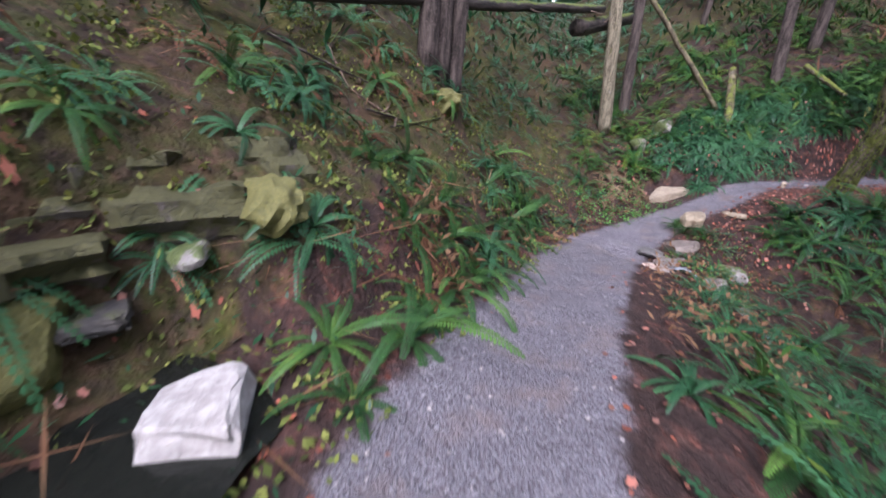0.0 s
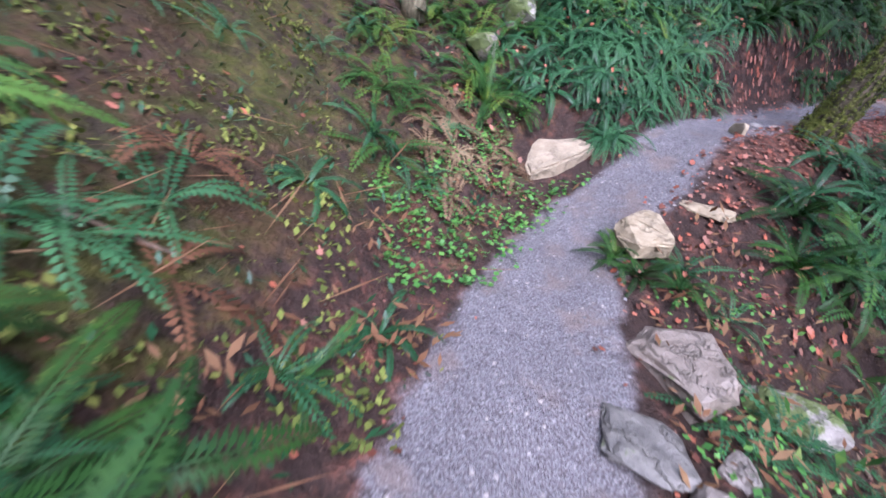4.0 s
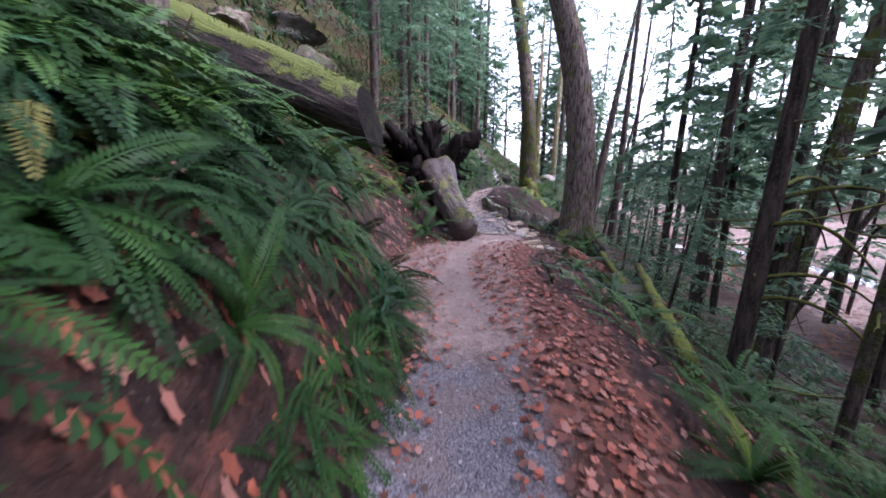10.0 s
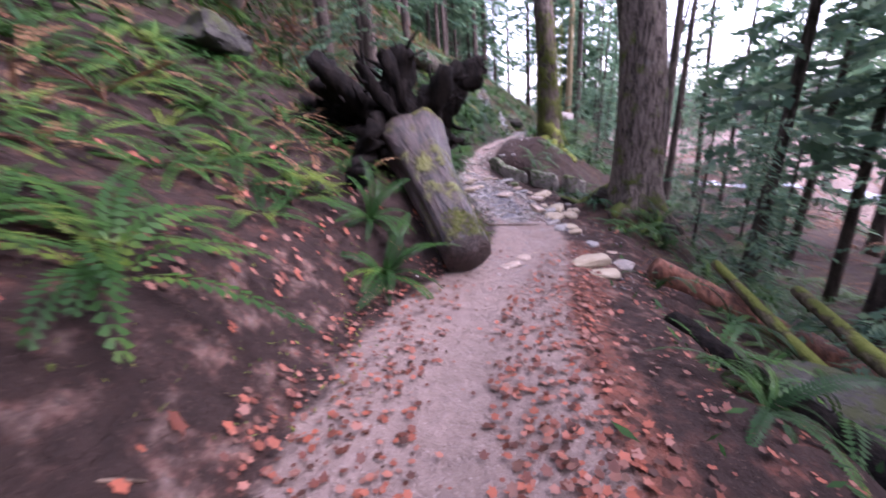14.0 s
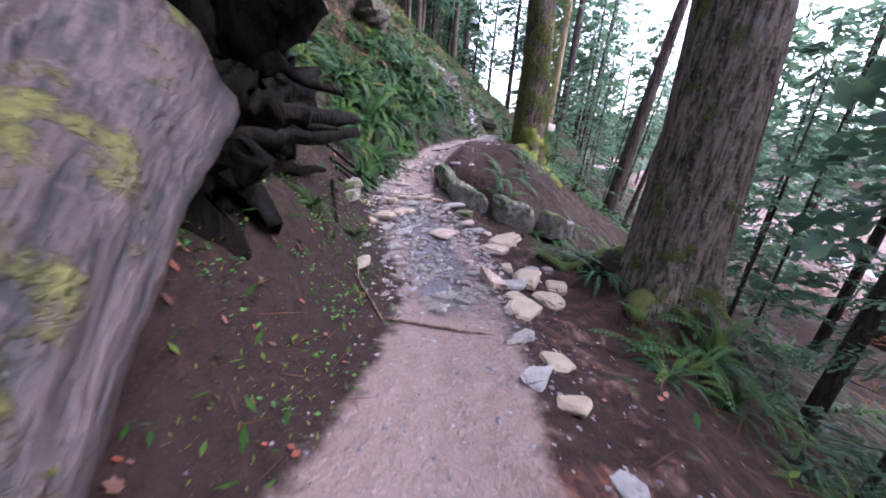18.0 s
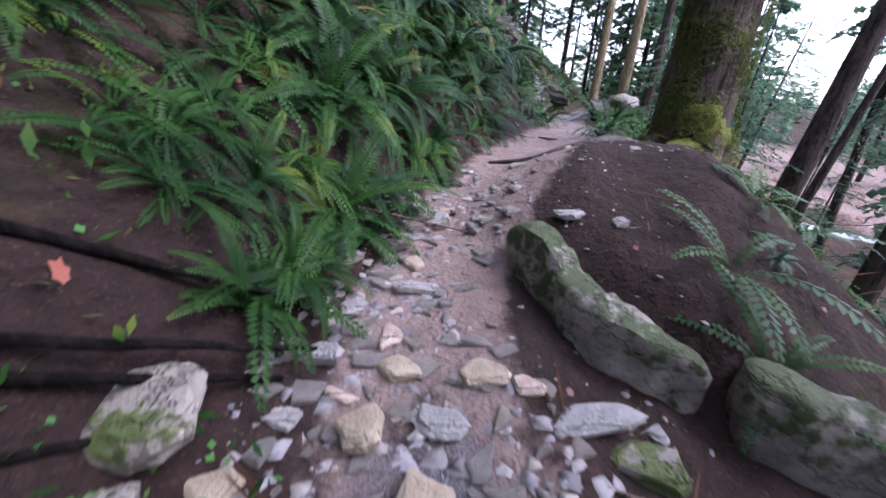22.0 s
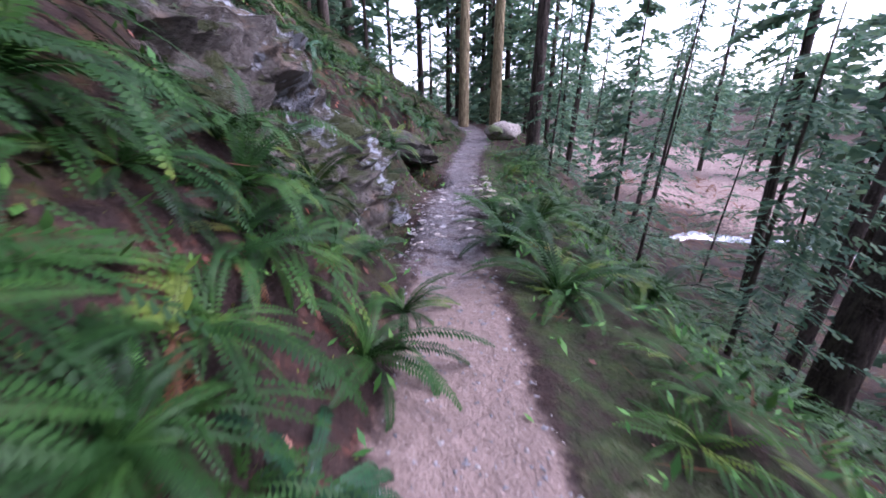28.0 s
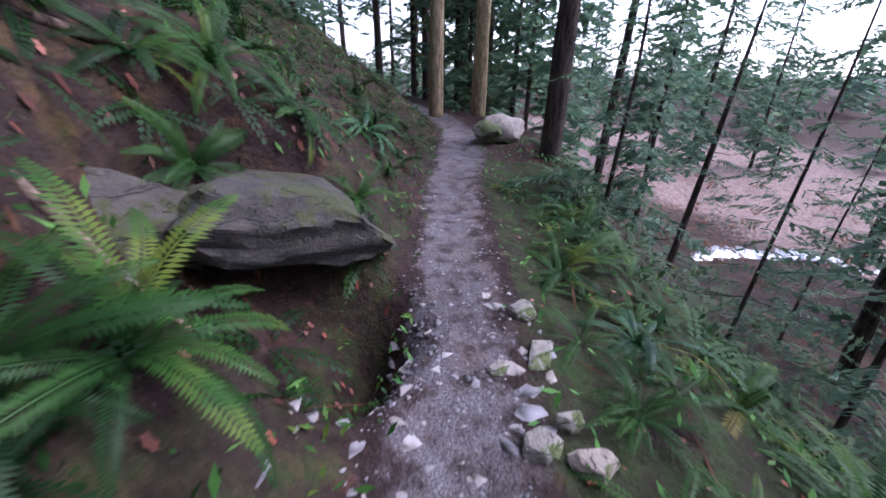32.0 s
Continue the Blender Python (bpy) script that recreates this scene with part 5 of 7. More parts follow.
def far_wood():
    """Copies of four conifers through the rest of the wood, none near the trail."""
    kinds, rng = conifer_kinds(), np.random.RandomState(12)
    taken = [tuple(o.location[:2]) for o in scene.objects if o.name.startswith(("conifer_tree", "fir_tree", "mossy_fir", "maple"))]
    made, tries = 0, 0
    while made < 280 and tries < 6000:
        tries += 1
        x, y = rng.uniform(-34, 46), rng.uniform(-26, 78)
        d, h, w = (float(a[0]) for a in lie([x], [y]))
        left = d > 0
        if abs(d) < (5.5 if left else 4.6 if y < 20 else 7.0) or abs(d) > 40:
            continue
        if not left and y < 22 and rng.uniform() < 0.2:
            continue
        if not left and y > 22 and rng.uniform() < (0.86 if d > -17 else 0.85):
            continue
        if left and d < 16 and rng.uniform() < 0.3 or left and y < 5 and x < -4 and rng.uniform() < 0.6:
            continue
        if min((x - a) ** 2 + (y - b) ** 2 for a, b in taken) < (1.3 if not left else 3.5):
            continue
        taken.append((x, y))
        k = int(rng.choice(4, p=[0.3, 0.2, 0.22, 0.28] if left or y > 22 else [0.12, 0.4, 0.08, 0.4]))
        s = rng.uniform(0.75, 1.25)
        copy_thing(kinds[k], pose(x, y, ground_at(x, y) - 0.05, rng.uniform(-3, 3), rng.uniform(-3, 3), rng.uniform(0, 360)) @ Matrix.Diagonal((s, s, s * rng.uniform(0.9, 1.2), 1)))
        made += 1
    ahead = 0
    while ahead < 90:
        x, y = rng.uniform(-20, 18), rng.uniform(40, 78)
        d = float(lie([x], [y])[0][0])
        if not (2.2 < d < 22 or -7 < d < -2.2) or min((x - a) ** 2 + (y - b) ** 2 for a, b in taken) < 2.0:
            continue
        taken.append((x, y))
        ahead += 1
        s = rng.uniform(0.8, 1.2)
        copy_thing(kinds[int(rng.choice(4, p=[0.35, 0.3, 0.15, 0.2]))], pose(x, y, ground_at(x, y) - 0.05, 0, 0, rng.uniform(0, 360)) @ Matrix.Diagonal((s, s, s, 1)))
    for o in kinds:
        for c in (*o.children_recursive, o):
            bpy.data.objects.remove(c)


far_wood()


def distant_forest():
    """Far trees on the hills across the valley and behind, too far to pick apart."""
    rng = np.random.RandomState(77)
    x, y = rng.uniform(-130, 190, 9000), rng.uniform(-130, 220, 9000)
    d = lie(x, y)[0]
    keep = np.where(((d < -40) | (d > 30)) & (np.abs(d) < 120))[0][:1500]
    x, y = x[keep], y[keep]
    z = ground(x, y)
    out = []
    for i in range(len(x)):
        h = rng.uniform(5, 10) if d[keep[i]] < 0 else rng.uniform(12, 20)
        n = 46
        t = np.sort(rng.uniform(0.12, 1, n))
        a, l = rng.uniform(0, 6.28, n), (1.05 - t) * h * 0.2 + 0.3
        p = np.stack([x[i] + 0 * t, y[i] + 0 * t, z[i] + h * t], 1)
        u = np.stack([np.cos(a), np.sin(a), -0.45 + 0 * a], 1) * l[:, None]
        v = np.stack([-np.sin(a), np.cos(a), 0 * a], 1) * (l * 0.42)[:, None]
        out.append(np.stack([p, p + u * 0.7 + v, p + u, p + u * 0.7 - v], 1).reshape(-1, 3))
    return tagged(new("far_woods", quad_mesh("far_woods", np.vstack(out), M["needles"])), "distant conifer woods across the valley", "woods", kind="stuff")


distant_forest()


# ---- stones ----
def wedge_boulder():
    """A broken block with one broad flat face."""
    low = 0.3
    rim = [(-3.56, 1.02, 0.97), (-3.41, 1.40, 1.01), (-2.93, 1.52, 0.98), (-2.85, 1.19, 0.87), (-2.83, 0.92, 0.78), (-2.85, 0.63, 0.66), (-3.05, 0.68, 0.73), (-3.28, 0.85, 0.85)]
    c = np.mean(rim, 0)
    bm = bmesh.new()
    top = [bm.verts.new(p) for p in rim]
    foot_ring = [bm.verts.new((c[0] + (p[0] - c[0]) * 1.06, c[1] + (p[1] - c[1]) * 1.04, low)) for p in rim]
    hub = bm.verts.new((c[0], c[1], c[2] + 0.03))
    n = len(rim)
    for k in range(n):
        j = (k + 1) % n
        bm.faces.new((top[k], top[j], hub))
        bm.faces.new((foot_ring[k], foot_ring[j], top[j], top[k]))
    bm.normal_update()
    bmesh.ops.recalc_face_normals(bm, faces=bm.faces)
    bmesh.ops.bevel(bm, geom=[e for e in bm.edges if len(e.link_faces) == 2 and e.calc_face_angle(0) > 0.5], offset=0.025, segments=2, affect="EDGES")
    bmesh.ops.triangulate(bm, faces=bm.faces)
    bmesh.ops.subdivide_edges(bm, edges=bm.edges, cuts=2, use_grid_fill=True)
    for v in bm.verts:
        g = noise.noise_vector(v.co * 5.0) * 0.018 + noise.noise_vector(v.co * 17.0) * 0.006
        v.co += g
    me = bpy.data.meshes.new("boulder")
    bm.to_mesh(me), bm.free()
    me.materials.append(M["rock_boulder"])
    return tagged(new("boulder", me), "large pale tan boulder at the trail's edge", "rock")


wedge_boulder()
slab("boulder", -1.56, 1.04, (0.30, 0.33, 0.13), 5, "rock_boulder", "flat tan boulder beside the gravel trail", turn=35, tip=-3, sink=0.3)
slab("boulder", -0.42, 0.30, (0.33, 0.42, 0.12), 8, "rock_wet", "grey slab of rock edging the trail", turn=20, tip=6)
slab("stone", -2.44, 3.08, (0.19, 0.09, 0.07), 9, "rock_tan", "brick-like brown stone lying on the gravel", turn=-35)
rock("stone", -2.62, 3.75, (0.08, 0.05, 0.03), 10, "rock_grey", "small grey stone on the gravel", level=2)
rock("stone", -2.45, 3.8, (0.09, 0.05, 0.03), 11, "rock_grey", "small pale stone on the gravel", level=2)
for k, (x, y, a, b, c, t, m) in enumerate(((0.35, -0.25, .32, .2, .12, 30, "rock_tan"), (0.1, 0.05, .2, .16, .1, 0, "rock_grey"), (0.65, -0.55, .3, .2, .12, 60, "rock_tan"), (-0.1, -0.35, .35, .3, .07, 20, "rock_grey"),
                                           (0.75, 0.35, .22, .2, .15, 10, "rock_mossy"), (1.1, 0.1, .25, .18, .14, 80, "rock_grey"), (-0.05, 1.0, .5, .22, .2, 40, "rock_mossy"), (1.0, -0.8, .18, .14, .08, 0, "rock_pink"),
                                           (1.3, 0.5, .2, .16, .1, 30, "rock_grey"))):
    slab("stream_stone", x, y, (a * 0.8, b * 0.8, c * 0.55), 30 + k, {"rock_tan": "rock_wet", "rock_grey": "rock_wet"}.get(m, m), "wet broken stone in the stream bed", group="stones in the stream", turn=t, sink=0.5)
slab("pale_rock", 5.44, -4.60, (0.33, 0.28, 0.13), 44, "rock_white", "white worn rock at the edge of the pool", z=1.0, turn=30, tip=5)
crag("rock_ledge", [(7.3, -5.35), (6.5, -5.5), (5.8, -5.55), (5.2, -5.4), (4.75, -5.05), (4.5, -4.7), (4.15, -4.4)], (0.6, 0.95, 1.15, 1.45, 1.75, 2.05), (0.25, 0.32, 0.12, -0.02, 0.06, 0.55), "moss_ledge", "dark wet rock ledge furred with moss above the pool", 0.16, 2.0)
rock("mossy_rock", 4.52, -4.72, (0.30, 0.2, 0.17), 45, "moss_full", "overhanging cushion of yellow-green moss on the ledge", z=1.72, turn=40, level=4, rough=0.1, cuts=3)
rock("mossy_rock", 5.5, -5.38, (0.34, 0.2, 0.22), 46, "moss_full", "moss-covered rock beside the dark pool", z=1.28, turn=5, level=4, rough=0.1, cuts=4)
slab("ledge_stone", 4.85, -5.0, (0.2, 0.12, 0.05), 47, "rock_mossy", "thin mossy stone jutting from the ledge", z=1.5, turn=30, tip=8)
slab("ledge_stone", 5.2, -5.22, (0.24, 0.12, 0.04), 49, "rock_dark", "thin dark stone jutting from the ledge", z=1.28, turn=10, tip=-6)
rock("moss_stump", 0.55, -4.06, (0.17, 0.2, 0.19), 48, "moss_full", "rounded stump cushioned in yellow moss", "stump", level=4, rough=0.12, sink=0.2, cuts=2)
for k, (x, y, a, b, c, t) in enumerate(((-4.6, 0.7, .35, .25, .2, 10), (-4.9, 1.4, .3, .3, .25, 0))):
    rock("mossy_rock", x, y, (a, b, c), 60 + k, "rock_mossy", "mossy rock half buried among ferns", turn=t)

# the stone edging below the mound
def sweep_rock(name, rows, width, label, group, material, seed, slant=0.06):
    """A long rock along rows of x, y, foot height, top height, with a steep worn face."""
    a = curve_through(rows, 0.035)
    t = np.gradient(a[:, :2], axis=0)
    t /= np.linalg.norm(t, axis=1)[:, None]
    side = np.stack([-t[:, 1], t[:, 0]], 1)
    n = len(a)
    end = np.sqrt(np.clip(1 - (2 * np.linspace(0, 1, n) - 1) ** 8, 0.04, 1))
    ring = [(-1, 0.0), (-0.98, 0.25), (-0.95, 0.5), (-0.92, 0.75), (-0.85, 0.93), (-0.7, 1.0), (-0.4, 1.02), (0, 1.02), (0.4, 1.0), (0.8, 0.95), (1, 0.7), (1, 0.3), (1, 0)]
    bm = bmesh.new()
    rows_v = []
    for k in range(n):
        row = []
        for u, h in ring:
            xy = a[k, :2] + side[k] * (u * width * 0.5 * end[k] + slant * (1 - h))
            p = Vector((xy[0], xy[1], a[k, 2] + (a[k, 3] - a[k, 2]) * h * (0.75 + 0.25 * end[k])))
            q = p * 2.6 + Vector((seed, 0, 0))
            p += noise.noise_vector(q) * 0.06 + noise.noise_vector(p * 6.5) * 0.04 + noise.noise_vector(p * 14.0) * 0.016 + noise.noise_vector(p * 34.0) * 0.006
            row.append(bm.verts.new(p))
        rows_v.append(row)
    m = len(ring)
    for k in range(n - 1):
        for j in range(m):
            bm.faces.new((rows_v[k][j], rows_v[k][(j + 1) % m], rows_v[k + 1][(j + 1) % m], rows_v[k + 1][j]))
    bm.faces.new(rows_v[0]), bm.faces.new(rows_v[-1])
    bmesh.ops.recalc_face_normals(bm, faces=bm.faces)
    me = bpy.data.meshes.new(name)
    bm.to_mesh(me), bm.free()
    me.shade_smooth()
    me.set_sharp_from_angle(angle=radians(50))
    me.materials.append(M[material])
    return tagged(new(name, me), label, "rock", group)


for k, (rows, wide, m) in enumerate((([(-1.98, 20.74, 1.25, 1.72), (-1.90, 20.42, 1.2, 1.78), (-1.66, 20.05, 1.1, 1.58), (-1.34, 19.82, 1.02, 1.47), (-1.06, 19.74, 0.98, 1.40)], 0.3, "rock_edge"),
                                     ([(-0.99, 19.70, 0.95, 1.44), (-0.66, 19.58, 0.9, 1.37), (-0.22, 19.52, 0.86, 1.26)], 0.32, "rock_edge"),
                                     ([(-0.14, 19.52, 0.82, 1.26), (0.16, 19.60, 0.78, 1.20), (0.50, 19.86, 0.72, 1.0)], 0.36, "rock_mossy"))):
    sweep_rock("edging_rock", rows, wide, "long grey rock with a green mossy face holding up the mound", "rocks edging the mound", m, 3.7 * k)

# pale rocks and slabs along the edge of the trail
for k, (x, y, a, b, c, m) in enumerate((
        (-1.24, 13.24, 0.25, 0.30, 0.11, "rock_tan"), (-0.75, 13.42, 0.15, 0.20, 0.07, "rock_grey"), (-2.25, 13.21, 0.14, 0.08, 0.03, "rock_pink"), (-1.20, 12.90, 0.20, 0.13, 0.06, "rock_tan"), (-2.03, 13.54, 0.11, 0.08, 0.03, "rock_pink"), (-1.13, 15.12, 0.16, 0.13, 0.05, "rock_grey"), (-1.0, 14.90, 0.11, 0.12, 0.05, "rock_tan"), (-0.88, 14.35, 0.10, 0.12, 0.05, "rock_grey"), (-1.20, 15.75, 0.15, 0.12, 0.05, "rock_grey"), (-0.95, 15.45, 0.14, 0.11, 0.05, "rock_tan"), (-0.68, 14.07, 0.07, 0.07, 0.03, "rock_pink"), (-1.02, 16.35, 0.19, 0.16, 0.07, "rock_tan"),
        (-0.82, 18.46, 0.39, 0.42, 0.13, "rock_tan"), (-1.09, 18.05, 0.25, 0.18, 0.07, "rock_pink"), (-1.81, 18.25, 0.23, 0.18, 0.05, "rock_pink"), (-2.41, 18.17, 0.15, 0.11, 0.04, "rock_grey"), (-2.66, 18.21, 0.09, 0.11, 0.04, "rock_grey"), (-3.26, 18.56, 0.16, 0.18, 0.14, "rock_half"), (-2.76, 18.61, 0.20, 0.16, 0.08, "rock_tan"), (-1.75, 19.42, 0.24, 0.10, 0.05, "rock_grey"), (-1.53, 19.28, 0.15, 0.15, 0.08, "rock_mossy"), (-2.72, 16.84, 0.09, 0.16, 0.05, "rock_tan"),
        (-1.30, 17.02, 0.21, 0.17, 0.10, "rock_pink"), (-0.76, 17.25, 0.21, 0.24, 0.12, "rock_tan"), (-0.40, 17.32, 0.16, 0.21, 0.10, "rock_tan"), (-0.70, 17.58, 0.11, 0.08, 0.05, "rock_grey"), (-0.98, 17.55, 0.11, 0.12, 0.07, "rock_tan"), (-1.03, 17.05, 0.19, 0.12, 0.06, "rock_grey"), (-0.62, 16.85, 0.2, 0.16, 0.08, "rock_tan"), (-1.05, 16.72, 0.16, 0.13, 0.06, "rock_tan"), (-2.81, 17.41, 0.07, 0.06, 0.03, "rock_grey"), (-0.42, 17.77, 0.08, 0.08, 0.04, "rock_grey"),
        (-3.36, 18.92, 0.22, 0.17, 0.12, "rock_half"), (-2.40, 19.31, 0.14, 0.09, 0.04, "rock_grey"), (-2.72, 19.20, 0.11, 0.11, 0.07, "rock_tan"), (-2.64, 19.57, 0.12, 0.09, 0.05, "rock_tan"), (-2.23, 19.58, 0.12, 0.11, 0.05, "rock_tan"), (-2.01, 19.54, 0.08, 0.08, 0.04, "rock_pink"), (-3.05, 19.54, 0.13, 0.08, 0.05, "rock_grey"), (-2.66, 20.24, 0.15, 0.08, 0.04, "rock_grey"), (-3.00, 19.97, 0.08, 0.10, 0.05, "rock_grey"), (-2.73, 20.50, 0.08, 0.09, 0.04, "rock_tan"), (-2.74, 19.78, 0.08, 0.11, 0.04, "rock_pink"), (-3.04, 19.18, 0.09, 0.06, 0.03, "rock_grey"), (-2.86, 19.38, 0.08, 0.06, 0.03, "rock_pink"), (-2.63, 21.04, 0.11, 0.10, 0.04, "rock_grey"), (-3.10, 18.85, 0.13, 0.09, 0.06, "rock_tan"), (-1.38, 19.50, 0.07, 0.05, 0.03, "rock_grey"), (-1.68, 20.73, 0.11, 0.09, 0.04, "rock_grey"), (-1.38, 20.61, 0.06, 0.06, 0.03, "rock_grey"),
        (-2.55, 18.85, 0.13, 0.1, 0.05, "rock_pink"), (-2.3, 18.75, 0.1, 0.09, 0.03, "rock_grey"), (-2.9, 18.3, 0.1, 0.08, 0.05, "rock_tan"), (-1.35, 18.6, 0.14, 0.1, 0.05, "rock_grey"), (-1.15, 18.75, 0.1, 0.08, 0.04, "rock_pink"), (-1.5, 18.85, 0.15, 0.1, 0.05, "rock_pink"), (-2.45, 19.0, 0.12, 0.12, 0.05, "rock_tan"),
        (-1.44, 23.62, 0.13, 0.13, 0.03, "rock_pink"), (-1.70, 23.56, 0.10, 0.05, 0.02, "rock_grey"), (-1.17, 22.50, 0.05, 0.05, 0.03, "rock_tan"), (-1.31, 22.29, 0.07, 0.03, 0.02, "rock_grey"), (-1.50, 21.96, 0.03, 0.05, 0.02, "rock_tan"), (-0.98, 21.73, 0.06, 0.04, 0.02, "rock_grey"), (-2.55, 21.2, 0.09, 0.06, 0.03, "rock_tan"), (-2.02, 21.3, 0.07, 0.05, 0.02, "rock_grey"))):
    slab("trail_rock", x, y, (a * 1.08, b * 1.08, c * 0.62), 110 + k, m, {"rock_tan": "angular tan slab of rock lying on the trail", "rock_pink": "flat pinkish broken rock lying on the trail", "rock_grey": "pale grey broken stone lying on the trail",
         "rock_half": "grey rock patched with moss beside the trail", "rock_mossy": "green mossy block of rock beside the trail"}[m], group="broken rocks along the trail", turn=(k * 73) % 50 - 25, tip=(k * 37) % 17 - 8, lean=(k * 53) % 15 - 7)

# the outcrop above the trail
def outcrop():
    """A leaning crag of broken layers that comes out of the bank."""
    plan = curve_through([(-3.0, 26.75, 0, 0), (-2.0, 27.0, 0, 0), (-1.4, 27.5, 0, 0), (-1.12, 28.3, 0, 0), (-0.86, 29.1, 0, 0), (-0.62, 29.75, 0, 0), (-0.8, 30.25, 0, 0), (-1.5, 30.6, 0, 0), (-2.9, 30.8, 0, 0)], 0.045)[:, :2]
    high = np.concatenate([np.arange(1.3, 3.3, 0.045), np.arange(3.3, 5.2, 0.07)])
    back = np.interp(high, [1.3, 1.7, 2.6, 2.75, 3.15, 3.6, 4.0, 4.5, 5.2], [-0.1, 0.0, 0.26, 0.42, 0.78, 1.15, 1.3, 2.1, 3.4])
    t = np.gradient(plan, axis=0)
    t /= np.linalg.norm(t, axis=1)[:, None]
    out = np.stack([t[:, 1], -t[:, 0]], 1)
    bm = bmesh.new()
    grid = []
    for h, b in zip(high, back):
        row = []
        for (x, y), (ox, oy) in zip(plan, out):
            p = Vector((x - 0.96 * b, y + 0.1 * b, h))
            q = Vector((p.x * 0.8 + 0.35 * h, p.y * 0.55 - 0.3 * h, h * 1.5))
            near_pts = noise.voronoi(q * 2.3)[0]
            g = 0.24 * noise.noise(q * 1.1) + 0.16 * (near_pts[0] - 0.35) + 0.07 * noise.noise(q * 4.5) - 0.09 * max(0.0, 1 - (near_pts[1] - near_pts[0]) / 0.12)
            g += 0.17 * noise.cell(q * 2.1) + 0.08 * noise.cell(q * 4.7 + Vector((3.1, 0.4, 1.7))) + 0.03 * noise.noise(p * 9.0) + 0.015 * noise.noise(p * 21.0)
            row.append(bm.verts.new(p + Vector((ox, oy, 0.35)) * g))
        grid.append(row)
    for i in range(len(high) - 1):
        for j in range(len(plan) - 1):
            bm.faces.new((grid[i][j], grid[i][j + 1], grid[i + 1][j + 1], grid[i + 1][j]))
    bmesh.ops.recalc_face_normals(bm, faces=bm.faces)
    me = bpy.data.meshes.new("rock_outcrop")
    bm.to_mesh(me), bm.free()
    me.shade_smooth()
    me.set_sharp_from_angle(angle=radians(38))
    me.materials.append(M["rock_cliff"])
    return tagged(new("rock_outcrop", me), "craggy grey-brown rock outcrop streaked with moss above the trail", "rock")


outcrop()
# rocks round the hollow: its shade is put into their dark colour
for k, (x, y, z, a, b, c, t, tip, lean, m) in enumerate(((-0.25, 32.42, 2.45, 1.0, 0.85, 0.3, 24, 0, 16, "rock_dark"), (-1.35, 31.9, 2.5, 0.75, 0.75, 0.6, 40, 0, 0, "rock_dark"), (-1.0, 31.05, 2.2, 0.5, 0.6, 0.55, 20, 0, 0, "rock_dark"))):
    rock("overhang_rock", x, y, (a, b, c), 170 + k, m, "mossy slab over a hollow, the hollow's shade painted into its dark colour", group="rocks round the hollow", z=z, turn=t, tip=tip, lean=lean, cuts=10, rough=0.08, level=4, depth=0.8)
for k, (x, y, a, b, c, t) in enumerate(((1.02, 30.73, .09, .1, .06, 20), (0.99, 30.45, .1, .12, .06, 60), (0.82, 30.6, .1, .09, .05, 15), (0.78, 30.06, .13, .09, .05, 0), (1.12, 31.17, .17, .11, .03, 30), (0.95, 29.75, .13, .15, .09, 50), (0.86, 31.14, .08, .06, .02, 10), (0.85, 29.4, .15, .18, .1, 80), (1.25, 31.6, .1, .12, .05, 40))):
    slab("edging_rock", x, y, (a, b, c * 0.75), 190 + k, "rock_half", "pale stone edging the outer side of the trail", group="stones edging the trail", turn=t)
rock("boulder", 4.35, 38.4, (0.75, 0.5, 0.36), 200, "rock_grey", "pale boulder standing at the trail's bend", turn=10, sink=0.15)
rock("boulder", 3.75, 37.9, (0.4, 0.35, 0.3), 201, "rock_mossy", "dark boulder standing at the trail's bend", turn=40, sink=0.15)
for k, (x, y, a, b, c, t) in enumerate(((-6.4, 14.8, 1.2, 1.4, 1.0, 10), (-8.1, 17.9, 1.5, 2.0, 1.6, 30), (-7.4, 15.9, 1.0, 1.3, 1.1, 60), (-9.6, 20.5, 1.8, 2.0, 1.6, 0), (-5.2, 22.4, 1.0, 1.6, 1.2, 15), (-4.3, 24.6, 0.9, 1.3, 1.1, 0), (-8.9, 14.6, 1.4, 1.2, 1.0, 0))):
    rock("hillside_crag", x, y, (a * 0.6, b * 0.6, c * 0.4), 210 + k, "rock_dark", "mossy crag standing out of the hillside", group="crags on the hillside", turn=t, cuts=12, rough=0.12, level=4, sink=0.8)

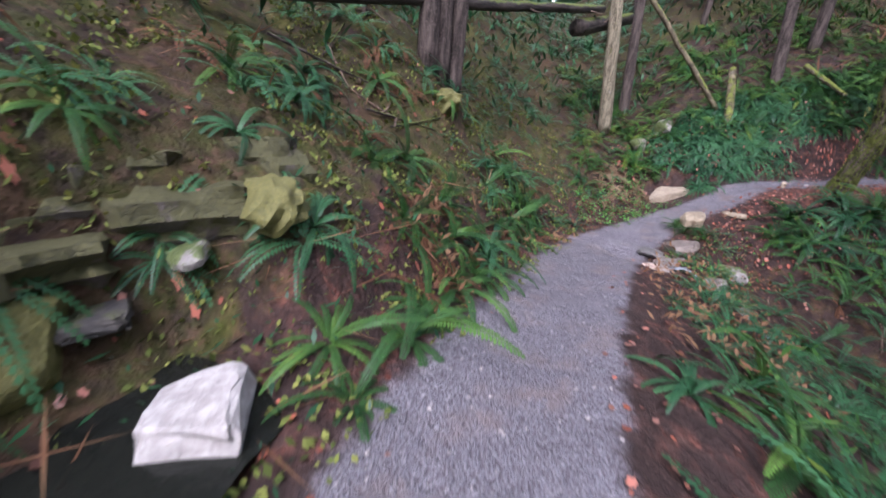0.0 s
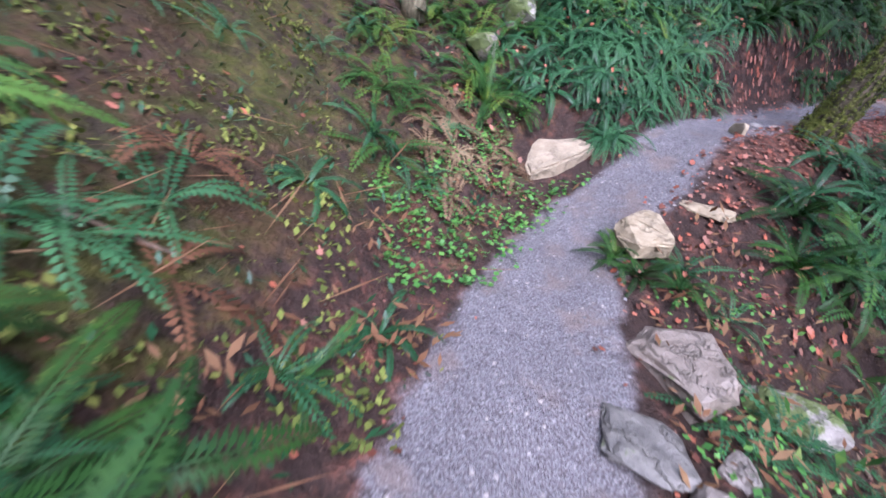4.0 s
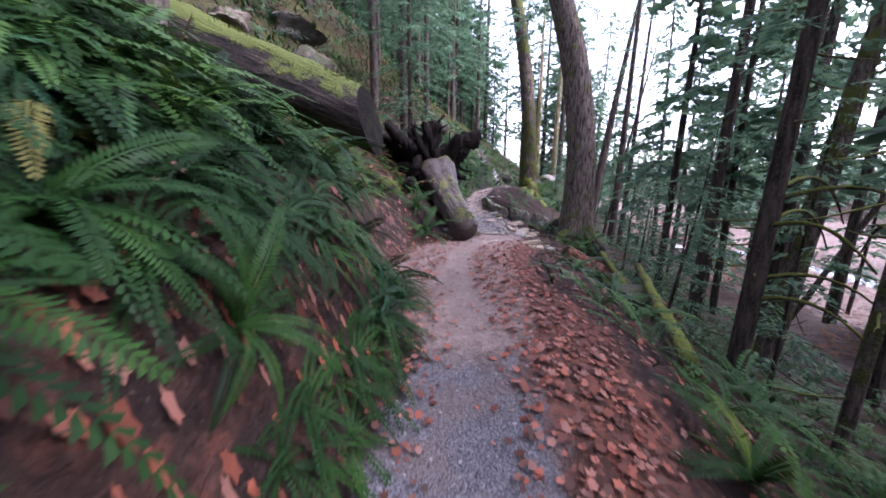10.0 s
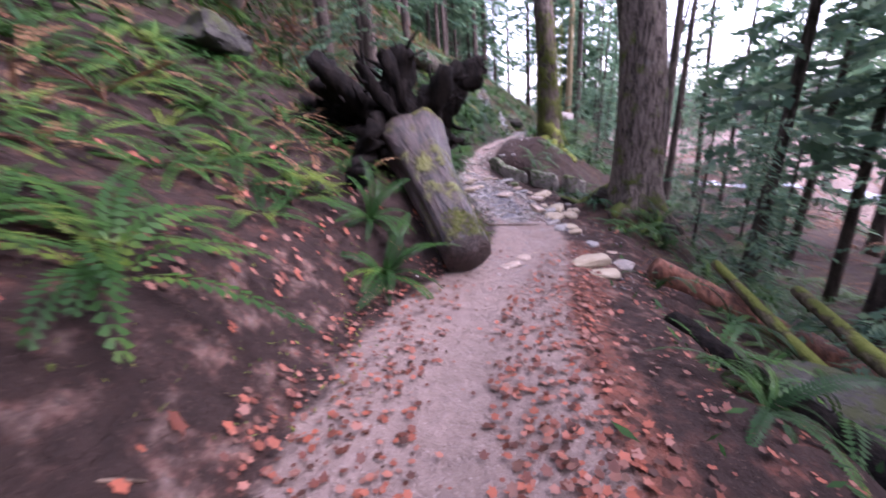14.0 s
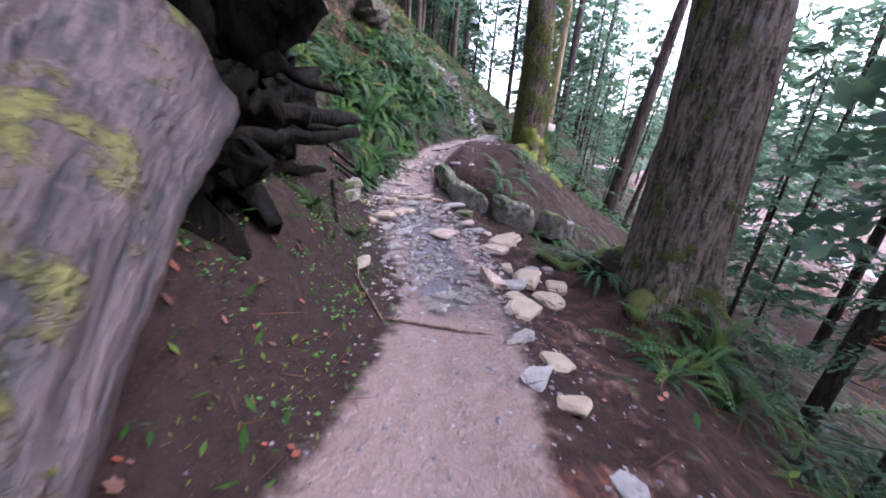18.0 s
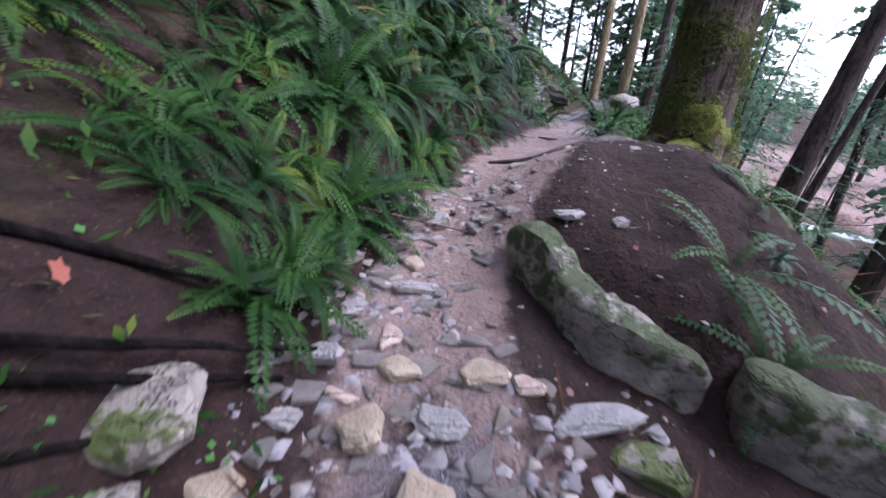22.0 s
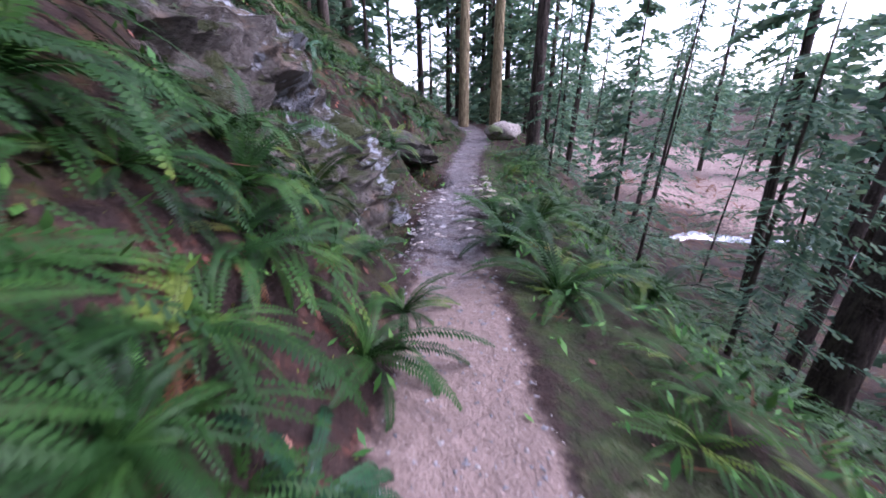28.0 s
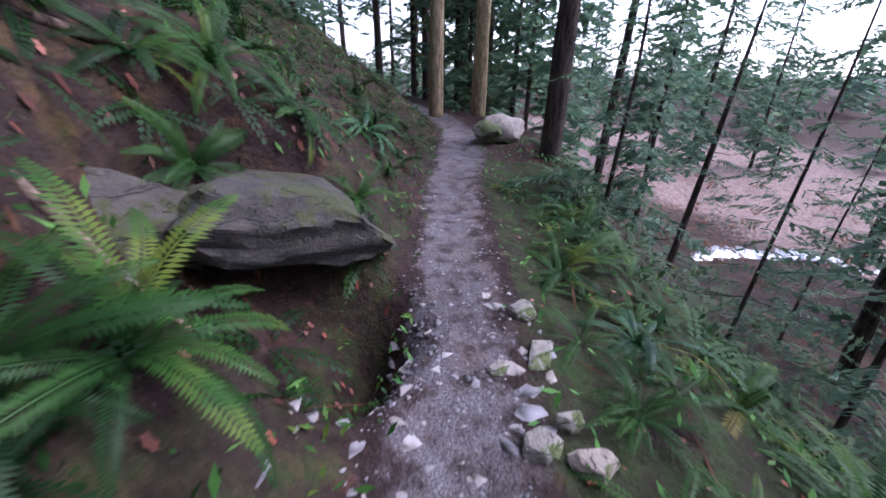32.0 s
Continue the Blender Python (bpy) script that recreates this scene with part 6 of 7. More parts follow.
# ---- fallen wood ----
def big_log():
    """The great mossy log whose sawn end hangs over the bank."""
    a, b = np.array((-3.92, 9.26, 3.48)), np.array((-8.95, 9.15, 5.62))
    top = base("mossy_log", *a, "huge fallen log cushioned with bright moss, sawn end dark", "log")
    p = path_between((0, 0, 0), b - a, 26, 0.0, 0.03, 5)
    v, f = tube(p, np.linspace(0.35, 0.38, 26), 26, 5, 0.06, close=False)
    way = (b - a) / np.linalg.norm(b - a)
    slant = v[:26] @ np.array((0.75, -0.12, 0.25)) / 0.8
    for ring, share in ((0, 1.0), (1, 0.72), (2, 0.4), (3, 0.15)):
        v[ring * 26:ring * 26 + 26] += way * (slant * share)[:, None]
    part("bark", mesh_of("bark", v, f, M["log_moss"]), top, "wet brown bark half covered by moss")
    v2 = v[:26]
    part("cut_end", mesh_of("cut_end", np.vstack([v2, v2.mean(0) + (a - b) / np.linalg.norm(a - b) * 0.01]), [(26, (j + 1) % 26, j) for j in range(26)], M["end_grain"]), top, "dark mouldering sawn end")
    rng = np.random.RandomState(2)
    axis = (b - a) / np.linalg.norm(b - a)
    side = np.cross(axis, (0, 0, 1.0))
    up = np.cross(side, axis)
    ang, s = rng.normal(0.15, 0.6, 1100), rng.uniform(0.05, 0.95, 1100)
    keep = (np.sin(s * 23) + np.sin(s * 9 + 1) + rng.normal(0, 0.6, 1100)) > -0.4
    ang, s = ang[keep], s[keep]
    nn = np.cos(ang)[:, None] * up + np.sin(ang)[:, None] * side
    part("moss", quad_mesh("moss", moss_tufts((b - a) * s[:, None] + nn * 0.36, nn, 0.02, 3, 10), M["moss_tuft"]), top, "bright yellow-green moss cushions")
    for k in range(6):
        s0 = 0.18 + 0.12 * k
        q = (b - a) * s0 + side * 0.33 - up * 0.1
        v, f = tube(path_between(q, q + axis * rng.uniform(-1.2, -0.5) - up * rng.uniform(0, 0.3) + side * 0.15, 6, 0.02, 0.03, k), np.linspace(0.05, 0.02, 6), 5, k, 0.3)
        part("bark_strip", mesh_of("bark_strip", v, f, M["log_bark"]), top, "loose strip of wet bark")


big_log()


def root_log():
    """The fallen trunk with its upturned root plate beside the trail."""
    a, b = np.array((-2.76, 12.80, 1.60)), np.array((-3.56, 14.85, 2.75))
    top = base("uprooted_log", *a, "wet fallen trunk with its black upturned root plate", "log")
    axis = (b - a) / np.linalg.norm(b - a)
    p = path_between((0, 0, 0), b - a, 34, 0.0, 0.0, 5)
    v, f = tube(p, np.interp(np.linspace(0, 1, 34), [0, 0.4, 0.75, 1], [0.29, 0.33, 0.40, 0.56]), 44, 6, 0.035)
    ring = np.arange(len(v)) // 44
    turn = (np.arange(len(v)) % 44) * 2 * np.pi / 44
    flute = 0.035 * np.sin(5 * turn + 0.9 + 0.02 * ring) + 0.028 * np.sin(9 * turn + 0.05 * ring) - 0.10 * np.exp(-(((turn - 1.55 + np.pi) % (2 * np.pi) - np.pi) / 0.16) ** 2)
    v = p[ring] + (v - p[ring]) * (1 + flute * np.clip(ring / 6, 0.25, 1) * 1.3)[:, None]
    part("trunk", mesh_of("trunk", v, f, M["wet_wood"]), top, "wet grey-brown trunk, mossy at its end")
    c = b - a
    rng = np.random.RandomState(11)
    side = np.cross(axis, (0, 0, 1.0))
    side /= np.linalg.norm(side)
    up = np.cross(side, axis)
    for ang0, low, high, many in ((90, 0.0, 0.2, 260), (175, 0.1, 0.75, 160), (30, 0.0, 0.35, 60)):
        ang, s = np.radians(rng.normal(ang0, 28, many)), rng.uniform(low, high, many)
        nn = np.cos(ang)[:, None] * side + np.sin(ang)[:, None] * up
        part("moss", quad_mesh("moss", moss_tufts(c * s[:, None] + nn * 0.31, nn, 0.0075, many, 26), M["moss_tuft"]), top, "yellow-green moss on the wet trunk")
    # both lumps carry the root plate's deep shade in their near-black colour
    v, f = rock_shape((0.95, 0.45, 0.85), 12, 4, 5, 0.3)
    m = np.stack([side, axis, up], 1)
    part("root_plate", mesh_of("root_plate", v @ m.T + c + axis * 0.14 - up * 0.28, f, M["shaded_root_wood"]), top, "tangled root plate, the shade between roots painted black")
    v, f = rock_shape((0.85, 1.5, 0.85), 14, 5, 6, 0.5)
    part("root_plate", mesh_of("root_plate", v + np.array((-4.15, 16.3, 2.62)) - a, f, M["shaded_root_wood"]), top, "earthy mass of dark roots with their deep shade painted in")
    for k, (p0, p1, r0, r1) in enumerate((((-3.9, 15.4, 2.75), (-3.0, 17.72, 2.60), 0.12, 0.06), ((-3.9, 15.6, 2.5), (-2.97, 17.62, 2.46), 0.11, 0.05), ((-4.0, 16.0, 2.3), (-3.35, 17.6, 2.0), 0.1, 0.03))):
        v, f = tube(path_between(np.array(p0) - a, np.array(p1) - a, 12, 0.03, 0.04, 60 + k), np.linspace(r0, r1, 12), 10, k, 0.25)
        part("root", mesh_of("root", v, f, M["shaded_root_wood"]), top, "broken black root jutting beside the trail")
    arms = [(34, 1.8, .27), (66, 1.35, .2), (84, 1.4, .23), (48, 1.4, .17), (151, 1.7, .27), (138, 1.9, .22), (178, 2.0, .24), (-11, 1.0, .13), (-4, 0.9, .1), (166, 1.5, .16), (-140, 1.4, .24), (-50, 1.1, .2), (-95, 1.1, .26), (-160, 1.6, .2), (-115, 1.2, .2), (108, 1.3, .18), (122, 1.5, .12), (20, 1.3, .14)]
    for k, (ang, l, r) in enumerate(arms):
        o = np.cos(radians(ang)) * side + np.sin(radians(ang)) * up + axis * rng.uniform(-0.1, 0.5)
        o /= np.linalg.norm(o)
        p0 = c + axis * 0.2
        bend = rng.normal(size=3) * 0.12
        pts = [p0 + o * l * s + bend * np.sin(3 * s) for s in (0, 0.3, 0.55, 0.8, 1.0)]
        cc = curve_through([(*q, 0) for q in pts], 0.05)[:, :3]
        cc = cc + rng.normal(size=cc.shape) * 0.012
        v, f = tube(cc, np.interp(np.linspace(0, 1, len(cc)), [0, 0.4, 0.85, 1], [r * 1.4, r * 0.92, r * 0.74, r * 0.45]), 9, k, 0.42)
        part("root", mesh_of("root", v, f, M["shaded_root_wood"]), top)
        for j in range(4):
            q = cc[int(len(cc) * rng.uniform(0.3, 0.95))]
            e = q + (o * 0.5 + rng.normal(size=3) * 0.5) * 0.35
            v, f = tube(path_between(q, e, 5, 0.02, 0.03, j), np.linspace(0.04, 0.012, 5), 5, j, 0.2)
            part("rootlet", mesh_of("rootlet", v, f, M["shaded_root_wood"]), top)


root_log()


def low_log(name, a, b, r0, r1, bark, label, seed, cut=True, lift=0.6, stubs=0):
    pa, pb = foot(*a, r0 * lift), foot(*b, r1 * lift)
    return leaning_trunk(name, pa, pb, r0, r1, bark, label, seed, "log", rough=0.12, n=14, sides=14, stubs=stubs)


low_log("rotten_log", (-0.42, 13.35), (1.3, 12.7), 0.17, 0.2, "red_wood", "red rotten log with a sawn end", 301)
low_log("rotten_log", (1.2, 12.9), (1.7, 12.2), 0.2, 0.16, "red_wood", "hollow rotten stump wood below the trail", 302)
low_log("charred_log", (-0.85, 12.0), (-0.2, 10.2), 0.12, 0.15, "shaded_root_wood", "half-buried blackened log beside the trail", 303, lift=0.25)
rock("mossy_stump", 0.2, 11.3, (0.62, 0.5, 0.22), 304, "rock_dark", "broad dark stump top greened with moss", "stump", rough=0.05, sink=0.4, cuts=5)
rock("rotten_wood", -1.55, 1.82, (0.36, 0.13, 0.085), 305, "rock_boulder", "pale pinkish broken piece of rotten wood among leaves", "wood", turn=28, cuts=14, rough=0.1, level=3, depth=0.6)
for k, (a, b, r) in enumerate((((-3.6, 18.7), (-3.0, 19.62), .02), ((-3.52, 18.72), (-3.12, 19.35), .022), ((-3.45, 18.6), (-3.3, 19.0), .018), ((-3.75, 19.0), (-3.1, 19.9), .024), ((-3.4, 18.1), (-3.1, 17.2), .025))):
    low_log("dark_branch", a, b, r, r * 0.6, "shaded_root_wood", "dark wet fallen branch at the bank's foot", 310 + k, lift=1.0)
low_log("stick", (-2.35, 15.95), (-0.95, 15.75), 0.014, 0.009, "twig", "thin pale branch lying across the trail", 330, lift=0.8)
low_log("stick", (-2.75, 16.6), (-2.35, 15.9), 0.013, 0.009, "twig", "thin curved stick beside the trail", 331, lift=0.8)
low_log("stick", (-2.3, 31.9), (-0.6, 31.2), 0.03, 0.02, "twig", "thin fallen stem across the rock", 332, lift=4)
leaning_trunk("branch", (-1.2, 32.2, 3.6), (0.15, 34.0, 3.0), 0.03, 0.012, "twig", "bare branch hanging over the bank", 333, "branch", stubs=5)
for k, (xa, ya, xb, yb) in enumerate(((2.09, -5.97, 1.23, -4.55), (1.98, -4.87, 1.1, -4.15), (1.91, -4.6, 0.44, -3.97), (1.69, -5.5, 0.63, -5.59))):
    low_log("fallen_branch", (xa, ya), (xb, yb), 0.022 - 0.003 * k, 0.008, "log_bark", "thin dark fallen branch lying across the mossy slope", 340 + k, lift=3.0, stubs=3)
for k in range(34):
    r = np.random.RandomState(400 + k)
    x, y = r.uniform(-5, 3), r.uniform(-5, 24)
    d = float(lie([x], [y])[0][0])
    if abs(d) > 0.8 and not -0.8 < d < 0:
        a = r.uniform(0, 3.14)
        l = r.uniform(0.3, 1.1)
        low_log("twig", (x, y), (x + l * np.cos(a), y + l * np.sin(a)), 0.014, 0.007, "twig", "fallen twig on the forest floor", 400 + k, lift=1.2)

# ---- ferns ----
LABELS = {"fern_lush": "bright green glossy fern on the bank", "fern": "lush green sword fern on the bank", "fern_blue": "glossy blue-green deer fern on the bank", "fern_dead": "withered brown fern drooping on the bank", "fern_old": "yellowing sword fern beside the trail"}
NEAR = [(fern_parted(fern_form(1, 16, "fern"), LABELS["fern"]), "fern"), (fern_parted(fern_form(2, 13, "fern", 3), "green sword fern with brown dead fronds beneath"), "fern"),
        (fern_parted(fern_form(3, 17, "fern_blue"), LABELS["fern_blue"]), "fern_blue"), (fern_parted(fern_form(4, 9, "fern", 2, 3), LABELS["fern_old"]), "fern_old"),
        (fern_parted(fern_form(5, 3, "fern", 8), LABELS["fern_dead"]), "fern_dead"), (fern_parted(fern_form(6, 16, "fern_lush"), LABELS["fern_lush"]), "fern_lush")]


def slope_turn(x, y, share=0.6):
    """A turn that leans a plant part way with the slope."""
    e = 0.25
    gx = (ground_at(x + e, y) - ground_at(x - e, y)) / (2 * e)
    gy = (ground_at(x, y + e) - ground_at(x, y - e)) / (2 * e)
    n = Vector((-gx * share, -gy * share, 1)).normalized()
    return Vector((0, 0, 1)).rotation_difference(n).to_matrix().to_4x4()


PLACED = []


def plant(kind, x, y, size, turn, lift=0.0):
    PLACED.append((x, y))
    m = pose(x, y, ground_at(x, y) + lift - 0.02) @ slope_turn(x, y) @ pose(0, 0, 0, 0, 0, turn) @ Matrix.Diagonal((size, size, size, 1))
    return copy_thing(kind, m)


for k, (x, y, s, kind) in enumerate((
        (4.58, -3.85, 0.85, 0), (4.94, -4.22, 0.6, 0), (5.2, -4.0, 0.5, 0), (4.2, -3.8, 0.8, 0), (3.75, -3.6, 0.9, 0), (3.3, -3.45, 0.9, 0), (2.76, -3.33, 0.9, 2), (3.1, -3.75, 0.9, 0), (2.3, -3.3, 0.8, 2), (3.6, -4.1, 0.6, 1),
        (4.9, -1.66, 1.15, 0), (3.75, -1.0, 1.05, 0), (4.6, -2.1, 0.7, 2), (4.3, -1.2, 0.9, 0), (3.0, -1.2, 0.6, 2), (4.02, -5.2, 0.55, 2), (3.12, -5.21, 0.8, 2), (2.14, -4.38, 1.05, 0), (3.02, -4.54, 0.85, 1), (2.41, -5.4, 0.85, 2), (3.4, -5.6, 0.8, 0),
        (-0.5, -3.0, 0.7, 2), (1.02, -2.98, 0.85, 0), (2.82, -3.92, 1.0, 1), (1.6, -3.2, 0.9, 0), (1.3, -2.75, 0.7, 0), (0.5, -3.4, 0.7, 2), (-0.26, -3.06, 1.15, 0), (-0.2, -2.67, 0.95, 1), (0.33, -2.75, 1.05, 0), (0.2, -2.5, 0.7, 0), (0.0, -2.4, 0.6, 1), (-1.06, 1.04, 0.55, 0), (-1.25, 0.75, 0.45, 0),
        (-1.38, 2.91, 0.85, 2), (-1.22, 3.55, 1.05, 2), (-0.74, 3.07, 0.9, 2), (-1.7, 3.5, 0.7, 2), (-1.24, 4.0, 1.1, 0), (-1.27, 2.6, 0.9, 0), (-0.9, 2.2, 0.7, 0),
        (-3.79, 1.3, 0.8, 2), (-3.67, 1.94, 0.8, 2), (-3.94, 0.51, 1.0, 0), (-4.21, 1.75, 0.9, 2), (-3.36, 1.8, 0.6, 2), (-3.39, 2.2, 0.6, 2), (-3.5, 2.8, 0.6, 2), (-3.62, 3.4, 0.6, 2), (-4.1, 1.15, 0.7, 2), (-3.95, 2.3, 0.8, 2), (-4.25, 9.0, 0.7, 0),
        (-1.5, 0.7, 0.5, 0), (-3.6, 7.9, 0.8, 0), (-3.65, 12.3, 1.0, 0), (-3.9, 12.9, 0.9, 0), (-0.75, 10.9, 0.6, 0), (0.4, 7.0, 1.0, 0), (-1.2, 6.3, 0.9, 0),
        (-3.3, 16.9, 0.45, 0), (-3.0, 17.5, 0.38, 0), (-3.35, 20.6, 1.1, 0), (-3.6, 21.3, 1.2, 0), (-3.2, 22.0, 1.1, 0), (-3.25, 22.7, 1.05, 3), (-2.8, 23.4, 1.1, 0), (-2.75, 24.2, 1.0, 3), (-0.55, 24.4, 0.75, 2), (-0.35, 20.6, 0.32, 2),
        (0.35, 27.0, 1.1, 0), (0.25, 27.9, 0.9, 0), (0.55, 29.0, 0.95, 1), (0.9, 28.6, 1.2, 0), (-0.95, 26.9, 0.6, 0), (-1.8, 25.6, 0.7, 4), (-1.75, 26.05, 0.65, 4), (-2.1, 26.2, 0.8, 1), (-1.5, 25.4, 0.8, 2), (-0.6, 32.75, 0.7, 0), (-0.1, 32.9, 0.65, 1), (-0.95, 32.5, 0.7, 1), (0.25, 32.75, 0.5, 0), (-1.8, 26.6, 0.8, 0), (-1.75, 26.3, 0.7, 3), (-1.4, 26.9, 0.75, 1), (-1.6, 27.3, 0.8, 0), (-1.25, 26.3, 0.9, 0), (-1.95, 26.9, 1.0, 1), (-1.2, 27.5, 0.6, 1), (-0.62, 30.75, 0.75, 0), (-0.9, 30.7, 0.8, 0), (-0.75, 32.3, 0.6, 0), (0.42, 28.11, 0.7, 4), (0.5, 28.0, 0.6, 3), (-2.65, -4.54, 0.8, 2), (-0.07, -4.04, 0.7, 2), (-0.95, -3.24, 0.9, 0), (0.92, -3.4, 0.8, 0), (0.23, -2.9, 0.7, 0), (2.14, -5.57, 0.9, 2), (-4.13, -4.46, 0.7, 2), (-1.69, -3.21, 0.7, 0), (0.95, 16.35, 0.85, 0), (1.2, 16.7, 0.8, 2), (0.9, 15.9, 0.7, 0))):
    plant(NEAR[5 if kind == 0 and y < 0 else kind][0], x, y, s, 53 * k)


def scatter_ferns(count, x0, x1, y0, y1, d0, d1, gap, kinds, chances, seed, small=0.6, large=1.05):
    rng = np.random.RandomState(seed)
    xs, ys = rng.uniform(x0, x1, count * 12), rng.uniform(y0, y1, count * 12)
    d = lie(xs, ys)[0]
    made = 0
    for x, y, dd in zip(xs, ys, d):
        if made >= count:
            break
        if (x + 0.3) ** 2 + (y - 31.7) ** 2 < 0.9 or (x + 3.05) ** 2 + (y - 0.9) ** 2 < 0.85 or (y < 0.9 and -4.0 < x < -1.5 and 0 < dd < 1.7) or (3.7 < y < 5.5 and 0 < dd < 1.05):
            continue
        if not d0 < dd < d1 or any((x - a) ** 2 + (y - b) ** 2 < gap * gap for a, b in PLACED):
            continue
        if bump(np.array([x]), np.array([y]), -0.5, 20.6, 1.7, 1.9, 0)[0] > 0.15 or (abs(x - 0.95) < 0.8 and abs(y - 17.35) < 0.8):
            continue
        size = rng.uniform(small, large)
        plant(kinds[int(rng.choice(len(kinds), p=chances))], x, y, min(size, 0.58) if dd > 0 and dd < 1.1 else size, rng.uniform(0, 360))
        made += 1


K = [k for k, _ in NEAR][:5]
LUSH = [NEAR[5][0], *K[1:]]
scatter_ferns(46, -6, -2.6, 0.9, 4.6, 0.55, 2.6, 0.2, LUSH, (0.26, 0.12, 0.5, 0.04, 0.08), 1, 0.4, 0.75)
scatter_ferns(30, -6, -2.6, 4.4, 8.3, 0.62, 2.6, 0.26, K, (0.5, 0.2, 0.14, 0.08, 0.08), 8, 0.5, 0.95)
scatter_ferns(30, -6, -1.5, 19.4, 27.2, 0.75, 2.6, 0.32, K, (0.52, 0.15, 0.13, 0.12, 0.08), 2, 0.7, 1.1)
scatter_ferns(16, -5, -1.5, 19.8, 27.2, 0.55, 0.95, 0.2, K[:3], (0.6, 0.1, 0.3), 9, 0.32, 0.58)
scatter_ferns(12, -5.5, 6, -6.5, 0, 0.9, 3.6, 0.45, LUSH, (0.4, 0.15, 0.35, 0.02, 0.08), 3, 0.5, 0.85)
scatter_ferns(26, -1, 4.5, 23.5, 36, -3.2, -0.8, 0.4, K, (0.45, 0.2, 0.2, 0.1, 0.05), 4, 0.6, 1.0)
scatter_ferns(24, -4, 2, 29.8, 37, 0.75, 3.2, 0.36, K, (0.5, 0.2, 0.1, 0.05, 0.15), 5, 0.5, 0.9)
scatter_ferns(16, -3, 4, 1, 15, -3.0, -1.0, 0.42, LUSH, (0.5, 0.2, 0.2, 0.0, 0.1), 6, 0.5, 0.95)
scatter_ferns(6, -1, 4, 13.5, 19, -3.6, -1.7, 0.42, LUSH, (0.5, 0.1, 0.3, 0.0, 0.1), 16, 0.5, 0.9)
scatter_ferns(4, -6, -2.5, 8.7, 14.5, 1.9, 3.2, 0.45, K, (0.7, 0.2, 0.1, 0, 0), 7, 0.6, 0.9)
for k in [k for k, _ in NEAR]:
    for c in (*k.children_recursive, k):
        bpy.data.objects.remove(c)
fern_stuff("undergrowth_ferns", 400, 8, (-9, -2.5, -1, 14), lambda d, w, x, y: near(d, 2.0, 7, 0.5), "ferns crowding the slope above the trail", (0.5, 1.0), "fern", 8, 16, 0.09, 10)
fern_stuff("undergrowth_ferns", 600, 9, (-9, -1, 14, 42), lambda d, w, x, y: near(d, 2.3, 8, 0.5), "ferns and moss crowding the steep bank", (0.4, 0.9), "fern", 8, 16, 0.09, 10)
fern_stuff("undergrowth_ferns", 460, 10, (-12, 9, -14, 3), lambda d, w, x, y: near(d, 1.6, 11, 0.6), "dull blue-green ferns over the upper slope", (0.35, 0.75), "fern_blue", 8, 18, 0.085, 15)
fern_stuff("undergrowth_ferns", 560, 11, (-3, 13, 2, 44), lambda d, w, x, y: near(d, -9, -2.0, 0.5), "ferns on the slope below the trail", (0.5, 1.1), "fern_lush", 7, 15, 0.09)
fern_stuff("undergrowth_ferns", 200, 12, (-2, 10, -5, 5), lambda d, w, x, y: near(d, -6, -1.3, 0.5), "ferns and brambles below the first bend", (0.4, 0.9), "fern_blue", 8, 16, 0.085)
fern_stuff("undergrowth_ferns", 700, 13, (-32, -4, -6, 50), lambda d, w, x, y: near(d, 7, 22, 1.0), "dull brush and ferns high on the hillside", (0.8, 1.7), "fern_blue", 5, 7)
fern_stuff("undergrowth_ferns", 260, 14, (-22, 14, -32, 4), lambda d, w, x, y: near(d, 9, 24, 1.0), "brush and ferns high above the first bend", (0.8, 1.7), "fern_blue", 5, 7)
fern_stuff("undergrowth_ferns", 360, 17, (-6, 3, 29, 44), lambda d, w, x, y: near(d, 0.9, 5, 0.4), "ferns and low plants on the bank past the outcrop", (0.3, 0.7), "fern")
fern_stuff("undergrowth_ferns", 210, 18, (-6, -1.5, 19.5, 28), lambda d, w, x, y: near(d, 0.8, 2.6, 0.2), "small ferns filling the steep bank", (0.4, 0.75), "fern", 11, 22, 0.085)
fern_stuff("undergrowth_ferns", 170, 19, (-6, -2.5, 1.4, 4.8), lambda d, w, x, y: near(d, 0.6, 2.6, 0.12) * (1 - near(d, 0.3, 1.0, 0.1) * near(y, 3.9, 5.4, 0.2)), "dark deer ferns filling the bank above the trail", (0.4, 0.65), "fern_blue", 14, 22, 0.06, 35)
fern_stuff("undergrowth_ferns", 210, 21, (-6, -2.5, 4.6, 8.3), lambda d, w, x, y: near(d, 0.6, 2.7, 0.2) * (1 - near(d, 0.3, 1.0, 0.1) * near(y, 3.9, 5.4, 0.2)), "green ferns hanging over the bank's edge", (0.35, 0.7), "fern", 11, 22, 0.08, 15)
fern_stuff("undergrowth_ferns", 24, 22, (-6, -3.2, 6.0, 8.4), lambda d, w, x, y: near(d, 1.6, 2.8, 0.2), "bright ferns on the brow of the bank", (0.8, 1.15), "fern_lush", 12, 26, 0.085, 10)
fern_stuff("dead_bracken", 20, 23, (-4.2, -2.5, -0.6, 0.5), lambda d, w, x, y: near(d, 1.2, 2.1, 0.2), "pale withered bracken lying beside the boulder", (0.3, 0.5), "bracken", 8, 14, 0.16, 30)
fern_stuff("dead_bracken", 40, 24, (-2, 6, -6.5, -2), lambda d, w, x, y: near(d, 0.8, 3.2, 0.3), "brown withered ferns hanging on the slope", (0.3, 0.6), "fern_dead", 7, 14, 0.12, 35)
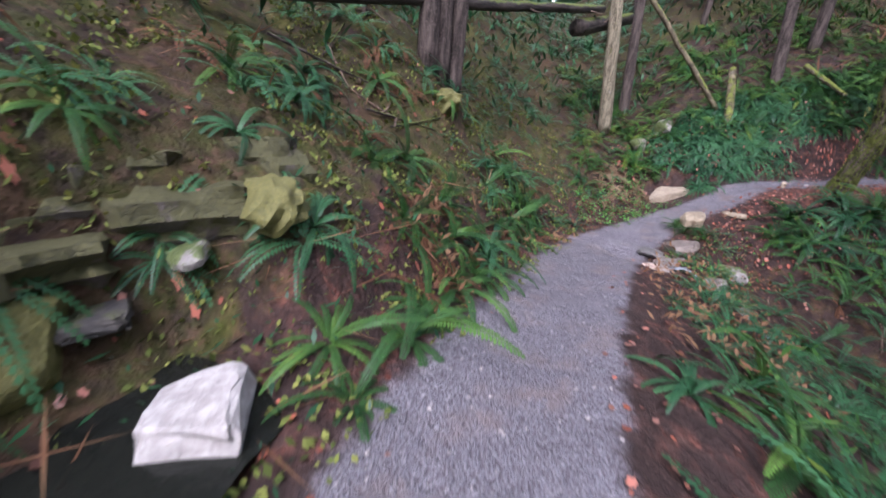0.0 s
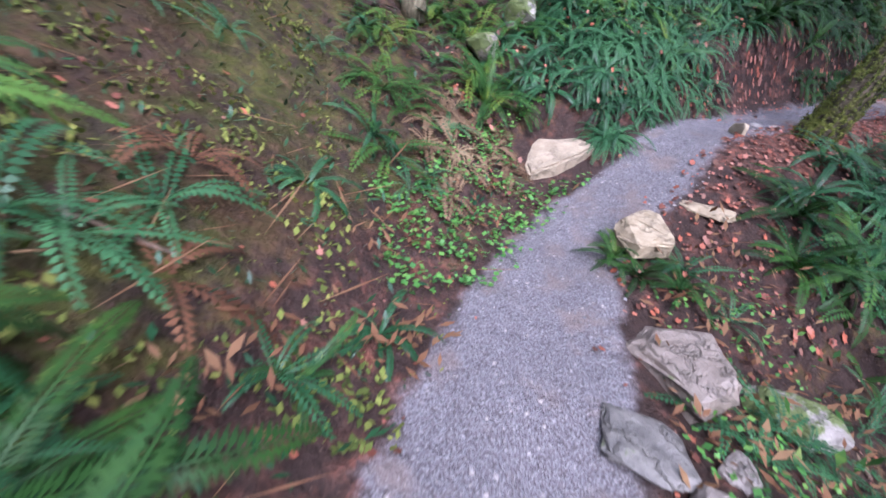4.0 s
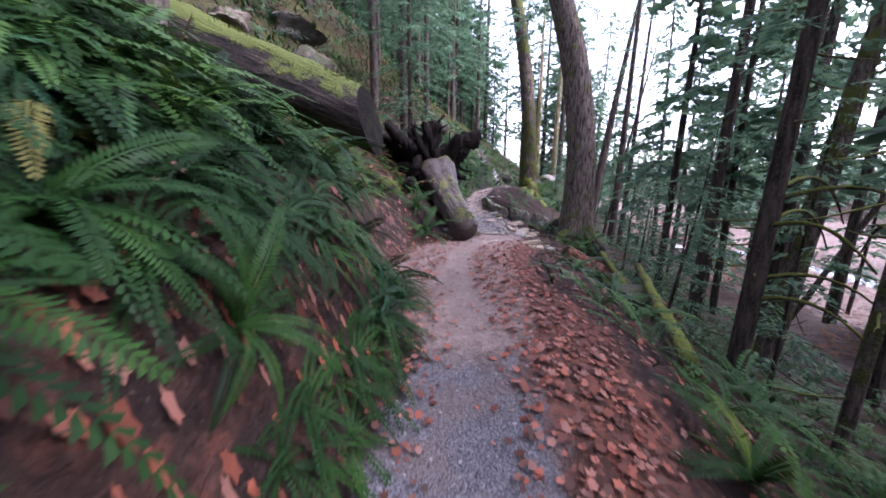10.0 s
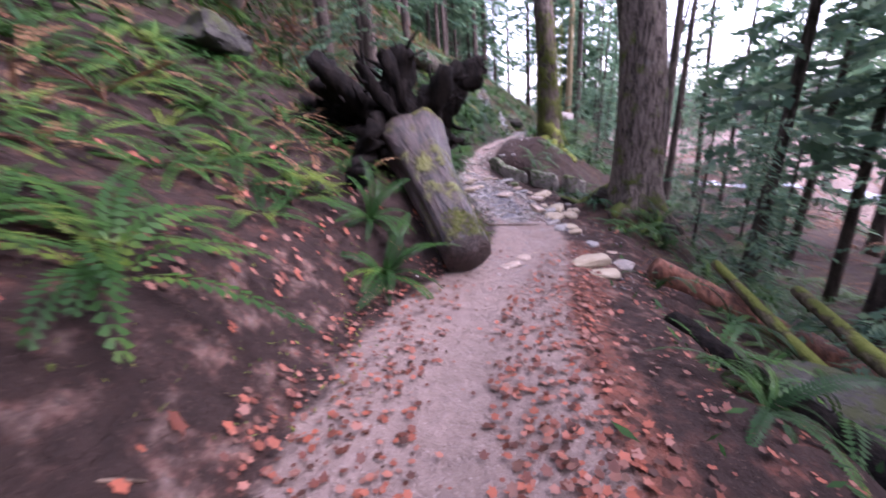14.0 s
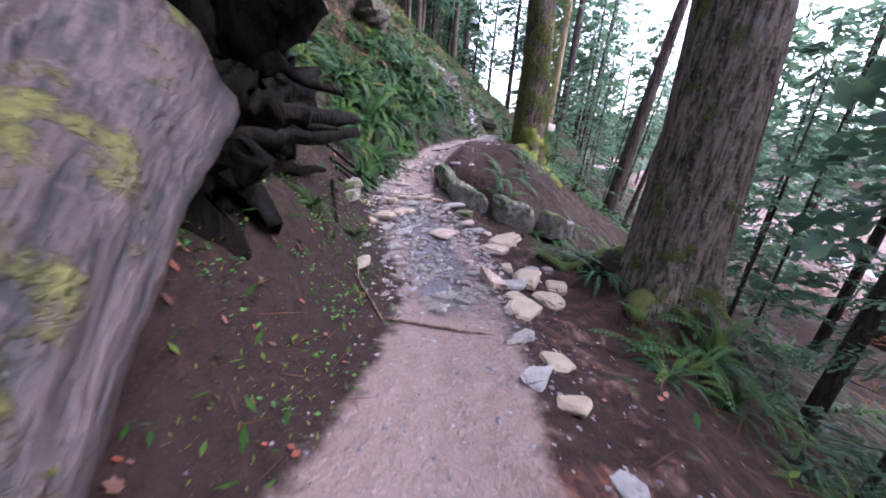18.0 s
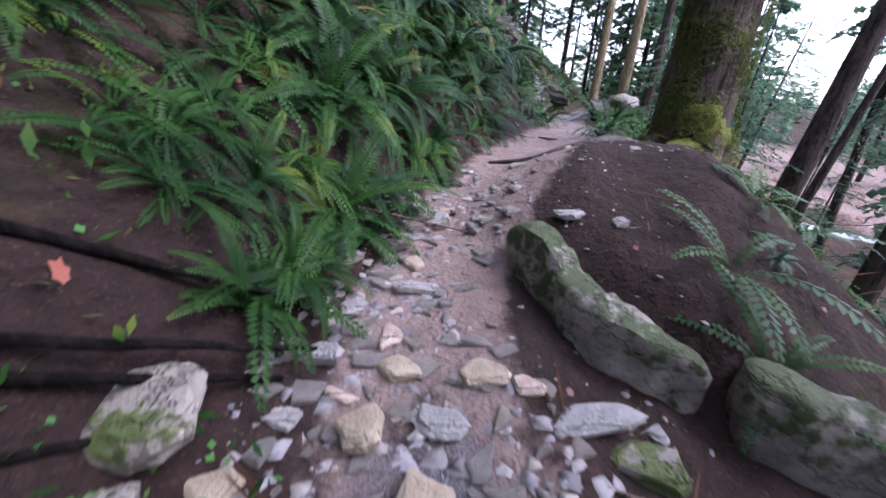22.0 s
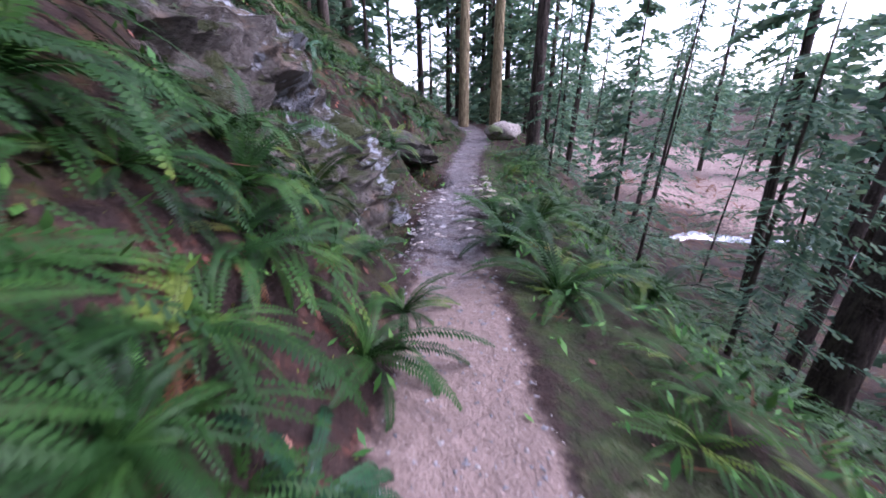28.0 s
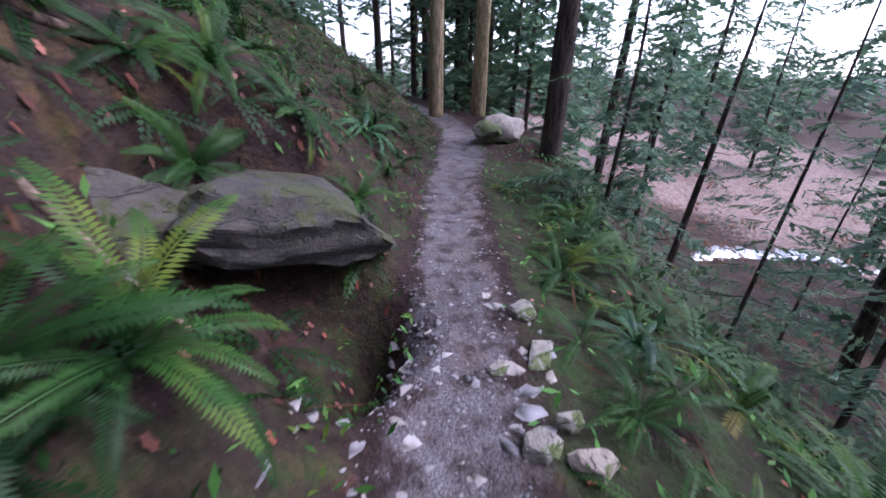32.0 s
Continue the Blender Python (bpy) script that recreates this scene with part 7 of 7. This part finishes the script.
fern_stuff("undergrowth_ferns", 120, 20, (-2, 4, 23.5, 35), lambda d, w, x, y: near(d, -2.3, -0.95, 0.2) * (bump(x, y, 0.2, 23.3, 1.3, 1.3, 0) < 0.05), "small ferns along the outer edge of the trail", (0.28, 0.5), "fern", 9, 18, 0.09)
fern_stuff("dry_brush", 300, 15, (2, 40, 2, 60), lambda d, w, x, y: near(d, -26, -9, 1.0), "dry reddish brush on the valley floor", (0.8, 1.6), "fern_dead", 5, 7)
fern_stuff("dry_brush", 240, 16, (-8, -2.5, 7, 36), lambda d, w, x, y: near(d, 2.4, 7, 0.6), "withered brown ferns on the bank", (0.4, 0.8), "fern_dead", 5, 7)


# ---- litter, gravel and small growth ----
LOBES = np.array([(0, -0.42), (0.14, -0.30), (0.42, -0.30), (0.38, -0.04), (0.58, 0.18), (0.30, 0.26), (0.06, 0.58), (-0.27, 0.30), (-0.54, 0.24), (-0.40, 0.0), (-0.44, -0.24), (-0.16, -0.27)])


def leaf_stuff(name, count, seed, box, weight, label, size=(0.03, 0.075), lift=(0.0, 0.025), material="maple_leaf"):
    x, y, d, rng = spread(count, seed, *box, weight)
    z = ground(x, y) + rng.uniform(*lift, len(x)) + 0.012
    n, k = len(x), len(LOBES)
    a, s = rng.uniform(0, 6.28, n), rng.uniform(*size, n)
    px = (LOBES[None, :, 0] * np.cos(a)[:, None] - LOBES[None, :, 1] * np.sin(a)[:, None]) * s[:, None]
    py = (LOBES[None, :, 0] * np.sin(a)[:, None] + LOBES[None, :, 1] * np.cos(a)[:, None]) * s[:, None]
    gx = (ground(x + 0.1, y) - ground(x - 0.1, y)) / 0.2 + rng.normal(0, 0.25, n)
    gy = (ground(x, y + 0.1) - ground(x, y - 0.1)) / 0.2 + rng.normal(0, 0.25, n)
    pz = gx[:, None] * px + gy[:, None] * py + rng.uniform(-0.3, 0.9, n)[:, None] * (px**2 + py**2) / s[:, None]
    v = np.stack([x[:, None] + px, y[:, None] + py, z[:, None] + pz], 2).reshape(-1, 3)
    me = bpy.data.meshes.new(name)
    me.vertices.add(n * k), me.loops.add(n * k), me.polygons.add(n)
    me.vertices.foreach_set("co", v.astype(np.float32).ravel())
    me.loops.foreach_set("vertex_index", np.arange(n * k, dtype=np.int32))
    me.polygons.foreach_set("loop_start", np.arange(0, n * k, k, dtype=np.int32))
    me.polygons.foreach_set("loop_total", np.full(n, k, np.int32))
    me.update(calc_edges=True)
    me.materials.append(M[material])
    return tagged(new(name, me), label, "leaf litter", kind="stuff")


leaf_stuff("leaf_litter", 4200, 1, (-4.5, 1.5, 0.5, 14.0), lambda d, w, x, y: (near(d, -0.85, -0.35, 0.2) + 0.25 * near(d, -2.0, -0.85, 0.2)) * np.interp(y, [0, 2.5, 4, 9, 12.5, 14], [0.15, 0.3, 0.8, 1, 0.5, 0.1]), "wet red and orange maple leaves beside the trail", size=(0.02, 0.062))
leaf_stuff("leaf_litter", 1900, 2, (-5, -1, 3, 14), lambda d, w, x, y: (near(d, 0.3, 0.95, 0.2) + 0.08 * near(d, -0.3, 0.3, 0.2)) * np.interp(y, [3, 6.5, 8, 11, 13], [0.25, 0.6, 1, 0.8, 0.2]), "fallen red leaves trodden into the trail", size=(0.018, 0.055))
leaf_stuff("leaf_litter", 650, 3, (-7, -2.5, 0, 14), lambda d, w, x, y: near(d, 0.5, 2.6, 0.3) * (waves(x, y, 53, 0.9) > 0.35), "fallen orange leaves caught among the ferns", size=(0.03, 0.065), lift=(0.0, 0.14))
leaf_stuff("leaf_litter", 900, 4, (-3, 6, -7, 3), lambda d, w, x, y: np.where(d > 0, 0.35, 1.0) * near(np.abs(d), 0.6, 3.0, 0.3), "fallen brown and red leaves on the slope", size=(0.02, 0.055), lift=(0.0, 0.03))
leaf_stuff("leaf_litter", 900, 5, (-6, 3, 14, 36), lambda d, w, x, y: near(np.abs(d), 0.7, 3.5, 0.3) * np.where(d > 0, 1, 0.5) * np.interp(y, [14, 20, 29, 31, 36], [0.6, 0.3, 0.3, 1.0, 0.8]), "dull brown leaves on the banks", size=(0.02, 0.05), lift=(0.0, 0.03))
leaf_stuff("leaf_litter", 160, 6, (-5, -2.9, 9.5, 15.5), lambda d, w, x, y: near(d, 0.6, 2.2, 0.3), "red leaves below the uprooted log", size=(0.02, 0.05), lift=(0.0, 0.02))


def stone_stuff(name, count, seed, box, weight, label, size, flat=0.5, material="grit"):
    """Loose small stones, each a low eight-sided lump."""
    x, y, d, rng = spread(count, seed, *box, weight)
    z = ground(x, y)
    n = len(x)
    s = rng.uniform(0, 1, n) ** 2.2 * (size[1] - size[0]) + size[0]
    corner = np.array([(1, 0, 0), (0, 1, 0), (-1, 0, 0), (0, -1, 0), (0.15, 0.1, 1), (0.6, 0.65, 0.45), (-0.6, 0.55, 0.5), (-0.1, -0.6, 0.55)])
    tris = [(0, 5, 3 + 4), (0, 1, 5), (1, 6, 5), (1, 2, 6), (2, 3, 6), (3, 7, 6), (3, 0, 7), (4, 5, 6), (4, 6, 7), (4, 7, 5)]
    a = rng.uniform(0, 6.28, n)
    c = corner[None] * (1 + rng.uniform(-0.3, 0.3, (n, 8, 3))) * np.stack([s, s * rng.uniform(0.55, 1, n), s * flat * rng.uniform(0.5, 1.2, n)], 1)[:, None, :]
    vx = c[..., 0] * np.cos(a)[:, None] - c[..., 1] * np.sin(a)[:, None] + x[:, None]
    vy = c[..., 0] * np.sin(a)[:, None] + c[..., 1] * np.cos(a)[:, None] + y[:, None]
    v = np.stack([vx, vy, c[..., 2] + z[:, None] - 0.003], 2).reshape(-1, 3).astype(np.float32)
    t = (np.array(tris, np.int32)[None] + (np.arange(n, dtype=np.int32) * 8)[:, None, None]).reshape(-1, 3)
    me = bpy.data.meshes.new(name)
    me.vertices.add(len(v)), me.loops.add(t.size), me.polygons.add(len(t))
    me.vertices.foreach_set("co", v.ravel())
    me.loops.foreach_set("vertex_index", t.ravel())
    me.polygons.foreach_set("loop_start", np.arange(0, t.size, 3, dtype=np.int32))
    me.polygons.foreach_set("loop_total", np.full(len(t), 3, np.int32))
    me.update(calc_edges=True)
    me.materials.append(M[material])
    return tagged(new(name, me), label, "gravel", kind="stuff")


stone_stuff("gravel", 9000, 11, (-4, 8, -5, 8), lambda d, w, x, y: near(np.abs(d), 0, 0.36, 0.25) * np.interp(y, [-5, 4, 6, 8], [1, 1, 0.5, 0.15]), "loose grey gravel of the trail", (0.004, 0.02))
stone_stuff("gravel", 5000, 12, (-2.5, 5, 25, 40), lambda d, w, x, y: near(np.abs(d), 0, 0.34, 0.2), "loose pale chippings on the trail", (0.005, 0.026))
stone_stuff("gravel", 2600, 13, (-4, 1, 12.5, 25), lambda d, w, x, y: near(d, -1.3, 0.7, 0.3), "small stones scattered in the mud", (0.006, 0.03))
stone_stuff("stone_chips", 1200, 14, (-3.5, 0.5, 15.2, 22.2), lambda d, w, x, y: (near(d, -0.05, 0.65, 0.2) + 0.6 * near(d, -0.75, -0.35, 0.15) * (y < 19.6)) * np.interp(y, [15.2, 16, 17.5, 21.2, 22.2], [0.03, 0.15, 1, 1, 0.1]), "broken slate chips washed over the trail", (0.015, 0.075), flat=0.3, material="chips")
stone_stuff("stone_chips", 300, 15, (-2, 2, 28, 32), lambda d, w, x, y: near(d, -0.5, 0.6, 0.2), "flat pale stones set in the trail", (0.02, 0.09), flat=0.12, material="chips")


def shards():
    """Single slates one can pick out in the wash."""
    rng = np.random.RandomState(31)
    kinds = [mesh_of("shard", *angular_shape((1, 0.75, 0.2), 500 + k, 6), M["shard"], smooth=False) for k in range(6)]
    xs, ys, d, _ = spread(280, 33, -3.5, 0.2, 16.3, 22.0, lambda d, w, x, y: near(d, np.where(y > 19.8, -0.3, -0.65), 0.65, 0.12) * np.interp(y, [16, 17.2, 20.8, 22], [0.2, 1, 1, 0.15]))
    for x, y in zip(xs, ys):
        ob = new("stone_shard", kinds[rng.randint(6)])
        s = rng.uniform(0.035, 0.115)
        ob.matrix_basis = pose(x, y, ground_at(x, y) + s * 0.1, rng.uniform(-14, 14), rng.uniform(-14, 14), rng.uniform(0, 360)) @ Matrix.Diagonal((s, s, s, 1))
        tagged(ob, "flat broken slate lying in the washed trail", "stone", "slates washed over the trail")


shards()


def herb_stuff(name, count, seed, box, weight, label, size, lift, material="herb", upright=0.5, broad=0.16):
    """Small low leaves."""
    x, y, d, rng = spread(count, seed, *box, weight)
    p = np.stack([x, y, ground(x, y) + rng.uniform(*lift, len(x))], 1)
    a = rng.uniform(0, 6.28, len(x))
    u = np.stack([np.cos(a), np.sin(a), rng.uniform(-0.2, upright * 2, len(x))], 1)
    s = rng.uniform(*size, len(x))
    u *= (s / np.linalg.norm(u, axis=1))[:, None]
    v = np.stack([-np.sin(a), np.cos(a), rng.uniform(-0.3, 0.3, len(x))], 1) * (s * broad)[:, None]
    return tagged(new(name, quad_mesh(name, np.stack([p, p + u * 0.5 + v, p + u, p + u * 0.5 - v], 1).reshape(-1, 3), M[material])), label, "plants", kind="stuff")


herb_stuff("ground_herbs", 1500, 21, (-4.2, -1.5, -1.3, 1.2), lambda d, w, x, y: near(d, 0.5, 1.5, 0.25) * (waves(x, y, 49, 0.8) > -0.2), "bright green low herbs beside the boulder", (0.03, 0.06), (0.0, 0.12), broad=0.5)
herb_stuff("ground_herbs", 500, 22, (-1, 1.6, -0.3, 1.8), lambda d, w, x, y: near(d, -1.9, -0.9, 0.2), "green herbs among the stream stones", (0.03, 0.06), (0.0, 0.15), broad=0.4)
herb_stuff("ground_herbs", 900, 23, (-4.8, -2.2, 14.5, 19.6), lambda d, w, x, y: near(d, 0.75, 1.9, 0.3) * (waves(x, y, 47, 0.9) > 0.1), "small herbs on the dark bank", (0.02, 0.045), (0.0, 0.07), broad=0.38)
herb_stuff("bank_plants", 2600, 24, (-3, 5, 23, 40), lambda d, w, x, y: np.where(d > 0, near(d, 0.5, 3.2, 0.3), near(d, -3.2, -0.55, 0.3)) * (y > 23.8), "green grasses and herbs on the banks", (0.04, 0.12), (0.0, 0.22), upright=0.9)
herb_stuff("bank_plants", 5200, 25, (-8, -1.5, 14, 30), lambda d, w, x, y: near(d, 1.0, 6, 0.6), "low green growth up the mossy slope", (0.04, 0.13), (0.0, 0.22), "fern", 0.7)
herb_stuff("bank_plants", 8000, 26, (-8, 8, -9, 8), lambda d, w, x, y: near(d, 1.0, 6, 0.6), "low green growth on the upper slope", (0.03, 0.11), (0.0, 0.16), "fern_blue", 0.7)
herb_stuff("bank_plants", 3800, 27, (-3, 14, -4, 40), lambda d, w, x, y: near(d, -9, -1.6, 0.8) * (bump(x, y, -0.4, 20.8, 2.2, 2.6, 0) < 0.05), "low green growth on the slope below the trail", (0.05, 0.16), (0.0, 0.3), "fern", 0.8)
herb_stuff("moss_cushions", 14000, 28, (-8, 7, -9, 30), lambda d, w, x, y: near(d, 0.9, 5.5, 0.5) * (waves(x, y, 41, 2.2) > 0.1), "yellow-green moss over the slope", (0.02, 0.05), (0.0, 0.03), "moss_tuft", 0.9)
herb_stuff("bank_plants", 4200, 31, (-5, 3, 29, 40), lambda d, w, x, y: near(d, 0.6, 4, 0.4), "low green growth on the last bank", (0.03, 0.10), (0.0, 0.16), "fern", 0.7)
herb_stuff("moss_cushions", 11000, 37, (-5, 6, -7.5, -1.5), lambda d, w, x, y: near(d, 0.7, 5.0, 0.4) * (waves(x, y, 57, 1.3) > 0.0), "olive moss tufts over the first slope", (0.03, 0.07), (0.0, 0.03), "moss_tuft", 0.9, 0.3)
herb_stuff("hillside_brush", 9000, 32, (-22, -5, 4, 32), lambda d, w, x, y: near(d, 4.5, 15, 1.0), "dull brush over the upper hillside", (0.12, 0.4), (0.0, 0.3), "fern", 0.9, 0.1)
herb_stuff("hillside_brush", 7000, 33, (-18, 8, -18, 5), lambda d, w, x, y: near(d, 4.0, 16, 1.0), "dull green brush over the slope above the first bend", (0.12, 0.45), (0.0, 0.3), "fern_blue", 0.9, 0.12)
herb_stuff("dead_bracken", 1500, 29, (-4.5, 4, -4.5, 2), lambda d, w, x, y: near(d, 0.55, 1.3, 0.2) * (waves(x, y, 43, 1.6) > 0.2) + near(d, -2.2, -0.9, 0.3) * 0.6, "brown withered bracken beside the trail", (0.05, 0.14), (0.0, 0.2), "fern_dead", 0.6)
herb_stuff("dead_twigs", 2600, 34, (-9, 8, -10, 1), lambda d, w, x, y: near(d, 1.2, 9, 0.6), "thin dead twigs and stalks over the brown slope", (0.15, 0.6), (0.0, 0.12), "fern_dead", 0.25, 0.015)
herb_stuff("dead_twigs", 1300, 35, (-18, -4, 5, 30), lambda d, w, x, y: near(d, 3, 13, 1.0), "dry brown stalks over the hillside above the log", (0.3, 0.9), (0.0, 0.3), "fern_dead", 0.7, 0.03)
herb_stuff("dead_twigs", 1000, 36, (-5, 3, 13, 33), lambda d, w, x, y: near(np.abs(d), 0.8, 3, 0.3), "thin dead stalks and twigs on the banks", (0.1, 0.4), (0.0, 0.08), "fern_dead", 0.2, 0.02)
